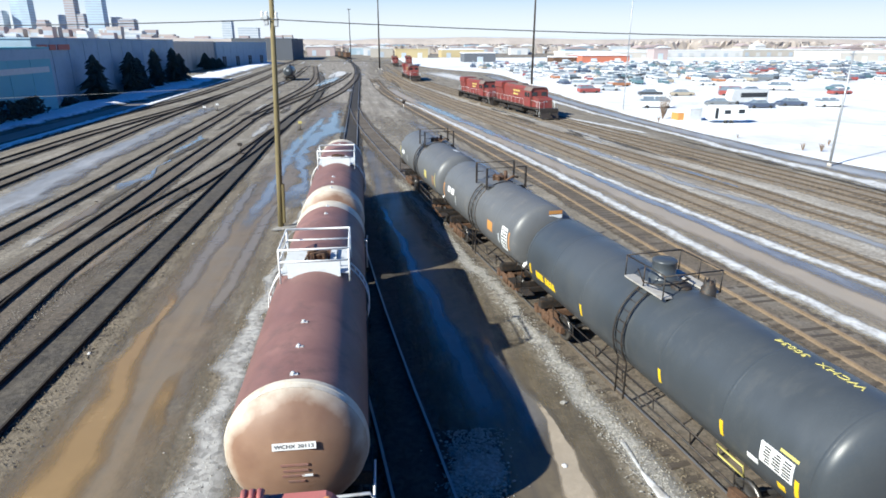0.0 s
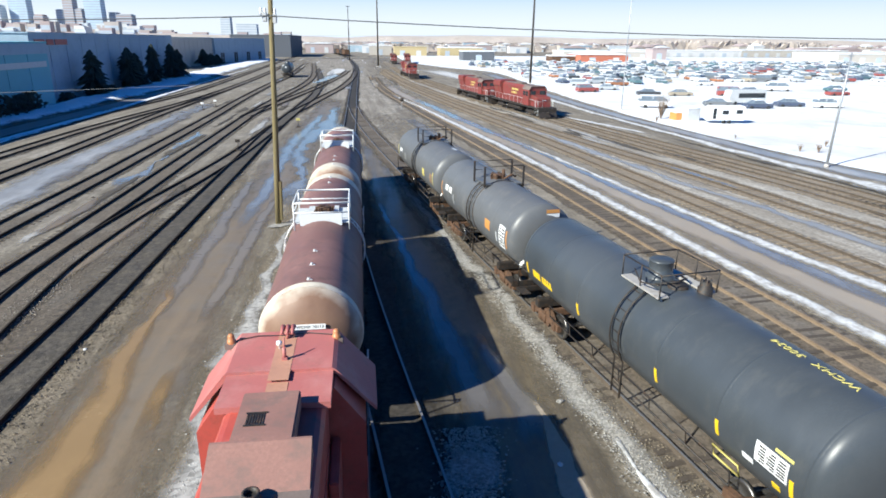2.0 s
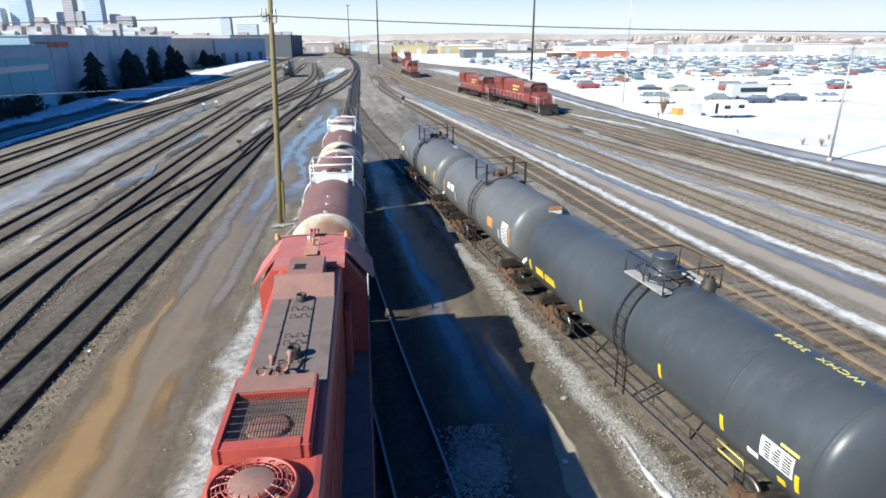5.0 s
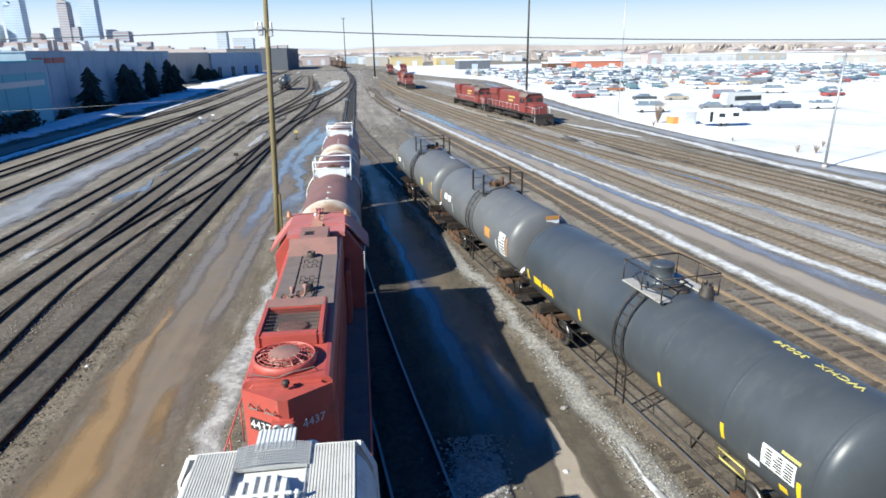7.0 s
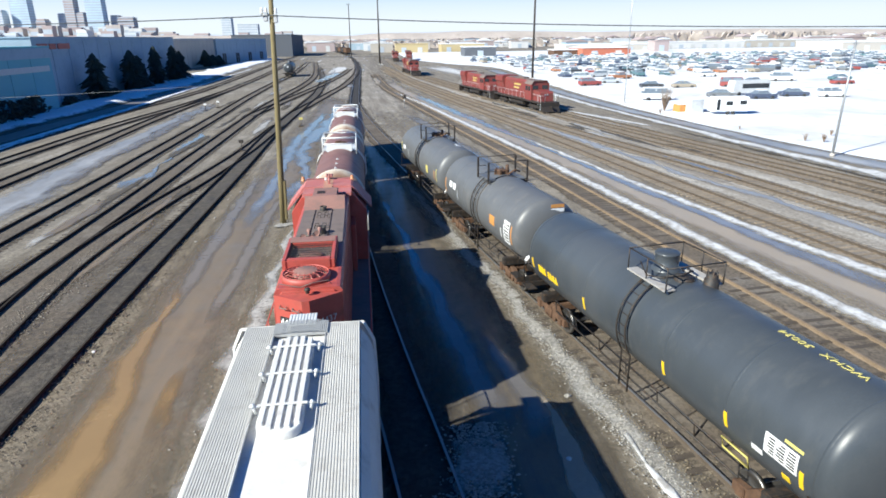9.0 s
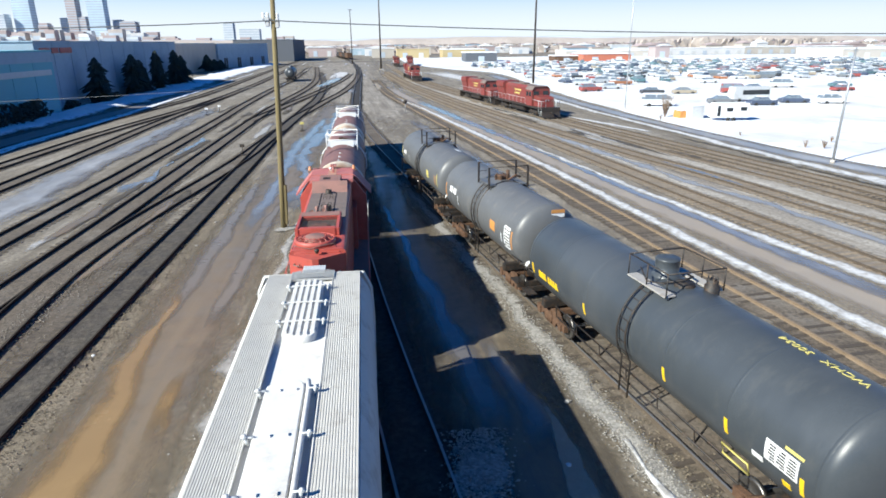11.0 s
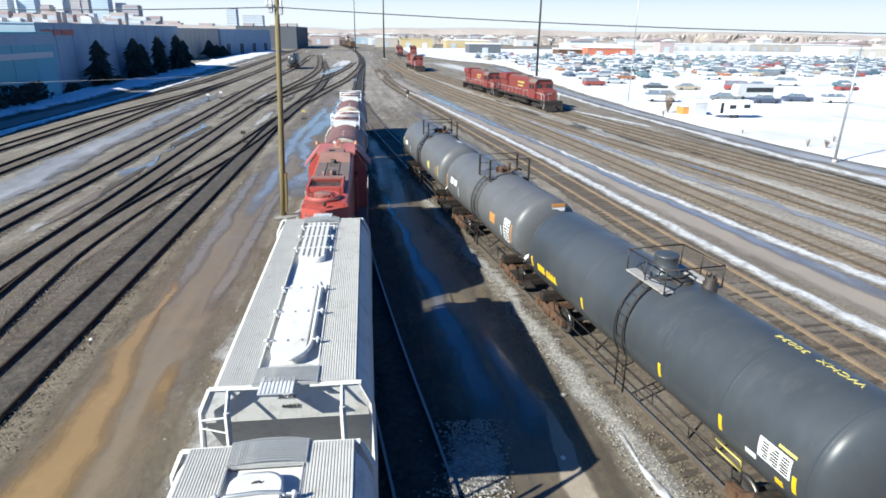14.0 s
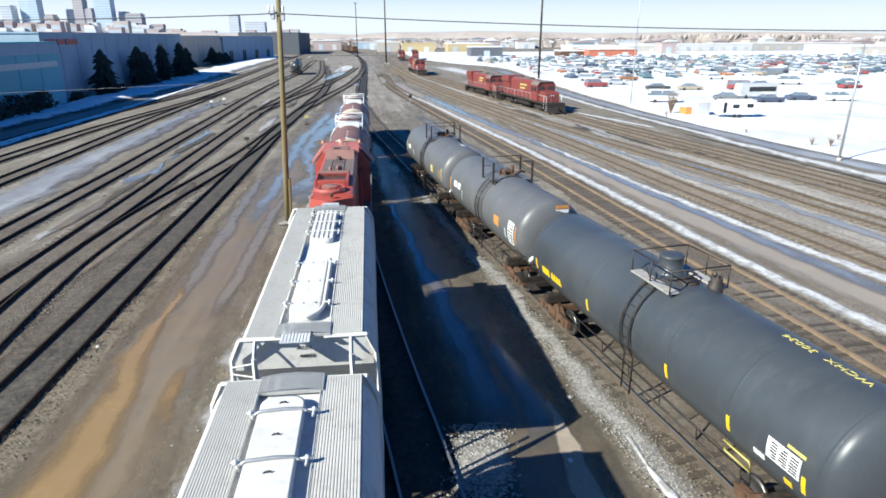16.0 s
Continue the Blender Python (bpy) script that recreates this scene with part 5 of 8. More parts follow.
def red_tank_car(half, marked):
    R, zc = 1.36, 2.84
    car = thing("tank_car", "faded maroon tank car with a rust-stained cream end" if marked else "faded maroon tank car with cream bands and white platform", "tank car", "moving maroon tank cars")
    p = tank_profile(R, half, 0.74, 1.0)
    band = 0.85
    bm = bmesh.new()
    lathe(bm, [(R, -half + band), (R, half - band)], "Y", 56, (0, 0, zc))
    shell = part("tank_shell", bm, "maroon", car)
    for s in (-1, 1):
        w = band if s > 0 or not marked else 0.14
        bm = bmesh.new()
        lathe(bm, [(R + 0.003, s * (half - w)), (R + 0.003, s * half)], "Y", 56, (0, 0, zc))
        if w < band:
            t = bmesh.new()
            lathe(t, [(R, s * (half - band)), (R, s * (half - w))], "Y", 56, (0, 0, zc))
            part("shell_course", t, "maroon", shell)
        rim = p[-2:] if s < 0 else [q for q in p if q[0] > R * 0.86]
        lathe(bm, [(r + 0.003, s * -y) for r, y in rim], "Y", 56, (0, 0, zc))
        part("cream_band", bm, "cream", car, "weathered cream band round the tank end")
        bm = bmesh.new()
        head = p[:-1] if s < 0 else [q for q in p if q[0] <= R * 0.93]
        lathe(bm, [(r, s * -y) for r, y in head], "Y", 56, (0, 0, zc))
        part("tank_end", bm, end_stain("stained_tank_end", zc, R) if s < 0 else "cream", car, "domed end washed with brown rust")
        bm = bmesh.new()
        yr = s * (half - 0.02)
        lathe(bm, [(R, yr - 0.03), (R + 0.02, yr), (R, yr + 0.03)], "Y", 56, (0, 0, zc))
        part("weld_seam", bm, "cream", shell)
        bm = bmesh.new()
        box(bm, -0.32, 0.32, -half - 0.75 if s < 0 else half - 2.2, -half + 2.2 if s < 0 else half + 0.75, 0.85, 1.25, 0.03)
        box(bm, -1.38, 1.38, s * (half - 1.1) - 0.15, s * (half - 1.1) + 0.15, 1.0, 1.36, 0.03)
        box(bm, -1.45, 1.45, s * (half + 0.66) - 0.06, s * (half + 0.66) + 0.06, 0.86, 1.08, 0.02)
        part("stub_sill", bm, "iron", car)
        bm = bmesh.new()
        ye = s * (half + 0.66)
        tube(bm, [(-1.42, ye, 1.05), (-1.42, ye, 1.90), (-1.34, ye, 2.02), (1.34, ye, 2.12), (1.42, ye, 2.0), (1.42, ye, 1.05)], 0.032, 8)
        tube(bm, [(1.42, ye, 1.9), (1.46, s * (half - 0.6), 1.9)], 0.026, 6)
        part("end_rail", bm, "white", car, "white end handrail")
        bm = bmesh.new()
        lathe(bm, [(0.0, 0.0), (0.27, 0.0), (0.30, 0.02), (0.27, 0.04), (0.24, 0.03), (0.05, 0.02), (0.0, 0.05)], "Y", 18, (-0.95, ye - s * 0.05, 1.75))
        tube(bm, [(-0.95, ye, 1.0), (-0.95, ye, 1.75)], 0.03, 6)
        part("brake_wheel", bm, "rust", car)
        build_coupler(car, s * (half + 0.72), s)
        build_truck(car, s * (half - 1.2), "iron", rolling=True)
    bm = bmesh.new()
    box(bm, -0.5, 0.5, -half + 2.0, half - 2.0, 0.62, 1.52, 0.04)
    for y in (-half + 2.6, -1.2, 1.2, half - 2.6):
        box(bm, -1.25, 1.25, y - 0.12, y + 0.12, 0.75, 1.7, 0.02)
    part("underframe", bm, "iron", car)
    # nozzles along the crown
    for y in (-half + 0.30, -half + 1.45, -half + 2.65, half - 2.0, half - 0.9):
        bm = bmesh.new()
        lathe(bm, [(0, 0.06), (0.036, 0.06), (0.04, 0.05), (0.04, -0.04)], "Z", 10, (-0.02, y, zc + R))
        box(bm, -0.08, 0.07, y - 0.03, y + 0.03, zc + R - 0.03, zc + R + 0.02)
        part("roof_fitting", bm, "pale", car)
    top = zc + R
    bm = bmesh.new()
    for s in (-1, 1):
        x0, x1 = (0.55, 0.95) if s > 0 else (-0.95, -0.55)
        box(bm, x0, x1, -1.0, 1.0, top - 0.12, top - 0.07, 0.01)
    box(bm, -0.55, 0.55, -1.0, -0.85, top - 0.04, top + 0.03)
    prism(bm, [(-1.12, top - 0.16), (-1.0, top + 0.25), (-0.97, top + 0.25), (-1.08, top - 0.16)], -0.74, 0.70, "X")
    box(bm, -0.55, -0.28, -0.85, 0.9, top - 0.02, top + 0.03)
    box(bm, 0.38, 0.55, -0.85, 0.9, top - 0.02, top + 0.03)
    part("platform", bm, "pale", car, "dirty white steel platform")
    bm = bmesh.new()
    zr = top + 0.62
    for s in (-1, 1):
        for y in (-1.0, 1.0):
            tube(bm, [(s * 0.95, y, top - 0.35), (s * 0.95, y, zr)], 0.03, 7)
        tube(bm, [(s * 0.95, -1.0, top + 0.28), (s * 0.95, 1.0, top + 0.28)], 0.022, 6)
    tube(bm, [(-0.95, -1.0, zr), (0.95, -1.0, zr), (0.95, 1.0, zr), (-0.95, 1.0, zr)], 0.034, 8, True)
    tube(bm, [(-0.95, -1.0, top + 0.28), (0.95, -1.0, top + 0.28)], 0.026, 6)
    tube(bm, [(-0.95, 1.0, top + 0.28), (0.95, 1.0, top + 0.28)], 0.026, 6)
    part("guard_rail", bm, "white", car, "white tubular guard rail")
    bm = bmesh.new()
    lathe(bm, [(0, top + 0.25), (0.22, top + 0.24), (0.27, top + 0.18), (0.24, top + 0.15), (0.24, top - 0.2)], "Z", 20, (0.05, 0.0, 0))
    for k in range(6):
        a = k * math.tau / 6
        eb = bmesh.new()
        box(eb, 0.05 + 0.29 * math.cos(a) - 0.035, 0.05 + 0.29 * math.cos(a) + 0.035, 0.29 * math.sin(a) - 0.035, 0.29 * math.sin(a) + 0.035, top - 0.05, top + 0.24)
        part("eye_bolt", eb, "rust", car)
    tube(bm, [(-0.35, -0.4, top + 0.02), (-0.2, -0.3, top + 0.3), (0.1, -0.2, top + 0.32)], 0.03, 6)
    part("manway_cover", bm, "rust", car, "dark bolted manway")
    bm = bmesh.new()
    for s in (-1, 1):
        arc = [(s * (R + 0.1) * math.cos(radians(a)), zc + (R + 0.1) * math.sin(radians(a))) for a in range(-30, 60, 8)]
        for y in (-0.25, 0.2):
            tube(bm, [(arc[0][0], y, 0.6)] + [(x, y, z) for x, z in arc], 0.022, 6)
        for x, z in arc:
            tube(bm, [(x, -0.25, z), (x, 0.2, z)], 0.014, 5)
    part("ladder", bm, "white", car)
    bm = bmesh.new()
    for s in (-1, 1):
        tube(bm, [(s * 1.30, -half + 2, 1.0), (s * 1.30, half - 2, 1.0)], 0.03, 6)
        tube(bm, [(s * 1.36, -half + 0.8, 2.5), (s * 1.38, 0, 2.5), (s * 1.36, half - 0.8, 2.5)], 0.018, 5)
    part("side_running_rail", bm, "iron", car)
    if marked:
        bm = bmesh.new()
        def on_end(x, z):
            """A place on the domed end, z above its middle, turned to lie flat on it."""
            c = math.sqrt(1 - (z / R) ** 2)
            return Matrix.Translation((x, -half - 0.74 * c - 0.006, zc + z)) @ Matrix.Rotation(-math.atan(0.74 / R * z / R / c), 4, "X")
        tilt = on_end(0.03, 0.47)
        box(bm, -0.39, 0.39, -0.012, 0.012, -0.065, 0.065, 0.0, tilt)
        pl = part("number_board", bm, "whitesign", car, "white strip with black car number")
        m = tilt @ Matrix.Translation((0, -0.016, 0)) @ Matrix.Rotation(radians(90), 4, "X")
        lettering("car_number", "WCHX 20113", 0.103, m, "ink", pl, 0.003, "", 1.15)
        for k, (x, z, w) in enumerate(((-0.02, 0.10, 0.5), (0.0, -0.02, 0.45), (-0.05, -0.13, 0.4), (0.2, -0.14, 0.2), (0.0, -0.26, 0.3))):
            bm = bmesh.new()
            t2 = on_end(0.03, z)
            box(bm, x - w / 2, x + w / 2, -0.006, 0.006, -0.022, 0.022, 0.0, t2)
            part("faint_stencil", bm, "rustred" if k != 3 else "whitesign", car)
    return car


def locomotive():
    """A hood unit; y = 1.5 in the plan is its middle. The cab looks ahead, the long hood trails."""
    C = 1.5
    car = thing("locomotive", "red diesel hood locomotive with sooty roof and radiator fan", "locomotive")
    def Y(w):
        return w - C
    bm = bmesh.new()
    box(bm, -1.52, 1.52, Y(-6.5), Y(9.2), 1.28, 1.50, 0.03)
    part("deck", bm, "soot", car, "dark walkway deck")
    bm = bmesh.new()
    box(bm, -1.1, 1.1, Y(-2.6), Y(4.0), 0.45, 1.28, 0.12)
    part("fuel_tank", bm, "iron", car)
    for s, y in ((-1, Y(-6.5)), (1, Y(9.2))):
        bm = bmesh.new()
        box(bm, -1.5, 1.5, y - 0.06, y + 0.06, 0.35, 1.30, 0.03)
        prism(bm, [(-0.0, 0.2), (s * 0.35, 0.2), (s * 0.06, 0.7), (0.0, 0.7)], -1.3, 1.3, "X")
        bmesh.ops.translate(bm, verts=bm.verts[-8:], vec=(0, y, 0))
        part("pilot", bm, "red", car)
        build_coupler(car, y, s, "iron")
    # long hood
    bm = bmesh.new()
    hw = 0.83
    outline = [(-hw, 1.5), (-hw, 4.30), (-hw + 0.06, 4.38), (-hw + 0.14, 4.40), (hw - 0.14, 4.40), (hw - 0.06, 4.38), (hw, 4.30), (hw, 1.5)]
    prism(bm, outline, Y(-1.7), Y(4.9))
    hood = part("long_hood", bm, "red", car)
    bm = bmesh.new()
    prism(bm, outline, Y(-5.10), Y(-1.7))
    # faceted tail
    prism(bm, [(-hw, 1.5), (-hw, 4.15), (-hw + 0.2, 4.33), (-hw + 0.22, 4.33), (hw - 0.2, 4.33), (hw, 4.15), (hw, 1.5)], Y(-5.20), Y(-5.10))
    part("radiator_hood", bm, "red", car)
    bm = bmesh.new()
    v = [(-hw, Y(-5.20)), (-0.12, Y(-5.72)), (0.06, Y(-5.72)), (hw, Y(-5.20))]
    lo = [bm.verts.new((x, y, 1.5)) for x, y in v]
    hi = [bm.verts.new((x, y, 4.30)) for x, y in v]
    for k in (0, 1, 2):
        bm.faces.new((lo[k], lo[k + 1], hi[k + 1], hi[k]))
    bm.faces.new(hi)
    bm.faces.new(list(reversed(lo)))
    bm.faces.new((lo[0], hi[0], hi[3], lo[3]))
    part("hood_end", bm, "red", car)
    # sooty roof sheet with rails and hatches
    bm = bmesh.new()
    box(bm, -0.71, 0.74, Y(-1.62), Y(2.45), 4.396, 4.412, 0.004)
    part("hood_roof_sheet", bm, "soot", hood, "soot-blackened hood roof")
    for x in (-0.30, 0.28):
        bm = bmesh.new()
        tube(bm, [(x, Y(-1.3), 4.43), (x, Y(2.2), 4.425)], 0.009, 6)
        for k in range(7):
            y = Y(-1.2 + 0.55 * k)
            box(bm, x - 0.02, x + 0.02, y - 0.02, y + 0.02, 4.40, 4.435)
        part("roof_rail", bm, "iron", hood)
    for y in (1.55, 1.15, 0.2, -0.1, -0.9):
        bm = bmesh.new()
        for x in (-0.12, 0.12):
            tube(bm, [(x - 0.07, Y(y), 4.41), (x - 0.05, Y(y), 4.50), (x + 0.05, Y(y), 4.50), (x + 0.07, Y(y), 4.41)], 0.014, 5)
        part("lifting_eye", bm, "iron", hood)
    for x, y, r, h in ((-0.02, 2.12, 0.12, 0.17), (0.08, -0.62, 0.13, 0.22)):
        bm = bmesh.new()
        lathe(bm, [(r * 0.7, 4.40 + h - 0.08), (r * 0.75, 4.40 + h), (r, 4.40 + h), (r, 4.40 + h * 0.5), (r * 1.15, 4.40 + 0.04), (r * 1.2, 4.39)], "Z", 16, (x, Y(y), 0))
        lathe(bm, [(0, 4.40 + h - 0.07), (r * 0.72, 4.40 + h - 0.07)], "Z", 16, (x, Y(y), 0))
        part("exhaust_pipe", bm, "iron", hood)
    # five-chime horn on a bracket, bells turned both ways
    bm = bmesh.new()
    tube(bm, [(-0.42, Y(-1.18), 4.52), (0.06, Y(-1.18), 4.52)], 0.03, 8)
    tube(bm, [(-0.18, Y(-1.18), 4.40), (-0.18, Y(-1.18), 4.52)], 0.04, 8)
    horn = part("horn_manifold", bm, "soot", hood)
    for x, d, ln, rise in ((-0.42, -1, 0.26, 0.05), (-0.28, 1, 0.22, 0.08), (-0.18, -1, 0.40, 0.06), (-0.02, -1, 0.24, 0.12), (0.04, 1, 0.30, 0.10)):
        bm = bmesh.new()
        y0 = Y(-1.18)
        tube(bm, [(x, y0, 4.53), (x, y0 + d * ln * 0.6, 4.53 + rise * 0.6), (x, y0 + d * ln * 0.9, 4.53 + rise * 0.9), (x, y0 + d * ln, 4.53 + rise)], [0.024, 0.034, 0.052, 0.082], 14, caps=False)
        lathe(bm, [(0.0, 0.0), (0.07, 0.0)], "Y", 14, (x, y0 + d * ln * 0.93, 4.53 + rise * 0.93))
        part("horn_bell", bm, "rustred", horn, "rust-red horn bell")
    # sand hatch box and sloped step behind the cab
    bm = bmesh.new()
    box(bm, -0.46, 0.44, Y(3.0), Y(4.35), 4.40, 4.73, 0.02)
    prism(bm, [(Y(2.25), 4.40), (Y(2.98), 4.74), (Y(3.03), 4.74), (Y(3.03), 4.40)], -0.72, 0.72, "X")
    part("equipment_box", bm, "rustred", hood, "rust-brown raised roof box")
    bm = bmesh.new()
    for k in range(7):
        box(bm, -0.30 + k * 0.04, -0.275 + k * 0.04, Y(3.40), Y(3.72), 4.728, 4.742)
    box(bm, -0.32, 0.0, Y(3.38), Y(3.41), 4.728, 4.745)
    box(bm, -0.32, 0.0, Y(3.71), Y(3.74), 4.728, 4.745)
    part("vent_grille", bm, "iron", hood)
    # radiator intake box
    bm = bmesh.new()
    x0, x1, y0, y1 = -0.78, 0.62, Y(-3.75), Y(-1.7)
    for a in ((x0, x0 + 0.12, y0, y1), (x1 - 0.12, x1, y0, y1), (x0 + 0.12, x1 - 0.12, y0, y0 + 0.22), (x0 + 0.12, x1 - 0.12, y1 - 0.55, y1)):
        box(bm, *a, 4.39, 4.66, 0.025)
    rb = part("radiator_box", bm, "red", car)
    bm = bmesh.new()
    box(bm, x0 + 0.05, x1 - 0.05, y1 - 0.53, y1 - 0.03, 4.655, 4.667, 0.003)
    part("box_top_sheet", bm, "rustred", rb, "rust-browned top sheet")
    bm = bmesh.new()
    box(bm, x0 + 0.1, x1 - 0.1, y0 + 0.2, y1 - 0.5, 4.42, 4.50)
    part("intake_floor", bm, "soot", rb)
    bm = bmesh.new()
    for k in range(26):
        x = x0 + 0.14 + k * (x1 - x0 - 0.28) / 25
        tube(bm, [(x, y0 + 0.2, 4.62), (x, y1 - 0.52, 4.62)], 0.006, 4)
    for k in range(6):
        y = y0 + 0.28 + k * 0.2
        tube(bm, [(x0 + 0.1, y, 4.625), (x1 - 0.1, y, 4.625)], 0.008, 4)
    part("intake_grille", bm, "iron", rb)
    bm = bmesh.new()
    lathe(bm, [(0.0, 4.56), (0.30, 4.56), (0.34, 4.54), (0.34, 4.48)], "Z", 24, (-0.08, Y(-3.05), 0))
    part("inner_fan_hub", bm, "rustred", rb)
    # cooling fan
    bm = bmesh.new()
    fc = (-0.10, Y(-4.42), 0)
    lathe(bm, [(0.56, 4.38), (0.62, 4.40), (0.62, 4.50), (0.585, 4.56), (0.565, 4.56), (0.565, 4.44)], "Z", 40, fc)
    lathe(bm, [(0.0, 4.405), (0.58, 4.405)], "Z", 40, fc)
    fan = part("cooling_fan", bm, "red", car)
    bm = bmesh.new()
    lathe(bm, [(0.0, 4.62), (0.29, 4.62), (0.32, 4.60), (0.32, 4.46)], "Z", 28, fc)
    part("fan_cap", bm, "rustred", fan, "dusty faded red fan cap")
    bm = bmesh.new()
    for k in range(10):
        a = k * math.tau / 10
        m = Matrix.Translation((fc[0], fc[1], 4.48)) @ Matrix.Rotation(a, 4, "Z") @ Matrix.Rotation(radians(28), 4, "X")
        box(bm, 0.28, 0.54, -0.07, 0.07, -0.006, 0.006, 0, m)
    part("fan_blade", bm, "rustred", fan)
    bm = bmesh.new()
    for r in (0.34, 0.40, 0.46, 0.52, 0.57):
        tube(bm, [(fc[0] + r * math.cos(k * math.tau / 32), fc[1] + r * math.sin(k * math.tau / 32), 4.61 - 0.09 * max(0, r - 0.4) / 0.17) for k in range(32)], 0.008, 4, True)
    for k in range(16):
        a = k * math.tau / 16
        tube(bm, [(fc[0] + 0.28 * math.cos(a), fc[1] + 0.28 * math.sin(a), 4.62), (fc[0] + 0.45 * math.cos(a), fc[1] + 0.45 * math.sin(a), 4.59), (fc[0] + 0.60 * math.cos(a), fc[1] + 0.60 * math.sin(a), 4.50)], 0.010, 4)
    part("fan_guard", bm, "red", fan)
    # hood tail fittings
    bm = bmesh.new()
    for x, y in ((-0.60, -5.38), (-0.28, -5.60)):
        tube(bm, [(x - 0.08, Y(y + 0.08), 4.06), (x - 0.08, Y(y - 0.08), 4.06), (x + 0.08, Y(y - 0.18), 4.06), (x + 0.08, Y(y), 4.06)], 0.016, 5)
    tube(bm, [(-0.75, Y(-4.95), 4.40), (-0.7, Y(-5.05), 4.52), (-0.2, Y(-5.1), 4.42), (0.1, Y(-5.1), 4.52), (0.5, Y(-4.95), 4.52), (0.55, Y(-4.9), 4.40)], 0.012, 5)
    part("grab_iron", bm, "soot", car)
    bm = bmesh.new()
    lathe(bm, [(0, 4.50), (0.06, 4.49), (0.08, 4.44), (0.05, 4.40), (0.05, 4.36)], "Z", 12, (0.0, Y(-5.35), 0))
    part("bell_vent", bm, "iron", car)
    bm = bmesh.new()
    box(bm, -0.26, 0.16, Y(-5.80), Y(-5.60), 3.67, 3.91, 0.03)
    lb = part("headlight_box", bm, "red", car)
    for x in (-0.15, 0.05):
        bm = bmesh.new()
        lathe(bm, [(0.0, -0.02), (0.06, -0.03), (0.085, -0.05), (0.095, -0.05), (0.095, 0.03)], "Y", 18, (x, Y(-5.80), 3.78))
        part("headlight", bm, "galv", lb, "round headlight lens")
    ang = math.degrees(math.atan2(0.52, 0.75))
    for s, txt, x, z in ((-1, "4437", -0.48, 3.66), (1, "4437", 0.47, 3.70)):
        a = radians(ang if s > 0 else -ang)
        yc = Y(-5.72) + (abs(x) - 0.09) * math.tan(radians(ang)) - 0.006
        base = Matrix.Translation((x, yc - 0.012, z)) @ Matrix.Rotation(a, 4, "Z")
        if s < 0:
            bm = bmesh.new()
            box(bm, -0.27, 0.27, -0.02, 0.02, -0.12, 0.12, 0.01, base)
            nb = part("number_board", bm, "ink", car, "black number board")
        lettering("unit_number", txt, 0.25 if s < 0 else 0.24, base @ Matrix.Translation((0, -0.026 if s < 0 else -0.004, 0)) @ Matrix.Rotation(radians(90), 4, "X"), "whitesign" if s < 0 else "pale", car, 0.003, "", 1.0)
    bm = bmesh.new()
    base = Matrix.Translation((0.30, Y(-5.72) + 0.24 * math.tan(radians(ang)) - 0.014, 3.05)) @ Matrix.Rotation(radians(ang), 4, "Z")
    t = bmesh.new()
    lathe(t, [(0.17, -0.006), (0.28, -0.006), (0.28, 0.006), (0.17, 0.006), (0.17, -0.006)], "Y", 20, (0, 0, 0), -math.pi / 2, math.pi / 2)
    box(t, -0.35, 0.02, -0.006, 0.006, 0.17, 0.28)
    box(t, -0.35, 0.02, -0.006, 0.006, -0.28, -0.17)
    bmesh.ops.transform(t, matrix=base, verts=t.verts)
    join(bm, t)
    part("painted_emblem", bm, "whitesign", car, "white curved painted shape")
    # cab
    bm = bmesh.new()
    out = [(-1.48, 1.5), (-1.48, 3.62), (-0.95, 4.36), (0.95, 4.36), (1.48, 3.62), (1.48, 1.5)]
    prism(bm, out, Y(4.95), Y(6.75))
    cab = part("cab", bm, "red", car)
    bm = bmesh.new()
    roof = [(-1.70, 3.66), (-1.02, 4.50), (-0.96, 4.55), (0.90, 4.55), (0.98, 4.50), (1.70, 3.66), (1.68, 3.60), (0.96, 4.42), (-0.96, 4.42), (-1.68, 3.60)]
    prism(bm, roof, Y(5.35), Y(6.95))
    prism(bm, [(-0.96, 4.38), (-0.96, 4.50), (0.92, 4.50), (0.92, 4.38)], Y(4.3), Y(5.36))
    part("cab_roof", bm, "redcab", cab, "sun-faded red cab roof with drooping side visors")
    bm = bmesh.new()
    box(bm, -0.20, 0.16, Y(5.0), Y(6.951), 4.548, 4.556)
    box(bm, -0.20, 0.16, Y(4.36), Y(5.0), 4.499, 4.508)
    part("roof_stripe", bm, "stripe", cab, "faded orange stripe")
    for s in (-1, 1):
        bm = bmesh.new()
        for k in range(2):
            box(bm, s * 1.485 - 0.012, s * 1.485 + 0.012, Y(5.1 + 0.8 * k), Y(5.8 + 0.8 * k), 2.75, 3.4, 0.02)
        part("cab_window", bm, "glass", cab)
        bm = bmesh.new()
        lathe(bm, [(0, 4.72), (0.045, 4.71), (0.065, 4.67), (0.07, 4.59), (0.085, 4.58), (0.085, 4.52)], "Z", 16, (s * 1.02 - 0.08, Y(6.6), 0))
        part("beacon", bm, "amber", cab, "amber beacon")
        bm = bmesh.new()
        box(bm, s * 1.02 - 0.2, s * 1.02 + 0.05, Y(6.52), Y(6.68), 4.40, 4.53, 0.01)
        part("beacon_bracket", bm, "soot", cab)
    bm = bmesh.new()
    for x in (-0.12, -0.02, 0.08):
        tube(bm, [(x, Y(6.55), 4.68), (x, Y(6.85), 4.70)], [0.02, 0.055], 10)
    tube(bm, [(-0.16, Y(6.6), 4.66), (0.12, Y(6.6), 4.66)], 0.02, 6)
    tube(bm, [(-0.02, Y(6.6), 4.55), (-0.02, Y(6.6), 4.66)], 0.025, 6)
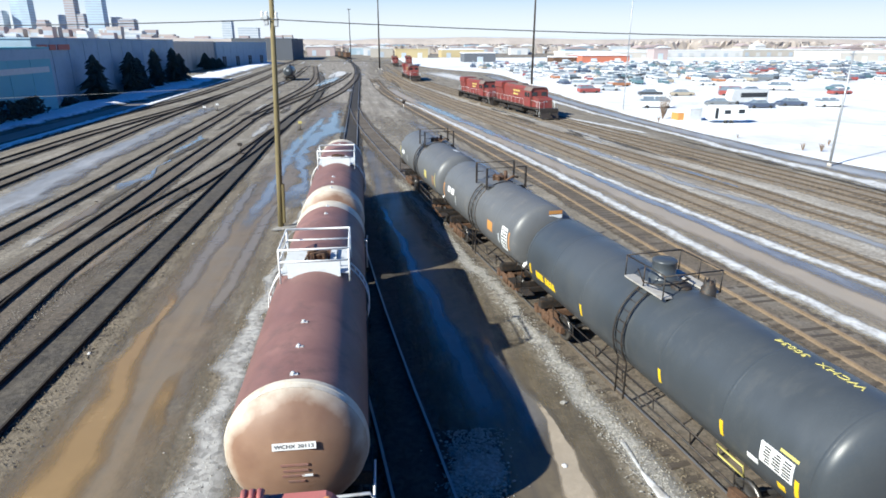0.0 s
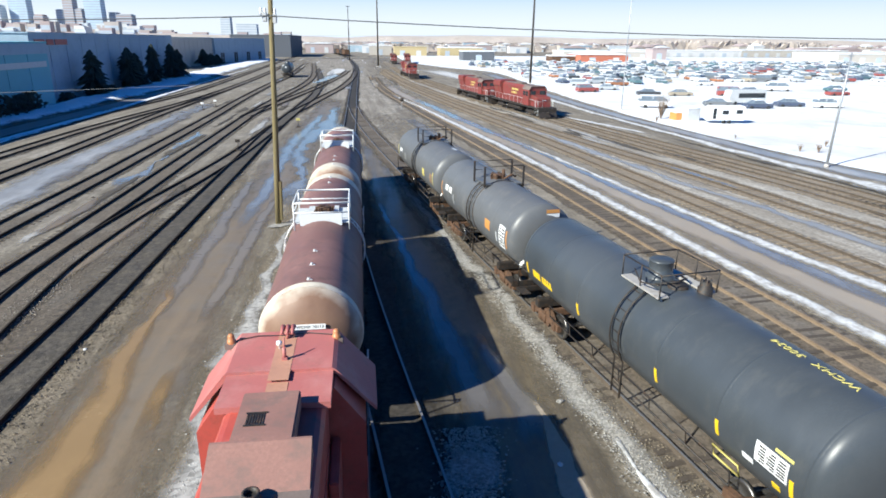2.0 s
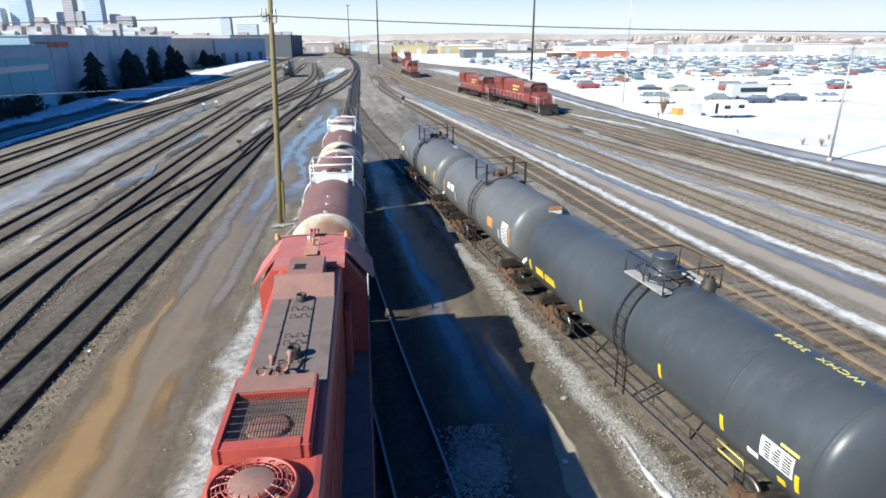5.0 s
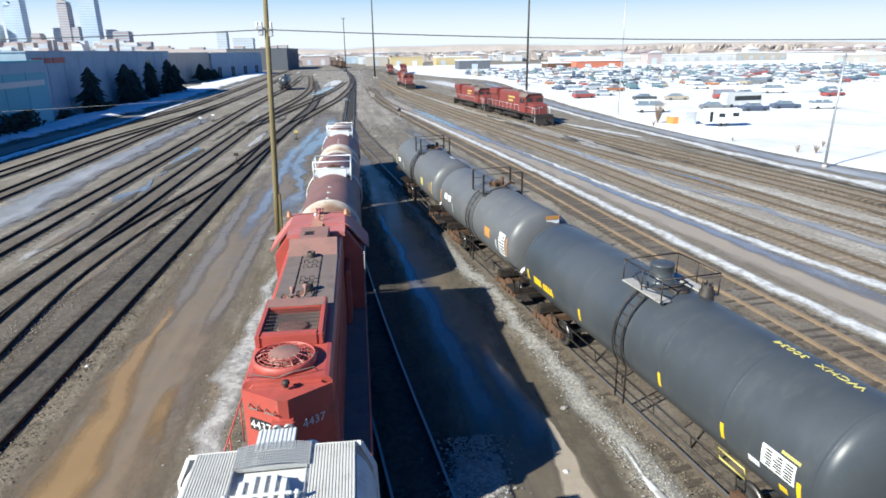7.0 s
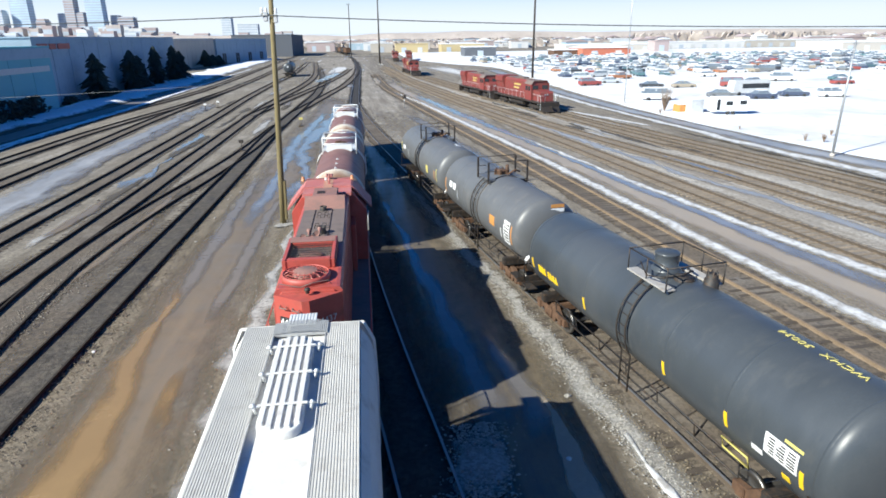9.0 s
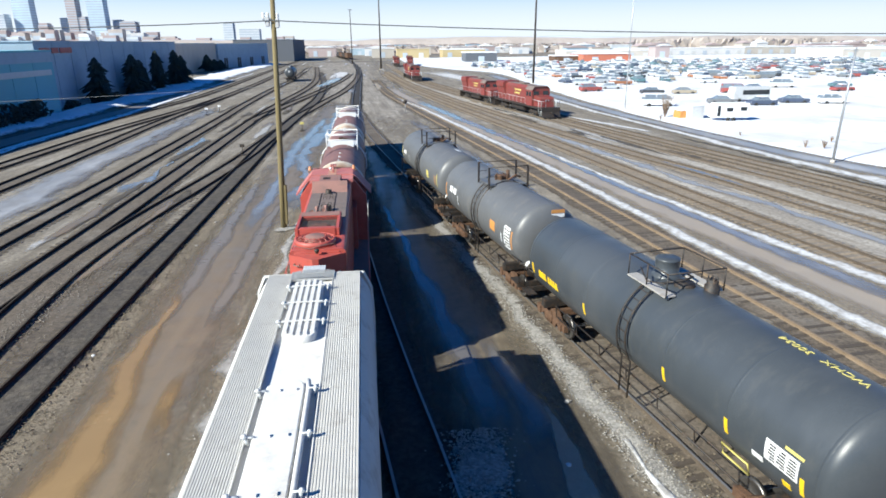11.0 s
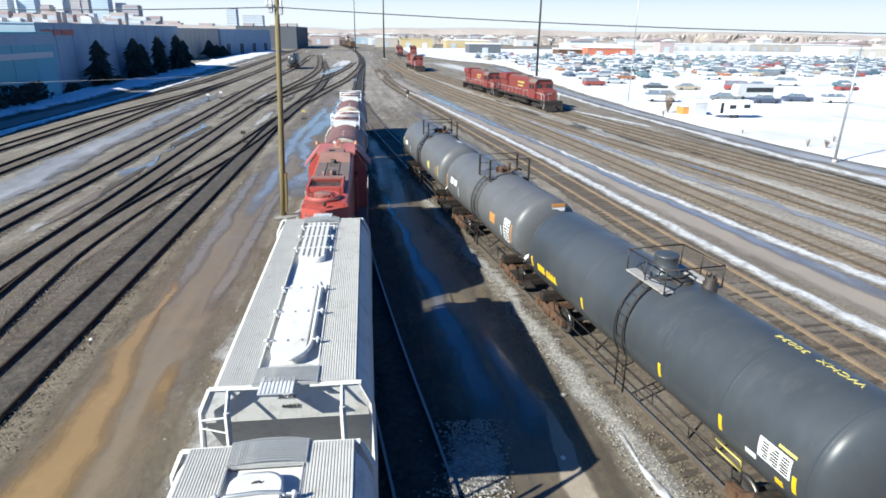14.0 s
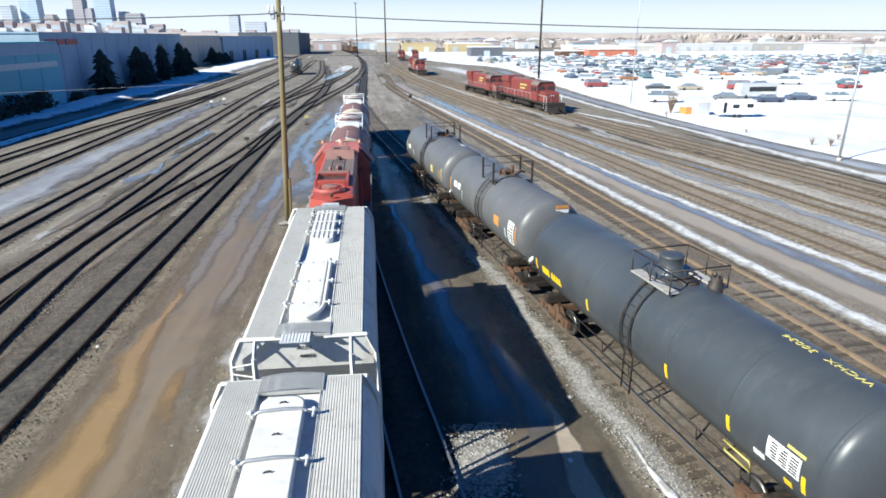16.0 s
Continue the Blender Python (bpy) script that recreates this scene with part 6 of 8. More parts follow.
    part("air_horn", bm, "redcab", cab)
    bm = bmesh.new()
    tube(bm, [(0.02, Y(5.75), 4.55), (0.02, Y(5.75), 4.80)], 0.035, 8)
    tube(bm, [(0.02, Y(5.75), 4.78), (0.02, Y(5.85), 4.95)], 0.014, 6)
    box(bm, -0.03, 0.07, Y(5.70), Y(5.80), 4.55, 4.60)
    part("antenna", bm, "redcab", cab)
    bm = bmesh.new()
    lathe(bm, [(0, 4.72), (0.05, 4.70), (0.06, 4.66), (0.04, 4.62), (0.015, 4.60), (0.015, 4.54)], "Z", 12, (-0.13, Y(6.2), 0))
    part("aerial_dome", bm, "whitesign", cab)
    bm = bmesh.new()
    tube(bm, [(-1.0, Y(6.6), 4.57), (-0.6, Y(6.75), 4.575), (-0.1, Y(6.72), 4.575), (0.4, Y(6.78), 4.575), (0.9, Y(6.65), 4.57)], 0.010, 5)
    part("roof_cable", bm, "iron", cab)
    bm = bmesh.new()
    prism(bm, [(-0.85, 1.5), (-0.85, 2.95), (-0.6, 3.2), (0.6, 3.2), (0.85, 2.95), (0.85, 1.5)], Y(6.75), Y(8.3))
    part("short_nose", bm, "red", car)
    # handrails along the walkways
    for s in (-1, 1):
        bm = bmesh.new()
        tube(bm, [(s * 1.48, Y(-6.4), 2.5), (s * 1.48, Y(4.8), 2.5)], 0.018, 6)
        for k in range(10):
            y = Y(-6.4 + 1.24 * k)
            tube(bm, [(s * 1.48, y, 1.5), (s * 1.48, y, 2.5)], 0.016, 6)
        tube(bm, [(s * 1.48, Y(-6.4), 2.5), (s * 0.4, Y(-6.45), 2.5), (s * 0.4, Y(-6.45), 1.5)], 0.018, 6)
        part("handrail", bm, "red", car)
        for k in range(9):
            bm = bmesh.new()
            y = Y(-4.9 + 1.05 * k)
            box(bm, s * (hw + 0.004) - 0.01, s * (hw + 0.004) + 0.01, y, y + 0.92, 1.65, 3.6, 0.008)
            part("hood_door", bm, "red", hood)
    bm = bmesh.new()
    box(bm, 1.0, 1.03, Y(3.95), Y(4.25), 2.9, 3.2, 0.01)
    box(bm, 0.86, 1.02, Y(3.6), Y(4.9), 1.5, 3.4, 0.03)
    part("side_locker", bm, "red", car)
    build_truck(car, Y(-3.9), "iron", 2.75, rolling=True)
    build_truck(car, Y(6.4), "iron", 2.75, rolling=True)
    return car


def hopper_car(style):
    """Roof from -4.95 to 4.95 on its own axis; style 0 has a ribbed and a smooth hatch, style 1 a strapped trough."""
    car = thing("hopper_car", "white covered hopper car with corrugated roof walkways" if style == 0 else "dull white covered hopper car with strapped roof hatch", "hopper car", "moving hopper cars")
    half = 4.95
    bm = bmesh.new()
    right = [(1.42, 1.35), (1.475, 2.2), (1.485, 3.1), (1.47, 3.7), (1.42, 4.0), (1.33, 4.22), (1.20, 4.40), (1.0, 4.44), (0.6, 4.445), (0.0, 4.45)]
    outline = right + [(-x, z) for x, z in reversed(right[:-1])]
    n = len(outline)
    # body with hopper ends that slope in under the end sheet
    rings = []
    for y, low in ((-half + 0.12, 3.72), (-half + 2.0, 0.0), (half - 2.0, 0.0), (half - 0.12, 3.72)):
        rings.append([bm.verts.new((x, y, max(z, low))) for x, z in outline])
    for A, Bq in zip(rings, rings[1:]):
        for k in range(n - 1):
            f = bm.faces.new((A[k], A[k + 1], Bq[k + 1], Bq[k]))
            # sunlight painted in: left slopes get the lighter colour, right slopes don't
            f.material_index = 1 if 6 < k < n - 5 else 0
        bm.faces.new((A[0], A[-1], Bq[-1], Bq[0]))
    for ring in (rings[0], rings[-1]):
        bm.faces.new(ring[2:n - 2])
    bmesh.ops.remove_doubles(bm, verts=bm.verts[:], dist=0.0005)
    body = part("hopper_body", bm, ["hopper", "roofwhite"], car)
    for y in (-2.4, 2.4):
        bm = bmesh.new()
        top = [(-1.3, y - 2.2), (1.3, y - 2.2), (1.3, y + 2.2), (-1.3, y + 2.2)]
        bot = [(-0.35, y - 0.4), (0.35, y - 0.4), (0.35, y + 0.4), (-0.35, y + 0.4)]
        A = [bm.verts.new((x, yy, 1.4)) for x, yy in top]
        Bq = [bm.verts.new((x, yy, 0.42)) for x, yy in bot]
        for k in range(4):
            bm.faces.new((A[k], A[(k + 1) % 4], Bq[(k + 1) % 4], Bq[k]))
        bm.faces.new(Bq)
        part("discharge_bay", bm, "hopper", car)
    bm = bmesh.new()
    for s in (-1, 1):
        box(bm, s * 1.40 - 0.06, s * 1.40 + 0.06, -half - 0.3, half + 0.3, 1.08, 1.36, 0.02)
    box(bm, -0.32, 0.32, -half - 0.85, half + 0.85, 0.85, 1.2, 0.02)
    part("sill", bm, "hopper", car)
    # walkways: ribbed plates
    for x0, x1 in ((-1.15, -0.55), (0.52, 1.18)):
        bm = bmesh.new()
        cnt = 15
        w = (x1 - x0) / cnt
        prof = []
        for k in range(cnt):
            a = x0 + k * w
            prof += [(a, 4.519), (a + 0.30 * w, 4.519), (a + 0.40 * w, 4.528), (a + 0.90 * w, 4.528)]
        prof += [(x1, 4.519), (x1, 4.50), (x0, 4.50)]
        prism(bm, prof, -half, half)
        part("roof_walkway", bm, "walkplate", car, "corrugated grey-white walkway")
        for k in range(9):
            bm = bmesh.new()
            y = -half + 0.5 + k * 1.11
            box(bm, x0 + 0.02, x1 - 0.02, y - 0.03, y + 0.03, 4.38, 4.50)
            part("walkway_bracket", bm, "hopper", car)
    # edge angle and centre roof sheet
    bm = bmesh.new()
    for x in (-0.53, 0.50):
        tube(bm, [(x, -half + 0.3, 4.53), (x, half - 0.3, 4.53)], 0.016, 6)
    part("walkway_edge", bm, "hopper", car)
    for y0, y1 in ((half - 0.48, half + 0.06), (-half - 0.06, -half + 0.48)):
        bm = bmesh.new()
        m = 30
        for k in range(m):
            a, b = -0.56 + 1.1 * k / m, -0.56 + 1.1 * (k + 0.62) / m
            for j in range(9):
                ya = y0 + (y1 - y0) * j / 9
                h = 4.55 + 0.06 * (1 - ((a + b) / 1.1) ** 2)
                box(bm, a, b, ya, ya + (y1 - y0) / 9 * 0.7, h, h + 0.008)
        box(bm, -0.56, 0.54, y0, y1, 4.50, 4.55)
        part("grating", bm, "grating", car, "grey steel grating")
    for s, x0 in ((-1, -0.42), (1, -0.30))[:1 if style else 2]:
        bm = bmesh.new()
        cnt = 9
        w = 0.58 / cnt
        prof = []
        for k in range(cnt):
            a = x0 + k * w
            prof += [(a, 4.575), (a + 0.3 * w, 4.575), (a + 0.45 * w, 4.585), (a + 0.85 * w, 4.585)]
        prof += [(x0 + 0.58, 4.575), (x0 + 0.58, 4.555), (x0, 4.555)]
        prism(bm, prof, s * (half - 0.10), s * (half + 0.42))
        part("crossover_step", bm, "pale", car, "corrugated end step")
    # end frames
    for s in (-1, 1):
        y = s * (half + 0.02)
        bm = bmesh.new()
        for x in (-1, 1):
            pts = [(x * 1.25, y, 4.47), (x * 1.44, y, 4.05), (x * 1.47, y + s * 0.10, 3.0), (x * 1.44, y + s * 0.22, 1.2)]
            for a, b in zip(pts, pts[1:]):
                tube(bm, [a, b], 0.055, 4)
            tube(bm, [(x * 0.95, y + s * 0.30, 4.2), (x * 1.0, y + s * 0.26, 1.2)], 0.055, 4)
            tube(bm, [(x * 0.95, y, 4.47), (x * 0.95, y + s * 0.3, 4.2)], 0.04, 4)
        tube(bm, [(-1.27, y, 4.47), (-0.45, y + s * 0.02, 4.47)], 0.05, 4)
        tube(bm, [(1.27, y, 4.47), (0.4, y + s * 0.02, 4.47)], 0.05, 4)
        tube(bm, [(-1.46, y + s * 0.05, 3.9), (-0.95, y + s * 0.3, 4.1)], 0.02, 5)
        part("end_frame", bm, "hopper", car)
        bm = bmesh.new()
        for k in range(7):
            z = 1.5 + 0.38 * k
            tube(bm, [(-1.44, y + s * (0.22 - 0.02 * k), z), (-0.98, y + s * 0.28, z)], 0.018, 5)
        tube(bm, [(-1.44, y + s * 0.24, 1.4), (-1.44, y + s * 0.06, 3.85)], 0.018, 5)
        tube(bm, [(-0.98, y + s * 0.28, 1.4), (-0.98, y + s * 0.28, 3.85)], 0.018, 5)
        part("end_ladder", bm, "hopper", car)
        bm = bmesh.new()
        box(bm, -1.38, 1.38, min(s * (half - 0.6), s * (half + 0.3)), max(s * (half - 0.6), s * (half + 0.3)), 1.16, 1.22, 0.01)
        box(bm, -0.5, 0.3, min(s * (half - 0.2), s * (half + 0.3)), max(s * (half - 0.2), s * (half + 0.3)), 1.22, 1.75, 0.05)
        part("end_deck", bm, "iron", car)
        for x in (-1, 1):
            bm = bmesh.new()
            A = [bm.verts.new((x * xx, y + dy, zz)) for dy in (-0.015, 0.015) for xx, zz in ((1.30, 4.45), (0.72, 4.45), (0.80, 4.36), (1.36, 3.98), (1.46, 4.0))]
            bm.faces.new(A[:5])
            bm.faces.new(list(reversed(A[5:])))
            for k in range(5):
                bm.faces.new((A[k], A[5 + k], A[5 + (k + 1) % 5], A[(k + 1) % 5]))
            part("corner_gusset", bm, "hopper", car)
        bm = bmesh.new()
        for x in (-1, 1):
            tube(bm, [(x * 1.2, s * (half - 0.1), 3.2), (x * 0.75, s * (half + 0.25), 1.3)], 0.05, 4)
        part("end_brace", bm, "hopper", car)
        build_coupler(car, s * (half + 0.88), s, "iron")
        build_truck(car, s * (half - 0.75), "iron", rolling=True)
    if style == 0:
        m = Matrix.Translation((-0.02, -half + 0.105, 4.17)) @ Matrix.Rotation(radians(90), 4, "X")
        lettering("car_mark", "ACFX", 0.11, m, "ink", car, 0.003, "", 1.15)
        m = Matrix.Translation((0.03, -half + 0.105, 3.98)) @ Matrix.Rotation(radians(90), 4, "X")
        lettering("car_number", "44803", 0.115, m, "ink", car, 0.004, "dark stencilled car number", 1.15)
    # hatches on the crown
    def rounded(bm, x0, x1, y0, y1, z0, z1, r):
        pts = []
        for cx, cy, a0 in ((x1 - r, y1 - r, 0), (x0 + r, y1 - r, 90), (x0 + r, y0 + r, 180), (x1 - r, y0 + r, 270)):
            for k in range(6):
                a = radians(a0 + 90 * k / 5)
                pts.append((cx + r * math.cos(a), cy + r * math.sin(a)))
        lo = [bm.verts.new((x, y, z0)) for x, y in pts]
        mi = [bm.verts.new((x, y, z1 - 0.02)) for x, y in pts]
        cxm, cym = (x0 + x1) / 2, (y0 + y1) / 2
        hi = [bm.verts.new((cxm + (x - cxm) * 0.94, cym + (y - cym) * 0.985, z1)) for x, y in pts]
        for A, Bq in ((lo, mi), (mi, hi)):
            for k in range(len(pts)):
                f = bm.faces.new((A[k], A[(k + 1) % len(pts)], Bq[(k + 1) % len(pts)], Bq[k]))
                f.smooth = True
        bm.faces.new(hi)
    def clamp(hatch, x, y, s):
        bm = bmesh.new()
        tube(bm, [(x, y, 4.50), (x + s * 0.02, y, 4.64)], 0.025, 6)
        lathe(bm, [(0, 0.04), (0.032, 0.03), (0.036, -0.03), (0, -0.04)], "Z", 8, (x + s * 0.03, y, 4.65))
        tube(bm, [(x - s * 0.12, y, 4.63), (x + s * 0.09, y + 0.03, 4.63)], 0.02, 6)
        part("hatch_clamp", bm, "pale", hatch)
    if style == 0:
        bm = bmesh.new()
        rounded(bm, -0.40, 0.30, 1.05, 4.25, 4.42, 4.60, 0.28)
        h = part("roof_hatch", bm, "roofwhite", car, "white ribbed roof hatch")
        for k in range(5):
            bm = bmesh.new()
            x = -0.33 + 0.14 * k
            box(bm, x - 0.048, x + 0.048, 1.12 + (0.12 if k in (0, 4) else 0.02), 4.2 - (0.12 if k in (0, 4) else 0.02), 4.58, 4.645, 0.012)
            part("hatch_rib", bm, "roofwhite", h)
        for y in (1.75, 2.75, 3.75):
            bm = bmesh.new()
            box(bm, -0.44, 0.36, y - 0.03, y + 0.03, 4.645, 4.665, 0.006)
            part("hatch_bar", bm, "roofwhite", h)
            clamp(h, 0.40, y, 1)
            clamp(h, -0.48, y, -1)
        bm = bmesh.new()
        rounded(bm, -0.40, 0.26, -4.2, -0.6, 4.42, 4.62, 0.30)
        h = part("roof_hatch", bm, "roofwhite", car, "smooth white roof hatch with edge pipe")
        bm = bmesh.new()
        pts = [(0.30, -0.65, 4.58), (0.33, -1.0, 4.60), (0.33, -3.6, 4.60)]
        pts += [(0.33 - 0.40 * (1 - math.cos(radians(a))), -3.6 - 0.68 * math.sin(radians(a)), 4.60) for a in range(15, 100, 15)]
        tube(bm, pts, 0.045, 8)
        part("edge_pipe", bm, "roofwhite", h)
        for y in (-1.0, -2.3, -3.6):
            clamp(h, 0.42, y, 1)
            clamp(h, -0.48, y, -1)
            for x in (-0.15, 0.12):
                bm = bmesh.new()
                box(bm, x - 0.02, x + 0.02, y - 0.03, y + 0.03, 4.615, 4.65)
                part("hatch_stud", bm, "roofwhite", h)
    else:
        bm = bmesh.new()
        rounded(bm, -0.42, 0.28, -4.3, 4.25, 4.42, 4.63, 0.24)
        h = part("roof_hatch", bm, "roofwhite", car, "long white trough hatch")
        for k in range(7):
            y = 3.75 - 1.2 * k
            bm = bmesh.new()
            tube(bm, [(-0.50, y - 0.02, 4.60), (-0.40, y, 4.655), (0.0, y + 0.03, 4.665), (0.26, y + 0.02, 4.655), (0.40, y, 4.60)], 0.028, 6)
            part("hatch_strap", bm, "galv", h, "grey steel strap")
            clamp(h, 0.42, y, 1)
            clamp(h, -0.50, y, -1)
        for k in range(9):
            bm = bmesh.new()
            y = 4.0 - 0.85 * k
            tube(bm, [(-0.12, y, 4.63), (-0.09, y - 0.01, 4.66), (-0.02, y, 4.66), (0.0, y, 4.63)], 0.012, 5)
            part("hatch_handle", bm, "iron", h)
    return car


def build_train():
    for y0, car in ((17.45, red_tank_car(7.03, True)), (33.8, red_tank_car(7.3, False)), (1.5, locomotive()), (-12.4, hopper_car(0)), (-24.0, hopper_car(1))):
        TRAIN.append((car, y0, -0.085 if y0 == 1.5 else 0.0))


def motions():
    times = [k * 0.5 for k in range(33)]
    for car, y0, dx in TRAIN:
        walk(car, [(t, pose(dx + main_x(y0 + travel(t)), y0 + travel(t), 0.0, 0, 0, YAW_MAIN)) for t in times])
    fine = [k * 0.2 for k in range(81)]
    for w, yy in ROLLING:
        walk(w, [(t, pose(0, yy, 0.515, -math.degrees(travel(t) / 0.455), 0, 0)) for t in fine])


# ---- poles, wires, buildings, distance ----
def build_poles():
    pole = thing("utility_pole", "weathered wooden utility pole with insulators and strap guard", "utility pole", at=pose(-5.4, 35.8, GZ, 0, 2.2, 0))
    bm = bmesh.new()
    tube(bm, [(0, 0, -0.2), (0, 0, 3), (0.02, 0, 7), (0, 0, 13.2)], [0.175, 0.165, 0.15, 0.12], 14)
    part("pole_shaft", bm, "wood", pole)
    bm = bmesh.new()
    box(bm, 0.10, 0.26, -0.14, 0.14, 0.3, 2.6, 0.02)
    part("cable_guard", bm, "wood", pole)
    bm = bmesh.new()
    box(bm, -0.55, 0.30, -0.05, 0.05, 11.42, 11.54, 0.01)
    part("crossarm", bm, "galv", pole)
    for x in (-0.50, -0.28, 0.22):
        bm = bmesh.new()
        lathe(bm, [(0, 0.30), (0.06, 0.29), (0.08, 0.22), (0.05, 0.18), (0.09, 0.13), (0.05, 0.09), (0.09, 0.03), (0.04, 0.0), (0.03, -0.05)], "Z", 12, (x, -0.02, 11.55))
        part("insulator", bm, "whitesign", pole)
    bm = bmesh.new()
    box(bm, -0.42, -0.18, -0.2, 0.05, 11.15, 11.65, 0.03)
    part("transformer_box", bm, "pale", pole)
    bm = bmesh.new()
    box(bm, 0.12, 0.32, -0.2, 0.05, 11.1, 11.55, 0.03)
    part("transformer_box", bm, "pale", pole)
    def wire(a, b, sag, r=0.018, label="overhead cable crossing the yard"):
        bm = bmesh.new()
        A, Bq = Vector(a), Vector(b)
        tube(bm, [A.lerp(Bq, k / 40) - Vector((0, 0, sag * 4 * (k / 40) * (1 - k / 40))) for k in range(41)], r, 5)
        tagged(part("overhead_cable", bm, "wire"), label, "cable")
    wire((-60, 33.0, 12.6), (-4.95, 35.6, 11.35), 0.9, 0.028)
    wire((-4.95, 35.6, 11.35), (45, 31.5, 10.6), 0.45, 0.028)
    wire((-48.9, 45, 6.2), (-5.15, 35.75, 8.0), 0.2, 0.010, "thin cable from the warehouse to the pole")
    for x, y, h, r, lab, lean in ((39.9, 49.8, 9.6, 0.09, "slim grey steel mast standing in snow", 1.2), (4.6, 263, 30, 0.28, "tall grey steel light mast", 0), (41.0, 159, 30, 0.24, "tall dark light mast behind the engines", 0.2), (39.9, 96.5, 8.5, 0.06, "thin steel pole in snow", 0), (-8.5, 330, 26, 0.22, "distant tall steel light mast", 0), (62, 150, 24, 0.12, "faint light mast over the car yard", 0)):
        mast = thing("light_mast", lab, "mast", "masts", at=pose(x, y, GZ, 0, lean, 0))
        bm = bmesh.new()
        tube(bm, [(0, 0, -0.2), (0, 0, h * 0.5), (0, 0, h)], [r * 1.25, r, r * 0.7], 10)
        part("shaft", bm, "galv" if r < 0.2 else "iron", mast)
        bm = bmesh.new()
        lathe(bm, [(0, 0.25), (r * 2.2, 0.25), (r * 2.4, 0.0), (0, 0.0)], "Z", 12)
        part("footing", bm, "beigewall", mast)
        bm = bmesh.new()
        if h > 20:
            box(bm, -1.0, 1.0, -0.1, 0.1, h - 0.15, h, 0.02)
            for k in (-0.8, -0.3, 0.3, 0.8):
                box(bm, k - 0.18, k + 0.18, -0.35, 0.1, h - 0.45, h - 0.15, 0.04)
        else:
            box(bm, -0.25, 0.25, -0.05, 0.05, h - 0.3, h - 0.22, 0.01)
        part("lamp_bar", bm, "galv", mast)
    post = thing("marker_post", "small dark trackside marker on a thin post", "marker", at=pose(5.2, 98, GZ))
    bm = bmesh.new()
    tube(bm, [(0, 0, 0), (0, 0, 1.5)], 0.04, 8)
    part("post", bm, "galv", post)
    bm = bmesh.new()
    lathe(bm, [(0, -0.05), (0.28, -0.05), (0.3, 0), (0.28, 0.05), (0, 0.05)], "Y", 16, (0, 0, 1.6))
    part("target_disc", bm, "iron", post)


def warehouse(name, label, x0, x1, y0, y1, h, wall, bays=0, trim="pale", strip_mat=None):
    b = thing(name, label, "warehouse", "", "")
    bm = bmesh.new()
    box(bm, x0, x1, y0, y1, GZ - 0.3, h)
    w = part("wall", bm, wall, b)
    bm = bmesh.new()
    box(bm, x0 - 0.15, x1 + 0.15, y0 - 0.15, y1 + 0.15, h, h + 0.25, 0.03)
    part("roof", bm, trim, b)
    n = int((y1 - y0) / 6)
    for k in range(1, n):
        y = y0 + (y1 - y0) * k / n
        bm = bmesh.new()
        box(bm, x1, x1 + 0.08, y - 0.12, y + 0.12, 0, h)
        part("pilaster", bm, wall, w)
    for k in range(bays):
        y = y0 + (y1 - y0) * (k + 0.5) / bays
        bm = bmesh.new()
        box(bm, x1 - 0.05, x1 + 0.06, y - 1.6, y + 1.6, GZ, 4.2)
        part("dock_door", bm, "ink", b)
    if strip_mat:
        bm = bmesh.new()
        box(bm, x1, x1 + 0.10, y0, y1, h - 1.5, h - 0.02)
        part("parapet", bm, "bluewall", b)
        bm = bmesh.new()
        box(bm, x1, x1 + 0.12, y0 + 1, y1 - 1, h - 3.4, h - 2.6)
        part("fascia_stripe", bm, strip_mat, b)
    return b


def spruce(x, y, h, rad, seed):
    rnd = random.Random(seed)
    t = thing("spruce_tree", "dark green spruce beside the warehouse", "tree", "spruces", at=pose(x, y, GZ, 0, 0, rnd.uniform(0, 360)))
    bm = bmesh.new()
    tube(bm, [(0, 0, -0.2), (0, 0, h * 0.5), (0, 0, h)], [0.22, 0.14, 0.02], 8)
    part("trunk", bm, "bark", t)
    bm = bmesh.new()
    n = 760
    for k in range(n):
        u = (k / n) ** 0.85
        z = 0.5 + u * (h - 0.6)
        a = rnd.uniform(0, math.tau)
        lump = noise.noise((2.2 * math.cos(a) + seed * 7, 2.2 * math.sin(a), z * 0.7))
        if lump < -0.32:
            continue
        r = rad * min(1, 0.35 + 3 * u) * (1 - u) ** 0.55 * rnd.uniform(0.35, 1.12) * (0.95 + 0.95 * lump) + 0.12
        d = Vector((math.cos(a), math.sin(a), 0))
        s = Vector((-d.y, d.x, 0))
        w = 0.16 + 0.22 * (1 - u)
        root = Vector((0, 0, z)) + d * 0.05
        mid = Vector((0, 0, z - 0.10 * r)) + d * r * 0.55
        tip = Vector((0, 0, z - 0.32 * r)) + d * r
        v = [bm.verts.new(q) for q in (root, mid + s * w, tip, mid - s * w, mid + Vector((0, 0, 0.22)), mid - Vector((0, 0, 0.25)))]
        for f in ((0, 1, 4), (1, 2, 4), (2, 3, 4), (3, 0, 4), (0, 5, 1), (1, 5, 2), (2, 5, 3), (3, 5, 0)):
            bm.faces.new([v[i] for i in f])
    part("crown", bm, "needles", t)


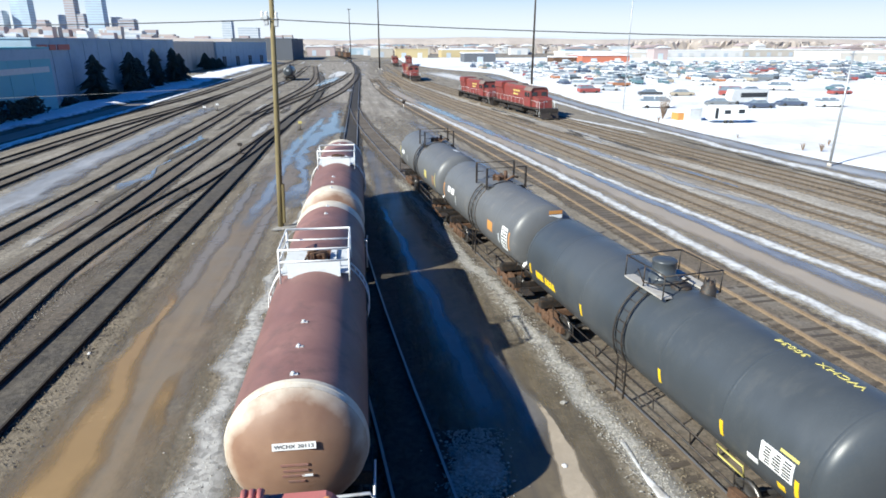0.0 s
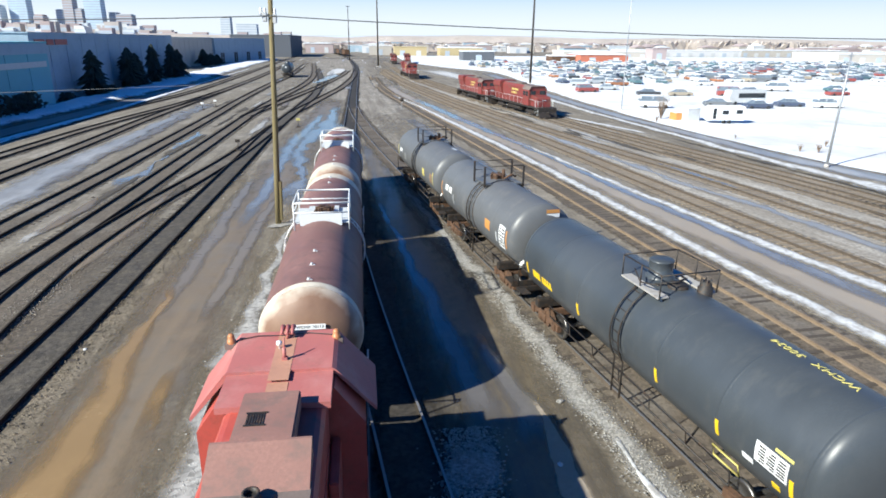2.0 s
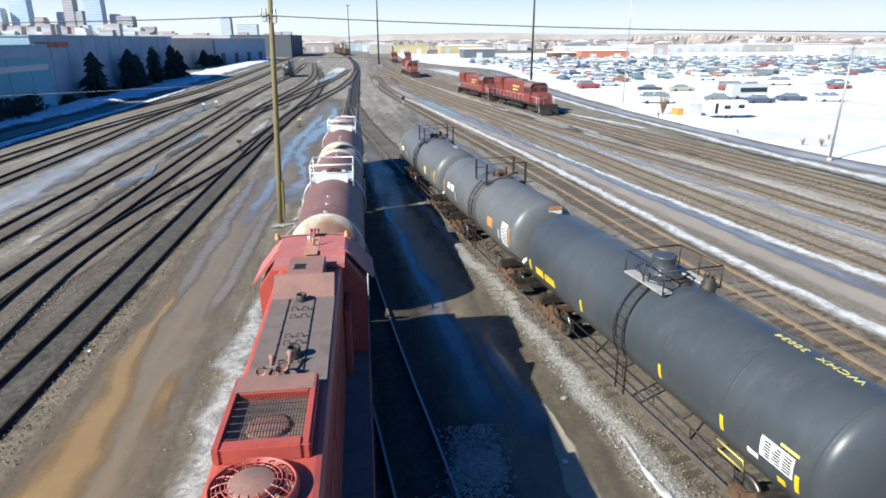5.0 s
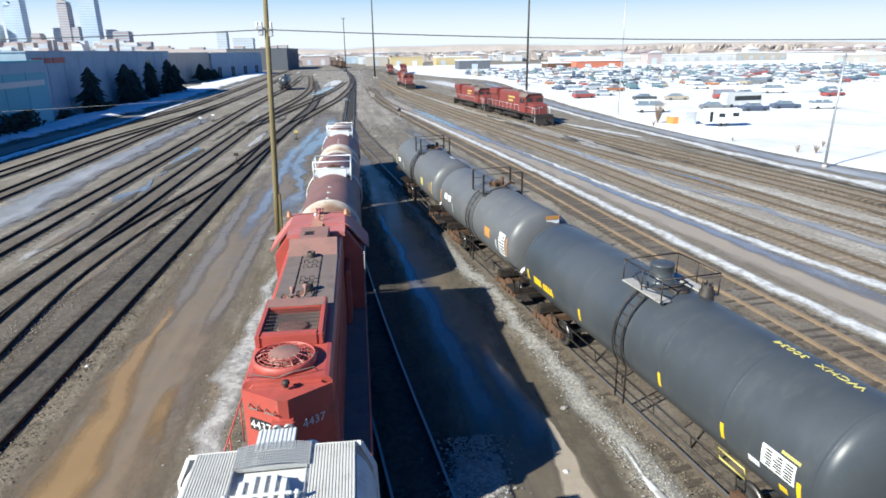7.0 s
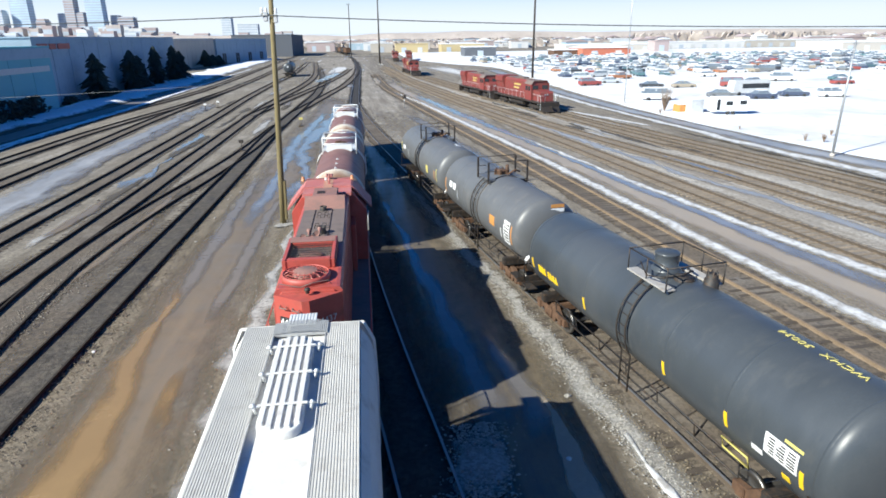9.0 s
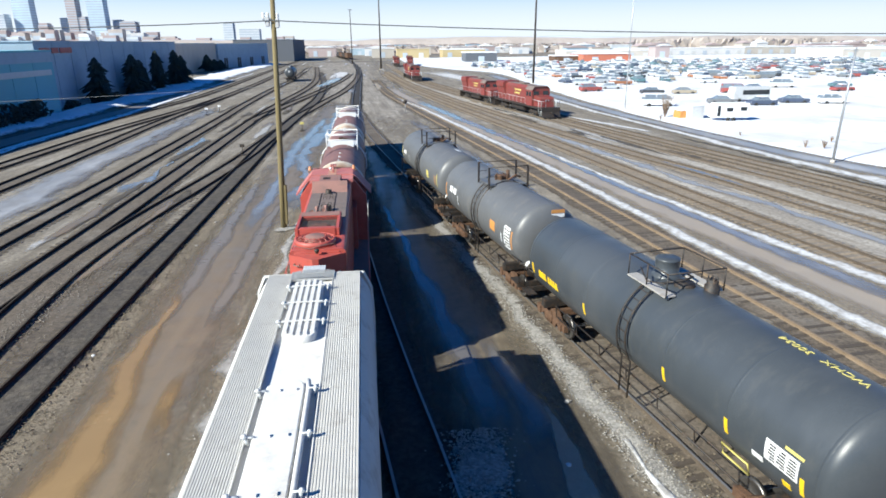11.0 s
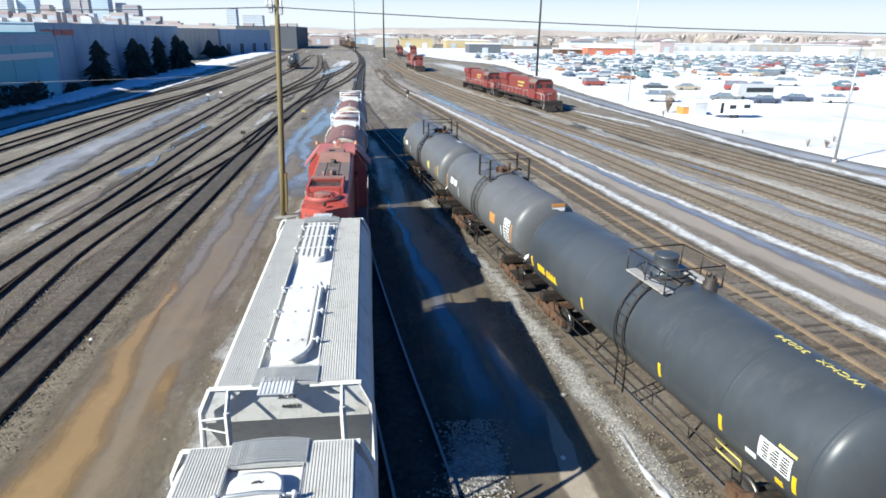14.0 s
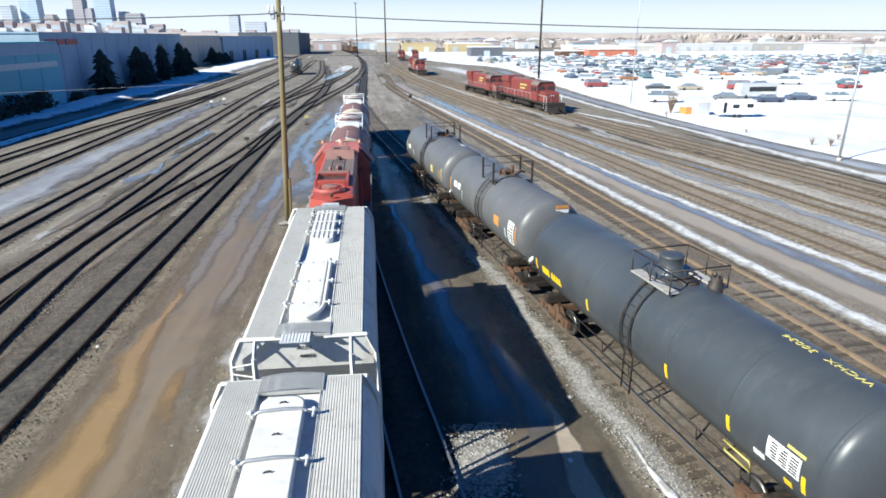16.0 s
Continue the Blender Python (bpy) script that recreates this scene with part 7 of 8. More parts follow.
def shrub(x, y, h, rad, seed):
    """A low dense evergreen bush: short sprays from a few stems."""
    rnd = random.Random(seed)
    t = thing("evergreen_shrub", "dark evergreen shrub against the warehouse wall", "shrub", "hedge shrubs", at=pose(x, y, GZ, 0, 0, rnd.uniform(0, 360)))
    bm = bmesh.new()
    for k in range(4):
        a = k * 1.6 + rnd.uniform(0, 0.5)
        tube(bm, [(0, 0, -0.1), (0.3 * rad * math.cos(a), 0.3 * rad * math.sin(a), h * 0.5), (0.5 * rad * math.cos(a), 0.5 * rad * math.sin(a), h * 0.9)], [0.06, 0.04, 0.01], 5)
    part("stem", bm, "bark", t)
    bm = bmesh.new()
    for k in range(170):
        a, u = rnd.uniform(0, math.tau), rnd.uniform(0.05, 1)
        r = rad * math.sqrt(1 - (u * 0.9) ** 2) * rnd.uniform(0.35, 1.08)
        c = Vector((r * math.cos(a), r * math.sin(a), u * h))
        d = Vector((rnd.uniform(-1, 1), rnd.uniform(-1, 1), rnd.uniform(-0.4, 1))).normalized() * rnd.uniform(0.25, 0.5)
        sd = d.cross(Vector((0.3, 0.2, 1))).normalized() * 0.18
        v = [bm.verts.new(c + q) for q in (-d, sd, d, -sd, Vector((0, 0, 0.15)), Vector((0, 0, -0.15)))]
        for f in ((0, 1, 4), (1, 2, 4), (2, 3, 4), (3, 0, 4), (0, 5, 1), (1, 5, 2), (2, 5, 3), (3, 5, 0)):
            bm.faces.new([v[i] for i in f])
    part("foliage", bm, "needles", t)


def build_buildings():
    rnd = random.Random(31)
    for k in range(17):
        shrub(-47.6 + rnd.uniform(-0.4, 0.5), 62 + k * 2.25 + rnd.uniform(-0.4, 0.4), rnd.uniform(2.0, 3.0), rnd.uniform(1.3, 1.7), 100 + k)
    for k in range(7):
        shrub(-51.2 + rnd.uniform(-0.6, 0.6), 116 + k * 9.5 + rnd.uniform(-2, 2), rnd.uniform(1.0, 1.8), rnd.uniform(1.0, 1.5), 140 + k)

    warehouse("warehouse_teal", "low teal metal warehouse with pale stripe in shade", -90, -49.0, 40, 107, 9.3, "tealwall", 0, "tealwall", "pale")
    warehouse("warehouse_grey", "long grey-blue metal warehouse in shade", -120, -53, 110.5, 187, 10.7, "bluewall", 0, "bluewall", None)
    sign = thing("wall_sign", "faded red fascia sign with unreadable bars", "sign", at=pose(-52.9, 118, 9.4))
    for k, (y0, y1) in enumerate(((-6, -2.6), (-2.0, 0.4), (1.0, 5.5))):
        bm = bmesh.new()
        box(bm, -0.05, 0.08, y0, y1, -0.45, 0.45, 0.02)
        part("sign_bar", bm, "sign_red", sign)
    warehouse("warehouse_beige", "beige concrete warehouse in shade", -130, -67, 233, 303, 10.4, "beigewall")
    dock = warehouse("warehouse_dock", "blue-grey warehouse with dock doors", -20, 0, 0, 49, 10.3, "bluewall", 4)
    dock.matrix_basis = pose(-66, 296, 0, 0, 0, -17)
    warehouse("warehouse_dark", "dark far warehouse block", -80, -45, 400, 470, 12.3, "darkwall", 0, "darkwall")
    for k, (x, y, h, r) in enumerate(((-49.5, 124, 8.2, 3.0), (-49.8, 143, 8.4, 3.2), (-49.8, 147.5, 7.2, 2.8), (-49.5, 158, 9.0, 2.8), (-50, 174, 9.0, 2.9), (-50, 180, 7.6, 2.9), (-63, 262, 6.5, 3.4), (-63, 274, 4.5, 3.2), (-62.5, 283, 4.0, 3.0))):
        spruce(x, y, h, r, k)


def build_distance():
    rnd = random.Random(3)
    # towers of the far city, with distance haze put into their colours
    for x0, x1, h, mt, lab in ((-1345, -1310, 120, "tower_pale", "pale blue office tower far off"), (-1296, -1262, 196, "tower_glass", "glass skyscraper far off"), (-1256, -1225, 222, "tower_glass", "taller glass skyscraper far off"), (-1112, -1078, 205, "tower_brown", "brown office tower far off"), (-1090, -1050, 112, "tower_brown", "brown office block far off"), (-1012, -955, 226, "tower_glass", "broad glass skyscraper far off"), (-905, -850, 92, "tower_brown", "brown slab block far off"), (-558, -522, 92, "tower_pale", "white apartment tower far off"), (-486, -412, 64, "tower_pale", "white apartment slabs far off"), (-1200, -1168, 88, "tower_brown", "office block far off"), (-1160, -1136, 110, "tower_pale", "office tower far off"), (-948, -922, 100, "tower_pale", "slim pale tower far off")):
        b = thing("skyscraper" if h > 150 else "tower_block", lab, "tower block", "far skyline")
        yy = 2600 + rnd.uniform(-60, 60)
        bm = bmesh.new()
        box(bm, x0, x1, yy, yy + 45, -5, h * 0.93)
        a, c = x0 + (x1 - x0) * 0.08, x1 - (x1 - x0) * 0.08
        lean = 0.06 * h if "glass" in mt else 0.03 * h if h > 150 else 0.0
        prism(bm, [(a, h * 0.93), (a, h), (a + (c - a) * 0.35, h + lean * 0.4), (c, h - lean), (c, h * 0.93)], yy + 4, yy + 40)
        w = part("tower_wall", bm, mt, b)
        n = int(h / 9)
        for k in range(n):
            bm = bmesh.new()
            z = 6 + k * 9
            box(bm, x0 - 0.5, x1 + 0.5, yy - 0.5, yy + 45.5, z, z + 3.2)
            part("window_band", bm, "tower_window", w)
    for k in range(170):
        x = rnd.uniform(-1500, -250)
        if rnd.random() < 0.35:
            x = rnd.uniform(-1400, -820)
        h = rnd.uniform(18, 52) * (1.15 if x < -800 else 0.7)
        wd = rnd.uniform(18, 46)
        yy = rnd.uniform(2200, 2560)
        b = thing("town_block", "far town building under haze", "building", "far town")
        bm = bmesh.new()
        box(bm, x, x + wd, yy, yy + 30, -5, h)
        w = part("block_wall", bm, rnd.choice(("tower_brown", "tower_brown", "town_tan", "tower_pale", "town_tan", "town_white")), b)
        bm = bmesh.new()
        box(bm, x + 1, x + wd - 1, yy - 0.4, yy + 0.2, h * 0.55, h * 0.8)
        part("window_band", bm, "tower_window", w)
    # bare woods and hills along the horizon: many upright uneven clumps
    bm = bmesh.new()
    for k in range(11000):
        y = rnd.uniform(620, 1500)
        x = rnd.uniform(-260, 1500) * (y / 1000)
        base = noise.noise((x * 0.004, y * 0.004, 7))
        if base < -0.42:
            continue
        h = (6.0 + 4.5 * base + rnd.uniform(0, 2.5)) * (1.15 if x > y * 0.42 and x < y * 0.75 else 0.8)
        w = rnd.uniform(3, 9)
        v = [bm.verts.new((x + dx * w, y + rnd.uniform(-2, 2), z * h - 0.3)) for dx, z in ((-0.5, 0), (-0.62, 0.5), (-0.3, 0.85), (0.05, 1.0), (0.38, 0.8), (0.6, 0.45), (0.5, 0))]
        bm.faces.new(v)
    tagged(part("bare_woods", bm, "scrub"), "leafless woods along the horizon, their brown paled for haze", "woods", "", "stuff")
    # ridges in colours paled for haze, the farther one blued as well
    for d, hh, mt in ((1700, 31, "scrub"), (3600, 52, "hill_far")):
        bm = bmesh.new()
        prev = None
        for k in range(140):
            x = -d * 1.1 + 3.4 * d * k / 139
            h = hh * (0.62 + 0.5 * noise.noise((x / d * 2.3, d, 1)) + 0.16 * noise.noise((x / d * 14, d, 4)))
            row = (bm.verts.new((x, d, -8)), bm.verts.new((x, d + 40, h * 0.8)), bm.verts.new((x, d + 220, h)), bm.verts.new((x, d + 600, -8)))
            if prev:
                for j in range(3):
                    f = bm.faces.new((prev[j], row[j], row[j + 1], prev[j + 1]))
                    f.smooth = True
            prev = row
        tagged(part("far_hill", bm, mt), "low ridge on the horizon with haze in its colour", "hill", "", "structure")
    # houses and sheds between yard and woods
    def shed(x, y, w, d, h, wall, roofm, lab, gable=0.0):
        b = thing("shed", lab, "building", "far sheds")
        bm = bmesh.new()
        box(bm, x - w / 2, x + w / 2, y, y + d, GZ - 0.3, h)
        wl = part("wall", bm, wall, b)
        bm = bmesh.new()
        if gable:
            prism(bm, [(x - w / 2 - 0.4, h), (x, h + gable), (x + w / 2 + 0.4, h)], y - 0.4, y + d + 0.4)
        else:
            box(bm, x - w / 2 - 0.2, x + w / 2 + 0.2, y - 0.2, y + d + 0.2, h, h + 0.5)
        part("roof", bm, roofm, b)
        for k in range(int(w / 9)):
            bm = bmesh.new()
            xx = x - w / 2 + w * (k + 0.5) / max(1, int(w / 9))
            box(bm, xx - 1.6, xx + 1.6, y - 0.12, y, GZ, min(h * 0.62, 4.2))
            part("door", bm, "pale" if k % 2 else "tower_window", wl)
    shed(30, 445, 22, 16, 5.5, "yellowwall", "yellowwall", "yellow corrugated rail shed", 0)
    shed(66, 450, 30, 20, 5.2, "yellowwall", "snow", "long yellow rail shed with snowy roof")
    shed(10, 470, 16, 14, 6, "beigewall", "snow", "small beige yard building under snow")
    shed(60, 345, 17, 16, 4.6, "darkwall", "snow", "dark service shed with snowy roof")
    shed(124.5, 330, 26, 24, 3.6, "orangewall", "snow", "orange-red workshop with snowy roof", 2.0)
    shed(105, 338, 13, 12, 2.6, "rust", "snow", "low brown shed with snow")
    shed(160, 420, 60, 26, 3.8, "beigewall", "snow", "long low building under snow")
    shed(235, 460, 90, 30, 4.2, "town_white", "snow", "long white warehouse under snow")
    shed(330, 470, 90, 30, 4.6, "beigewall", "snow", "long pale warehouse under snow")
    shed(292, 335, 60, 40, 4.6, "beigewall", "snow", "large white warehouse under snow")
    shed(178, 380, 9, 10, 6.0, "tower_brown", "tower_brown", "dark brown tower building far off")
    for k in range(210):
        y = rnd.uniform(520, 1000)
        x = rnd.uniform(-0.12, 0.95) * y
        w = rnd.uniform(8, 22)
        shed(x, y, w, rnd.uniform(8, 14), rnd.uniform(3, 7.5), rnd.choice(("town_white", "beigewall", "tower_brown", "tower_pale", "bluewall")), rnd.choice(("snow", "tower_brown", "tower_brown")), "far house or shed with snowy roof", rnd.choice((0, 1.5, 2.2)))


# tower and far hill colours are paled and blued to paint in haze
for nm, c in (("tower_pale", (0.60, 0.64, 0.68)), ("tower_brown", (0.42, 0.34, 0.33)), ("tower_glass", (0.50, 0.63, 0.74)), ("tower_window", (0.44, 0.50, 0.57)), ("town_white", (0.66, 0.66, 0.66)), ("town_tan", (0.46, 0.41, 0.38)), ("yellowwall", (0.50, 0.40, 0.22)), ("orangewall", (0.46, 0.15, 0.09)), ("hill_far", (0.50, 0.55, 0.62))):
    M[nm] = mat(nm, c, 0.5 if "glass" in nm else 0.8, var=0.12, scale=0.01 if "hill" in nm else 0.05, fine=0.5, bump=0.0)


# ---- parked engines, far wagons, car yard ----
def parked_engine():
    e = thing("locomotive", "parked red diesel locomotive with sooty roof and gold lettering", "locomotive", "parked engines")
    L = 10.6
    bm = bmesh.new()
    box(bm, -1.5, 1.5, -L, L, 1.25, 1.55, 0.04)
    part("deck", bm, "iron", e)
    bm = bmesh.new()
    prism(bm, [(-0.98, 1.55), (-0.98, 4.1), (-0.7, 4.42), (0.7, 4.42), (0.98, 4.1), (0.98, 1.55)], -4.0, 6.2)
    part("long_hood", bm, "crimson", e)
    bm = bmesh.new()
    box(bm, -0.72, 0.72, -3.8, 6.0, 4.42, 4.50, 0.03)
    box(bm, -0.5, 0.5, -1.0, 1.2, 4.5, 4.72, 0.05)
    part("hood_roof_sheet", bm, "soot", e)
    bm = bmesh.new()
    prism(bm, [(-1.0, 1.55), (-1.35, 3.5), (-1.52, 3.7), (-1.52, 4.45), (-1.3, 4.62), (1.3, 4.62), (1.52, 4.45), (1.52, 3.7), (1.35, 3.5), (1.0, 1.55)], 6.2, L - 0.9)
    part("radiator_section", bm, "crimson", e)
    bm = bmesh.new()
    prism(bm, [(-1.5, 1.55), (-1.5, 3.9), (-1.1, 4.40), (1.1, 4.40), (1.5, 3.9), (1.5, 1.55)], -6.6, -4.0)
    cab = part("cab", bm, "crimson", e)
    bm = bmesh.new()
    prism(bm, [(-1.54, 3.9), (-1.12, 4.46), (1.12, 4.46), (1.54, 3.9), (1.5, 3.88), (1.1, 4.40), (-1.1, 4.40), (-1.5, 3.88)], -6.75, -3.9)
    part("cab_roof", bm, "soot", cab)
    for s in (-1, 1):
        bm = bmesh.new()
        box(bm, s * 1.5 - 0.02, s * 1.5 + 0.02, -6.3, -5.4, 2.95, 3.65, 0.02)
        box(bm, s * 1.5 - 0.02, s * 1.5 + 0.02, -5.2, -4.3, 2.95, 3.65, 0.02)
        part("cab_window", bm, "glass", cab)
        bm = bmesh.new()
        box(bm, s * 0.35 if s > 0 else -1.25, 1.25 if s > 0 else -0.35, -6.64, -6.58, 3.1, 3.75, 0.02)
        part("windscreen", bm, "glass", cab)
        for k, (y0, y1, z) in enumerate(((-0.9, 2.0, 3.40), (-0.2, 2.0, 2.85))):
            for j in range(6):
                bm = bmesh.new()
                yy = y0 + (y1 - y0) * j / 6
                box(bm, s * 0.99 - 0.01, s * 0.99 + 0.01, yy, yy + (y1 - y0) / 6 * 0.7, z, z + 0.28)
                part("gold_letter_block", bm, "yellow_letter", e)
        bm = bmesh.new()
        tube(bm, [(s * 1.46, -L + 0.4, 2.5), (s * 1.46, -6.8, 2.55)], 0.03, 6)
        tube(bm, [(s * 1.46, -3.8, 2.55), (s * 1.46, L - 0.2, 2.55)], 0.022, 6)
        for k in range(9):
            yy = -3.8 + k * 1.75
            tube(bm, [(s * 1.46, yy, 1.55), (s * 1.46, yy, 2.55)], 0.02, 5)
        tube(bm, [(s * 1.46, -L + 0.2, 0.6), (s * 1.46, -L + 0.4, 2.5), (s * 0.8, -L + 0.2, 2.5), (s * 0.8, -L + 0.2, 1.55)], 0.035, 6)
        tube(bm, [(s * 1.46, -L + 1.3, 0.6), (s * 1.46, -L + 1.4, 2.5)], 0.035, 6)
        part("handrail", bm, "pale", e, "white-painted handrail")
        bm = bmesh.new()
        for k in range(4):
            box(bm, s * 1.3 - 0.2, s * 1.3 + 0.2, -L + 0.2, -L + 0.6, 0.45 + 0.27 * k, 0.49 + 0.27 * k)
        part("step_well", bm, "pale", e)
        for k in range(8):
            bm = bmesh.new()
            box(bm, s * 0.985 - 0.01, s * 0.985 + 0.01, -3.8 + k * 1.22, -2.75 + k * 1.22, 1.7, 3.0 if k > 2 else 2.2, 0.01)
            part("hood_door", bm, "crimson", e)
    bm = bmesh.new()
    prism(bm, [(-9.2, 1.55), (-9.1, 2.75), (-8.8, 3.0), (-6.6, 3.15), (-6.6, 1.55)], -1.1, 1.1, "X")
    part("nose", bm, "crimson", e)
    for x in (-0.2, 0.2):
        bm = bmesh.new()
        lathe(bm, [(0, -0.02), (0.11, -0.03), (0.13, 0.0), (0.13, 0.06)], "Y", 14, (x, -9.15, 2.5))
        part("headlight", bm, "galv", e)
    bm = bmesh.new()
    box(bm, -1.1, 1.1, -2.6, 3.4, 0.4, 1.25, 0.2)
    part("fuel_tank", bm, "iron", e)
    for y, s in ((-L, -1), (L, 1)):
        bm = bmesh.new()
        box(bm, -1.48, 1.48, y - 0.05, y + 0.05, 0.25, 1.3, 0.03)
        prism(bm, [(y, 0.15), (y + s * 0.5, 0.15), (y + s * 0.1, 0.9), (y, 0.9)], -1.4, 1.4, "X")
        part("pilot", bm, "iron", e)
        build_coupler(e, y, s, "iron")
    for y in (-6.6, 6.6):
        build_truck(e, y, "iron", 3.9, 3)
    return e


def build_far_wagons():
    e = parked_engine()
    def on(p, q):
        return pose((p[0] + q[0]) / 2, (p[1] + q[1]) / 2, 0, 0, 0, math.degrees(math.atan2(p[0] - q[0], q[1] - p[1])))
    e.matrix_basis = on((24.75, 85.6), (21.85, 104.9)) @ Matrix.Scale(0.92, 4)
    copy_thing(e, on((21.65, 106.2), (18.6, 125.5)) @ Matrix.Scale(0.92, 4))
    copy_thing(e, on((12.9, 176), (11.4, 197)))
    copy_thing(e, on((12.2, 288), (12.4, 309)))
    copy_thing(e, on((18.5, 292), (19.0, 313)))
    # black tank wagon on the far left track
    car = thing("tank_car", "short dirty black tank car standing alone", "tank car", at=pose(-22.6, 190, 0, 0, 0, 1))
    bm = bmesh.new()
    p = tank_profile(1.35, 4.6, 0.5)
    lathe(bm, p + [(r, -y) for r, y in reversed(p)], "Y", 32, (0, 0, 2.4))
    part("tank_shell", bm, "black", car)
    bm = bmesh.new()
    box(bm, -0.5, 0.5, -5.5, 5.5, 0.85, 1.15, 0.03)
    box(bm, -1.4, 1.4, -5.5, -5.3, 0.85, 1.1)
    part("frame_sill", bm, "iron", car)
    bm = bmesh.new()
    lathe(bm, [(0, 4.25), (0.5, 4.2), (0.55, 3.6)], "Z", 16)
    part("dome_housing", bm, "black", car)
    bm = bmesh.new()
    box(bm, -0.3, 0.25, -5.16, -5.12, 2.5, 2.95)
    part("end_plate", bm, "pale", car)
    for y in (-3.6, 3.6):
        build_truck(car, y, "iron")
    # far freight cars
    rnd = random.Random(8)
    for x, y, mt in ((-13.5, 430, "rust"), (-16, 446, "iron"), (-18.5, 462, "rust"), (-21, 478, "iron")):
        w = thing("freight_car", "rusty far freight car", "freight car", "far freight cars", at=pose(x, y, 0, 0, 0, 9))
        bm = bmesh.new()
        box(bm, -1.5, 1.5, -7.4, 7.4, 1.1, 3.9, 0.06)
        part("car_body", bm, mt, w)
        bm = bmesh.new()
        box(bm, -1.55, 1.55, -7.5, 7.5, 3.9, 4.05, 0.03)
        part("roof", bm, mt, w)
        build_truck(w, -5.4, "iron")
        build_truck(w, 5.4, "iron")


CAR_COLORS = (("silver", (0.42, 0.44, 0.46)), ("white", (0.72, 0.72, 0.72)), ("dark blue", (0.07, 0.09, 0.14)), ("red", (0.30, 0.07, 0.06)), ("black", (0.06, 0.064, 0.07)), ("grey", (0.16, 0.17, 0.18)), ("teal", (0.09, 0.17, 0.19)), ("beige", (0.35, 0.30, 0.23)), ("orange", (0.40, 0.17, 0.08)))
WHEEL_CAR = None


def parked_car(kind, cname, paint, snowy):
    global WHEEL_CAR
    label = f"{cname} parked {kind} " + ("with snow on its roof" if snowy else "standing in trampled snow")
    c = thing("car", label, "car", "cars of the storage yard")
    prof = {"sedan": [(-2.25, 0.35), (-2.28, 0.75), (-2.1, 0.92), (-1.15, 0.98), (1.5, 0.98), (2.15, 0.90), (2.28, 0.7), (2.25, 0.35)],
            "suv": [(-2.3, 0.4), (-2.33, 0.95), (-2.15, 1.1), (-1.1, 1.15), (2.2, 1.15), (2.3, 0.95), (2.28, 0.4)],
            "van": [(-2.5, 0.4), (-2.5, 1.0), (-2.2, 1.2), (-1.8, 1.25), (2.5, 1.25), (2.52, 0.4)],
            "pickup": [(-2.7, 0.45), (-2.72, 1.0), (-2.5, 1.12), (-1.3, 1.15), (2.7, 1.15), (2.72, 0.5)]}[kind]
    top = {"sedan": [(-1.2, 0.97), (-0.55, 1.42), (0.75, 1.44), (1.55, 0.97)], "suv": [(-1.15, 1.14), (-0.55, 1.72), (2.0, 1.72), (2.25, 1.14)],
           "van": [(-2.0, 1.24), (-1.3, 2.0), (2.4, 2.02), (2.5, 1.24)], "pickup": [(-1.35, 1.14), (-0.7, 1.78), (0.6, 1.78), (0.8, 1.14)]}[kind]
    bm = bmesh.new()
    prism(bm, prof, -0.9, 0.9, "X")
    bmesh.ops.bevel(bm, geom=bm.edges[:], offset=0.06, segments=1, affect="EDGES")
    body = part("body", bm, paint, c)
    bm = bmesh.new()
    n = len(top)
    lo = [bm.verts.new((-0.82 if z < top[1][1] - 0.1 else -0.66, y, z)) for y, z in top]
    hi = [bm.verts.new((0.82 if z < top[1][1] - 0.1 else 0.66, y, z)) for y, z in top]
    bm.faces.new(lo)
    bm.faces.new(list(reversed(hi)))
    for k in range(n):
        bm.faces.new((lo[k], hi[k], hi[(k + 1) % n], lo[(k + 1) % n]))
    part("window", bm, "frosty_glass", c)
    bm = bmesh.new()
    z = top[1][1]
    box(bm, -0.66, 0.66, top[1][0] - 0.05, top[2][0] + 0.05, z - 0.03, z + 0.03, 0.02)
    for y in (top[1][0], (top[1][0] + top[2][0]) / 2, top[2][0]):
        box(bm, -0.75, 0.75, y - 0.05, y + 0.05, z - 0.38, z)
    part("roof", bm, paint, c)
    if snowy:
        for nm, dims in (("roof_snow", (-0.64, 0.64, top[1][0] - 0.02, top[2][0] + 0.02, z + 0.02, z + 0.20, 0.07)), ("bonnet_snow", (-0.78, 0.78, prof[1][0] + 0.35, top[0][0] - 0.1, top[0][1] - 0.04, top[0][1] + 0.1, 0.05))):
            bm = bmesh.new()
            box(bm, *dims)
            part(nm, bm, "snow", c)
    if WHEEL_CAR is None:
        bm = bmesh.new()
        lathe(bm, [(0, -0.1), (0.2, -0.1), (0.32, -0.1), (0.34, -0.06), (0.34, 0.06), (0.32, 0.1), (0, 0.1)], "X", 12)
        WHEEL_CAR = mesh_of(bm, "wheel", "ink")
    for x in (-0.85, 0.85):
        for y in (prof[0][0] + 0.85, prof[-1][0] - 0.85):
            w = new("wheel", WHEEL_CAR)
            w.parent, w.matrix_basis = c, pose(x, y, 0.34)
    return c


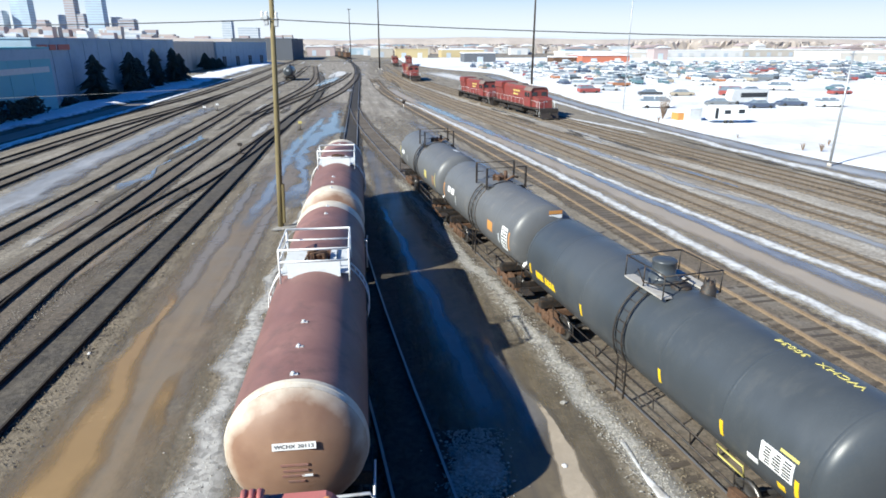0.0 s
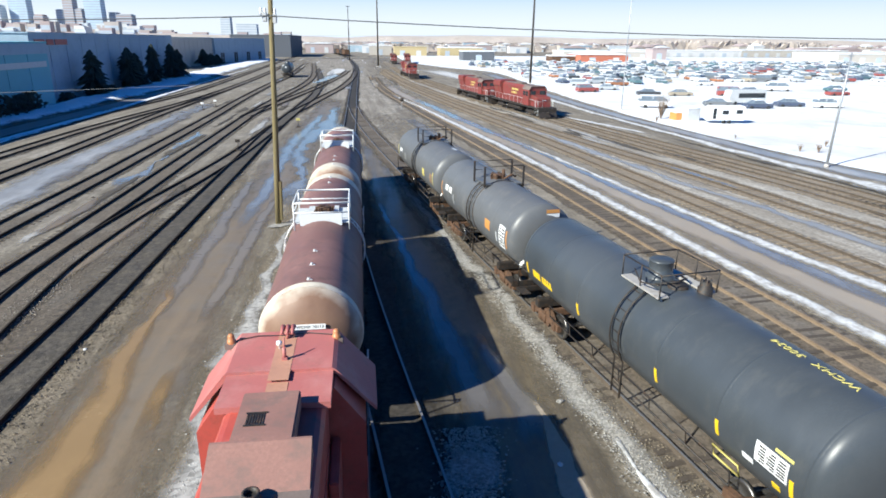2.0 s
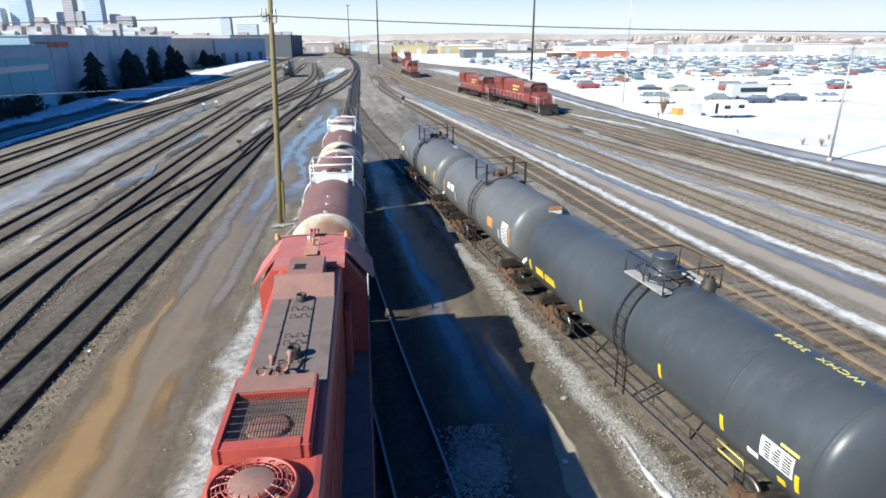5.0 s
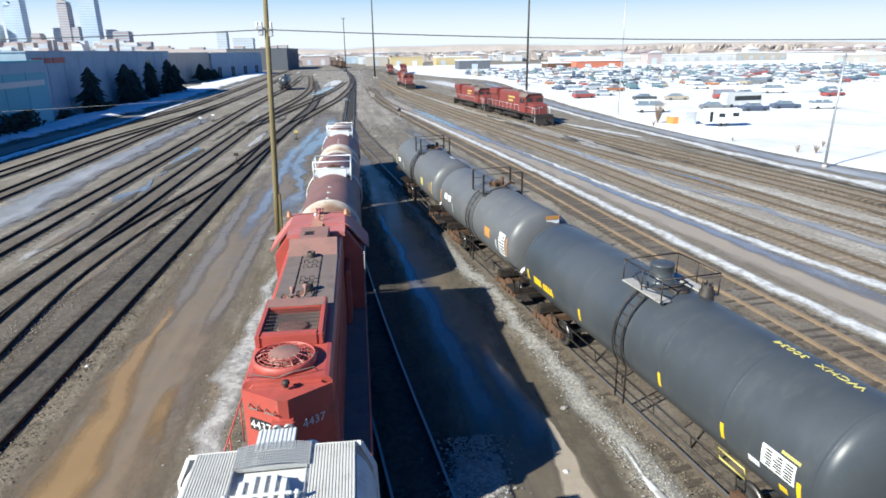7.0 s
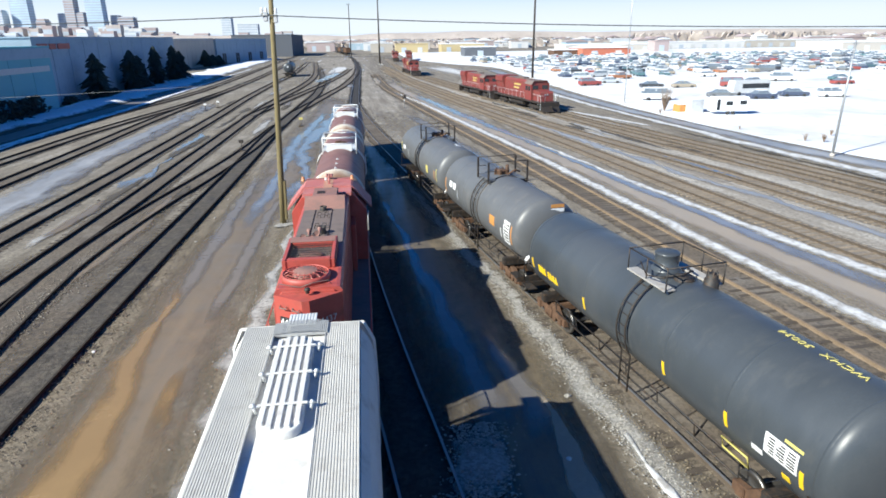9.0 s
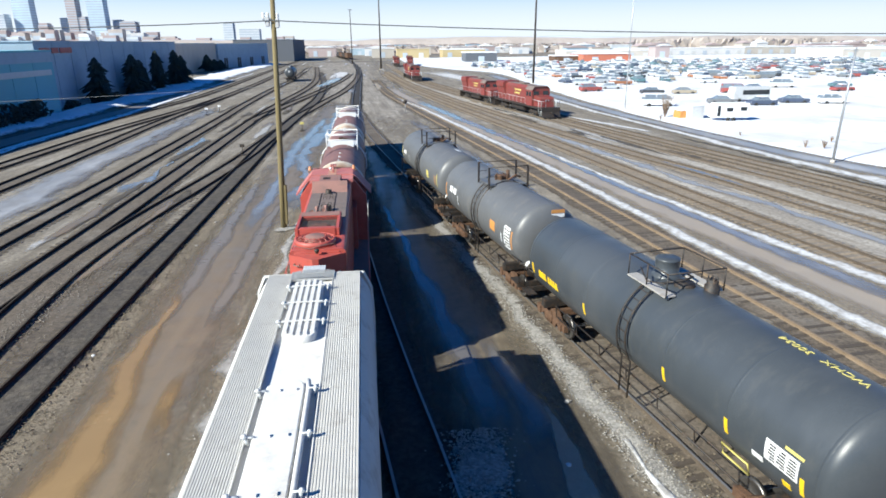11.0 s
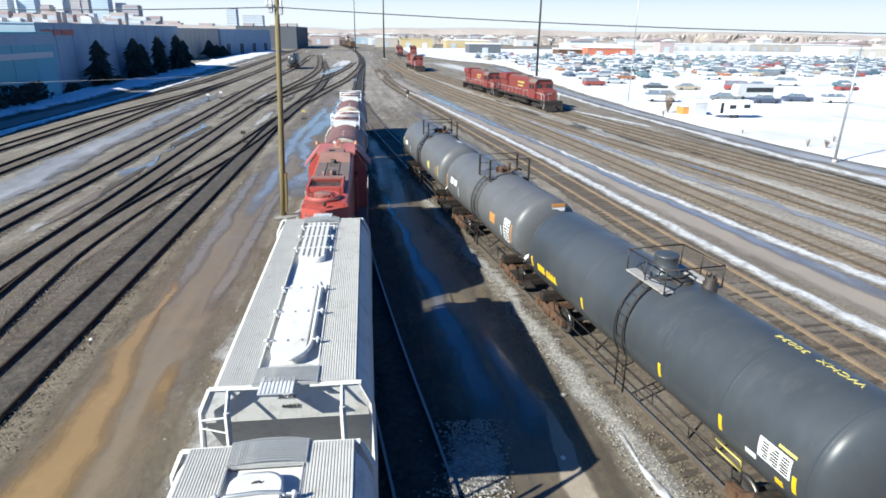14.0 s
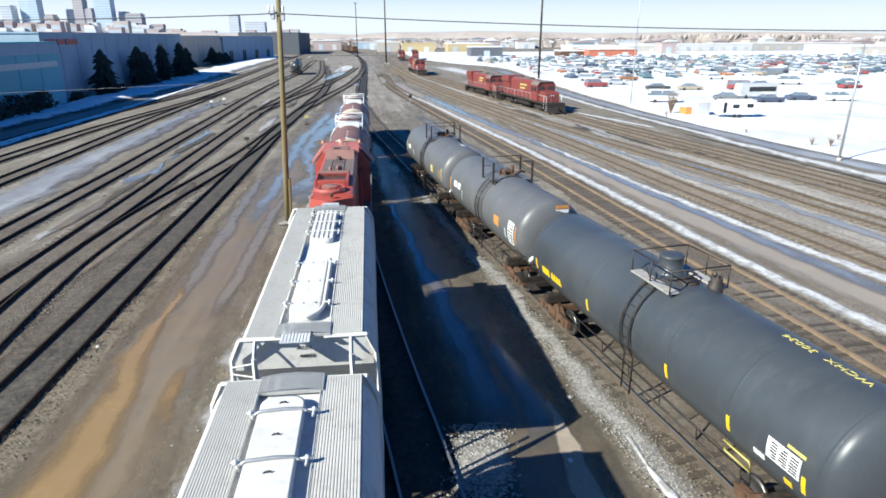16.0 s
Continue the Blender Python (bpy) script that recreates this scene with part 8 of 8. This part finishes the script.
def build_car_yard():
    rnd = random.Random(21)
    protos = []
    for k, (cn, col) in enumerate(CAR_COLORS):
        paint = mat("car_paint_" + cn.replace(" ", "_"), col, 0.45, var=0.12, scale=1, fine=20, bump=0.0)
        for kind in ("sedan", "suv", "van" if k % 2 else "pickup"):
            c = parked_car(kind, cn, paint, (k + len(kind)) % 6 != 0)
            protos.append(c)
    used = set()
    Z0 = GZ - 0.02
    def put(k, x, y, a):
        k = k % len(protos)
        m = pose(x, y, Z0, 0, 0, a)
        if k in used:
            copy_thing(protos[k], m)
        else:
            protos[k].matrix_basis = m
            used.add(k)
    near = [(5, 46.5, 99, 80), (15, 58.6, 101, 75), (6, 63.2, 97, 88), (6, 70.5, 99.5, 80), (4, 75.6, 97, 85), (21, 62, 121, 80), (12, 56.0, 122.5, 85), (11, 72, 120, 70), (6, 80.5, 127, 90), (10, 46.2, 131, 95), (0, 53, 137, 80), (9, 96, 121, 92), (3, 84, 152, 90), (5, 91, 133, 75), (18, 104, 132, 85), (1, 51, 150, 70), (26, 60, 149, 100)]
    for k, x, y, a in near:
        put(k, x, y, a)
    rows = [(158, 44, 80, 0), (166, 46, 150, 0), (176, 48, 150, 1), (186, 46, 170, 0), (197, 48, 200, 0), (207, 52, 205, 1), (218, 50, 210, 0), (230, 46, 220, 0), (243, 46, 235, 1), (257, 44, 240, 0), (272, 42, 230, 0), (288, 44, 240, 1), (305, 46, 250, 0)]
    for y, x0, x1, a in rows:
        x = x0 + rnd.uniform(0, 4)
        while x < x1:
            if rnd.random() < (0.62 if y < 190 else 0.80):
                put(rnd.choice((0, 1, 2, 3, 4, 5, 6, 7, 8, 3, 4, 5, 0, 1, 6, 12, 13, 14, 15, 16, 17, 18, 19, 20, 9, 10, 21, 23, 24)), x, y + rnd.uniform(-1.5, 1.5), rnd.choice((0, 180)) + rnd.uniform(-14, 14) + (90 if rnd.random() < 0.25 else 0))
            x += rnd.uniform(2.9, 5.2) * (1.25 if y > 220 else 1.1)
    # snow heaps among the rows
    bm = bmesh.new()
    for k in range(260):
        y = rnd.uniform(105, 330)
        x = rnd.uniform(44, 210)
        lathe(bm, [(0, 0.35 * rnd.uniform(0.6, 1.6)), (0.8, 0.25), (1.5, 0.06), (1.9, -0.05)], "Z", 7, (x, y, GZ + 0.1))
    tagged(part("snow_heaps", bm, "snow"), "snow heaps ploughed up between parked cars", "snow", "", "stuff")
    # camper trailer
    t = thing("camper_trailer", "white camper trailer with dark windows and flat shadow", "trailer", at=pose(46.8, 78.6, GZ + 0.12, 0, 0, -6))
    bm = bmesh.new()
    prism(bm, [(-3.4, 0.55), (-3.5, 2.2), (-3.0, 2.75), (3.2, 2.75), (3.4, 2.2), (3.3, 0.55)], -1.15, 1.15)
    bmesh.ops.bevel(bm, geom=bm.edges[:], offset=0.08, segments=2, affect="EDGES")
    part("trailer_body", bm, "whitesign", t)
    for x0, x1, z0, z1 in ((-2.7, -2.1, 0.8, 2.4), (-1.0, 0.2, 1.5, 2.1), (1.6, 2.8, 1.6, 2.2)):
        bm = bmesh.new()
        box(bm, x0, x1, -1.19, -1.13, z0, z1, 0.02)
        part("window", bm, "glass", t)
    for x in (-0.5, 0.5):
        bm = bmesh.new()
        lathe(bm, [(0, -0.12), (0.34, -0.12), (0.36, 0), (0.34, 0.12), (0, 0.12)], "Y", 14, (x, -1.0, 0.36))
        part("wheel", bm, "ink", t)
    bm = bmesh.new()
    tube(bm, [(-3.4, 0, 0.5), (-4.6, 0, 0.45), (-4.6, 0, 0.0)], 0.06, 6)
    part("drawbar", bm, "iron", t)
    t.scale = (0.7, 0.75, 0.85)
    # motor home and boxes
    t = thing("motor_home", "white motor home with long dark window band", "motor home", at=pose(64.5, 103, GZ + 0.12, 0, 0, 4))
    bm = bmesh.new()
    prism(bm, [(-4.6, 0.5), (-4.7, 1.6), (-4.3, 3.0), (4.6, 3.0), (4.7, 0.5)], -1.2, 1.2)
    bmesh.ops.bevel(bm, geom=bm.edges[:], offset=0.1, segments=2, affect="EDGES")
    part("coach_body", bm, "pale", t)
    bm = bmesh.new()
    box(bm, -2.4, 4.3, -1.24, -1.18, 1.5, 2.4, 0.02)
    part("window_band", bm, "glass", t)
    for x in (-3.0, 2.8):
        bm = bmesh.new()
        lathe(bm, [(0, -0.15), (0.42, -0.15), (0.45, 0), (0.42, 0.15), (0, 0.15)], "Y", 14, (x, -1.05, 0.45))
        part("wheel", bm, "ink", t)
    t.scale = (0.75, 0.8, 0.85)
    for x, y, w, mt, lab in ((43.6, 81.6, 1.9, "pale", "pale grey storage box in snow"), (42.2, 82.6, 1.2, "orange", "orange bin in snow")):
        b = thing("storage_box", lab, "box", at=pose(x, y, GZ + 0.1, 0, 0, 8))
        bm = bmesh.new()
        box(bm, -w / 2, w / 2, -0.8, 0.8, 0, w * 0.9, 0.04)
        part("box_body", bm, mt, b)
        bm = bmesh.new()
        box(bm, -w / 2 - 0.04, w / 2 + 0.04, -0.84, 0.84, w * 0.9, w * 0.9 + 0.08, 0.02)
        part("lid", bm, "snow", b)
    # bare bushes
    for k, (x, y, h, n) in enumerate(((40.4, 83.6, 3.6, 60), (44.0, 56.4, 0.9, 24), (42.6, 57.2, 0.8, 18), (38.6, 81.0, 0.9, 16), (47.5, 60, 0.7, 14), (58, 92, 1.0, 20), (41, 66, 0.6, 12))):
        b = thing("bare_bush", "leafless brown bush in snow", "bush", "bare bushes", at=pose(x, y, GZ + 0.05, 0, 0, 40 * k))
        bm = bmesh.new()
        for j in range(n):
            a, sp = rnd.uniform(0, math.tau), rnd.uniform(0.1, 0.5)
            hh = h * rnd.uniform(0.5, 1.0)
            p1 = Vector((math.cos(a) * sp * hh * 0.35, math.sin(a) * sp * hh * 0.35, hh * 0.5))
            p2 = Vector((math.cos(a + 0.3) * sp * hh * 0.8, math.sin(a + 0.3) * sp * hh * 0.8, hh))
            tube(bm, [(0, 0, 0), p1, p2], [0.03, 0.02, 0.006], 4)
            for q in range(2):
                d = Vector((rnd.uniform(-1, 1), rnd.uniform(-1, 1), rnd.uniform(0.3, 1))) * hh * 0.22
                tube(bm, [p1.lerp(p2, 0.3 + 0.4 * q), p1.lerp(p2, 0.3 + 0.4 * q) + d], [0.014, 0.004], 3)
        part("twig_clump", bm, "twig", b)
    # small yard litter
    for k in range(24):
        zone = rnd.choice(((-27, -18, 40, 110), (-10.2, -9.4, 20, 60), (4.2, 6.2, 12, 34), (22, 34, 40, 75), (9.5, 13, 18, 50)))
        x, y = rnd.uniform(zone[0], zone[1]), rnd.uniform(zone[2], zone[3])
        s = rnd.uniform(0.05, 0.11)
        b = thing("stone", "loose pale stone lying on the yard", "stone", "loose stones", at=pose(x, y, GZ + s * 0.25, 0, 0, rnd.uniform(0, 360)))
        bm = bmesh.new()
        bmesh.ops.create_icosphere(bm, subdivisions=1, radius=s)
        for v in bm.verts:
            v.co = Vector((v.co.x * 1.2, v.co.y, v.co.z * 0.6)) * (1 + 0.3 * noise.noise(v.co * 9 + Vector((k, 0, 0))))
        part("stone_body", bm, rnd.choice(("chips", "snow_dirty", "ballast")), b)
    for x, y in ((-25.0, 100), (-24.0, 104), (-12.6, 62), (-8.6, 79)):
        b = thing("switch_stand", "small trackside switch stand", "switch stand", "switch stands", at=pose(x, y, GZ))
        bm = bmesh.new()
        box(bm, -0.3, 0.3, -0.2, 0.2, 0, 0.12, 0.02)
        tube(bm, [(0, 0, 0.1), (0, 0, 0.95)], 0.04, 6)
        part("stand", bm, "iron", b)
        bm = bmesh.new()
        box(bm, -0.22, 0.22, -0.02, 0.02, 0.8, 1.1, 0.01)
        part("target_plate", bm, "whitesign" if x < -20 else "yellow_letter" if x > -10 else "iron", b)

build_ground()
build_surfaces()
build_tracks()
build_gravel()
build_black_cars()
build_train()
build_poles()
build_buildings()
build_distance()
build_far_wagons()
build_car_yard()
motions()
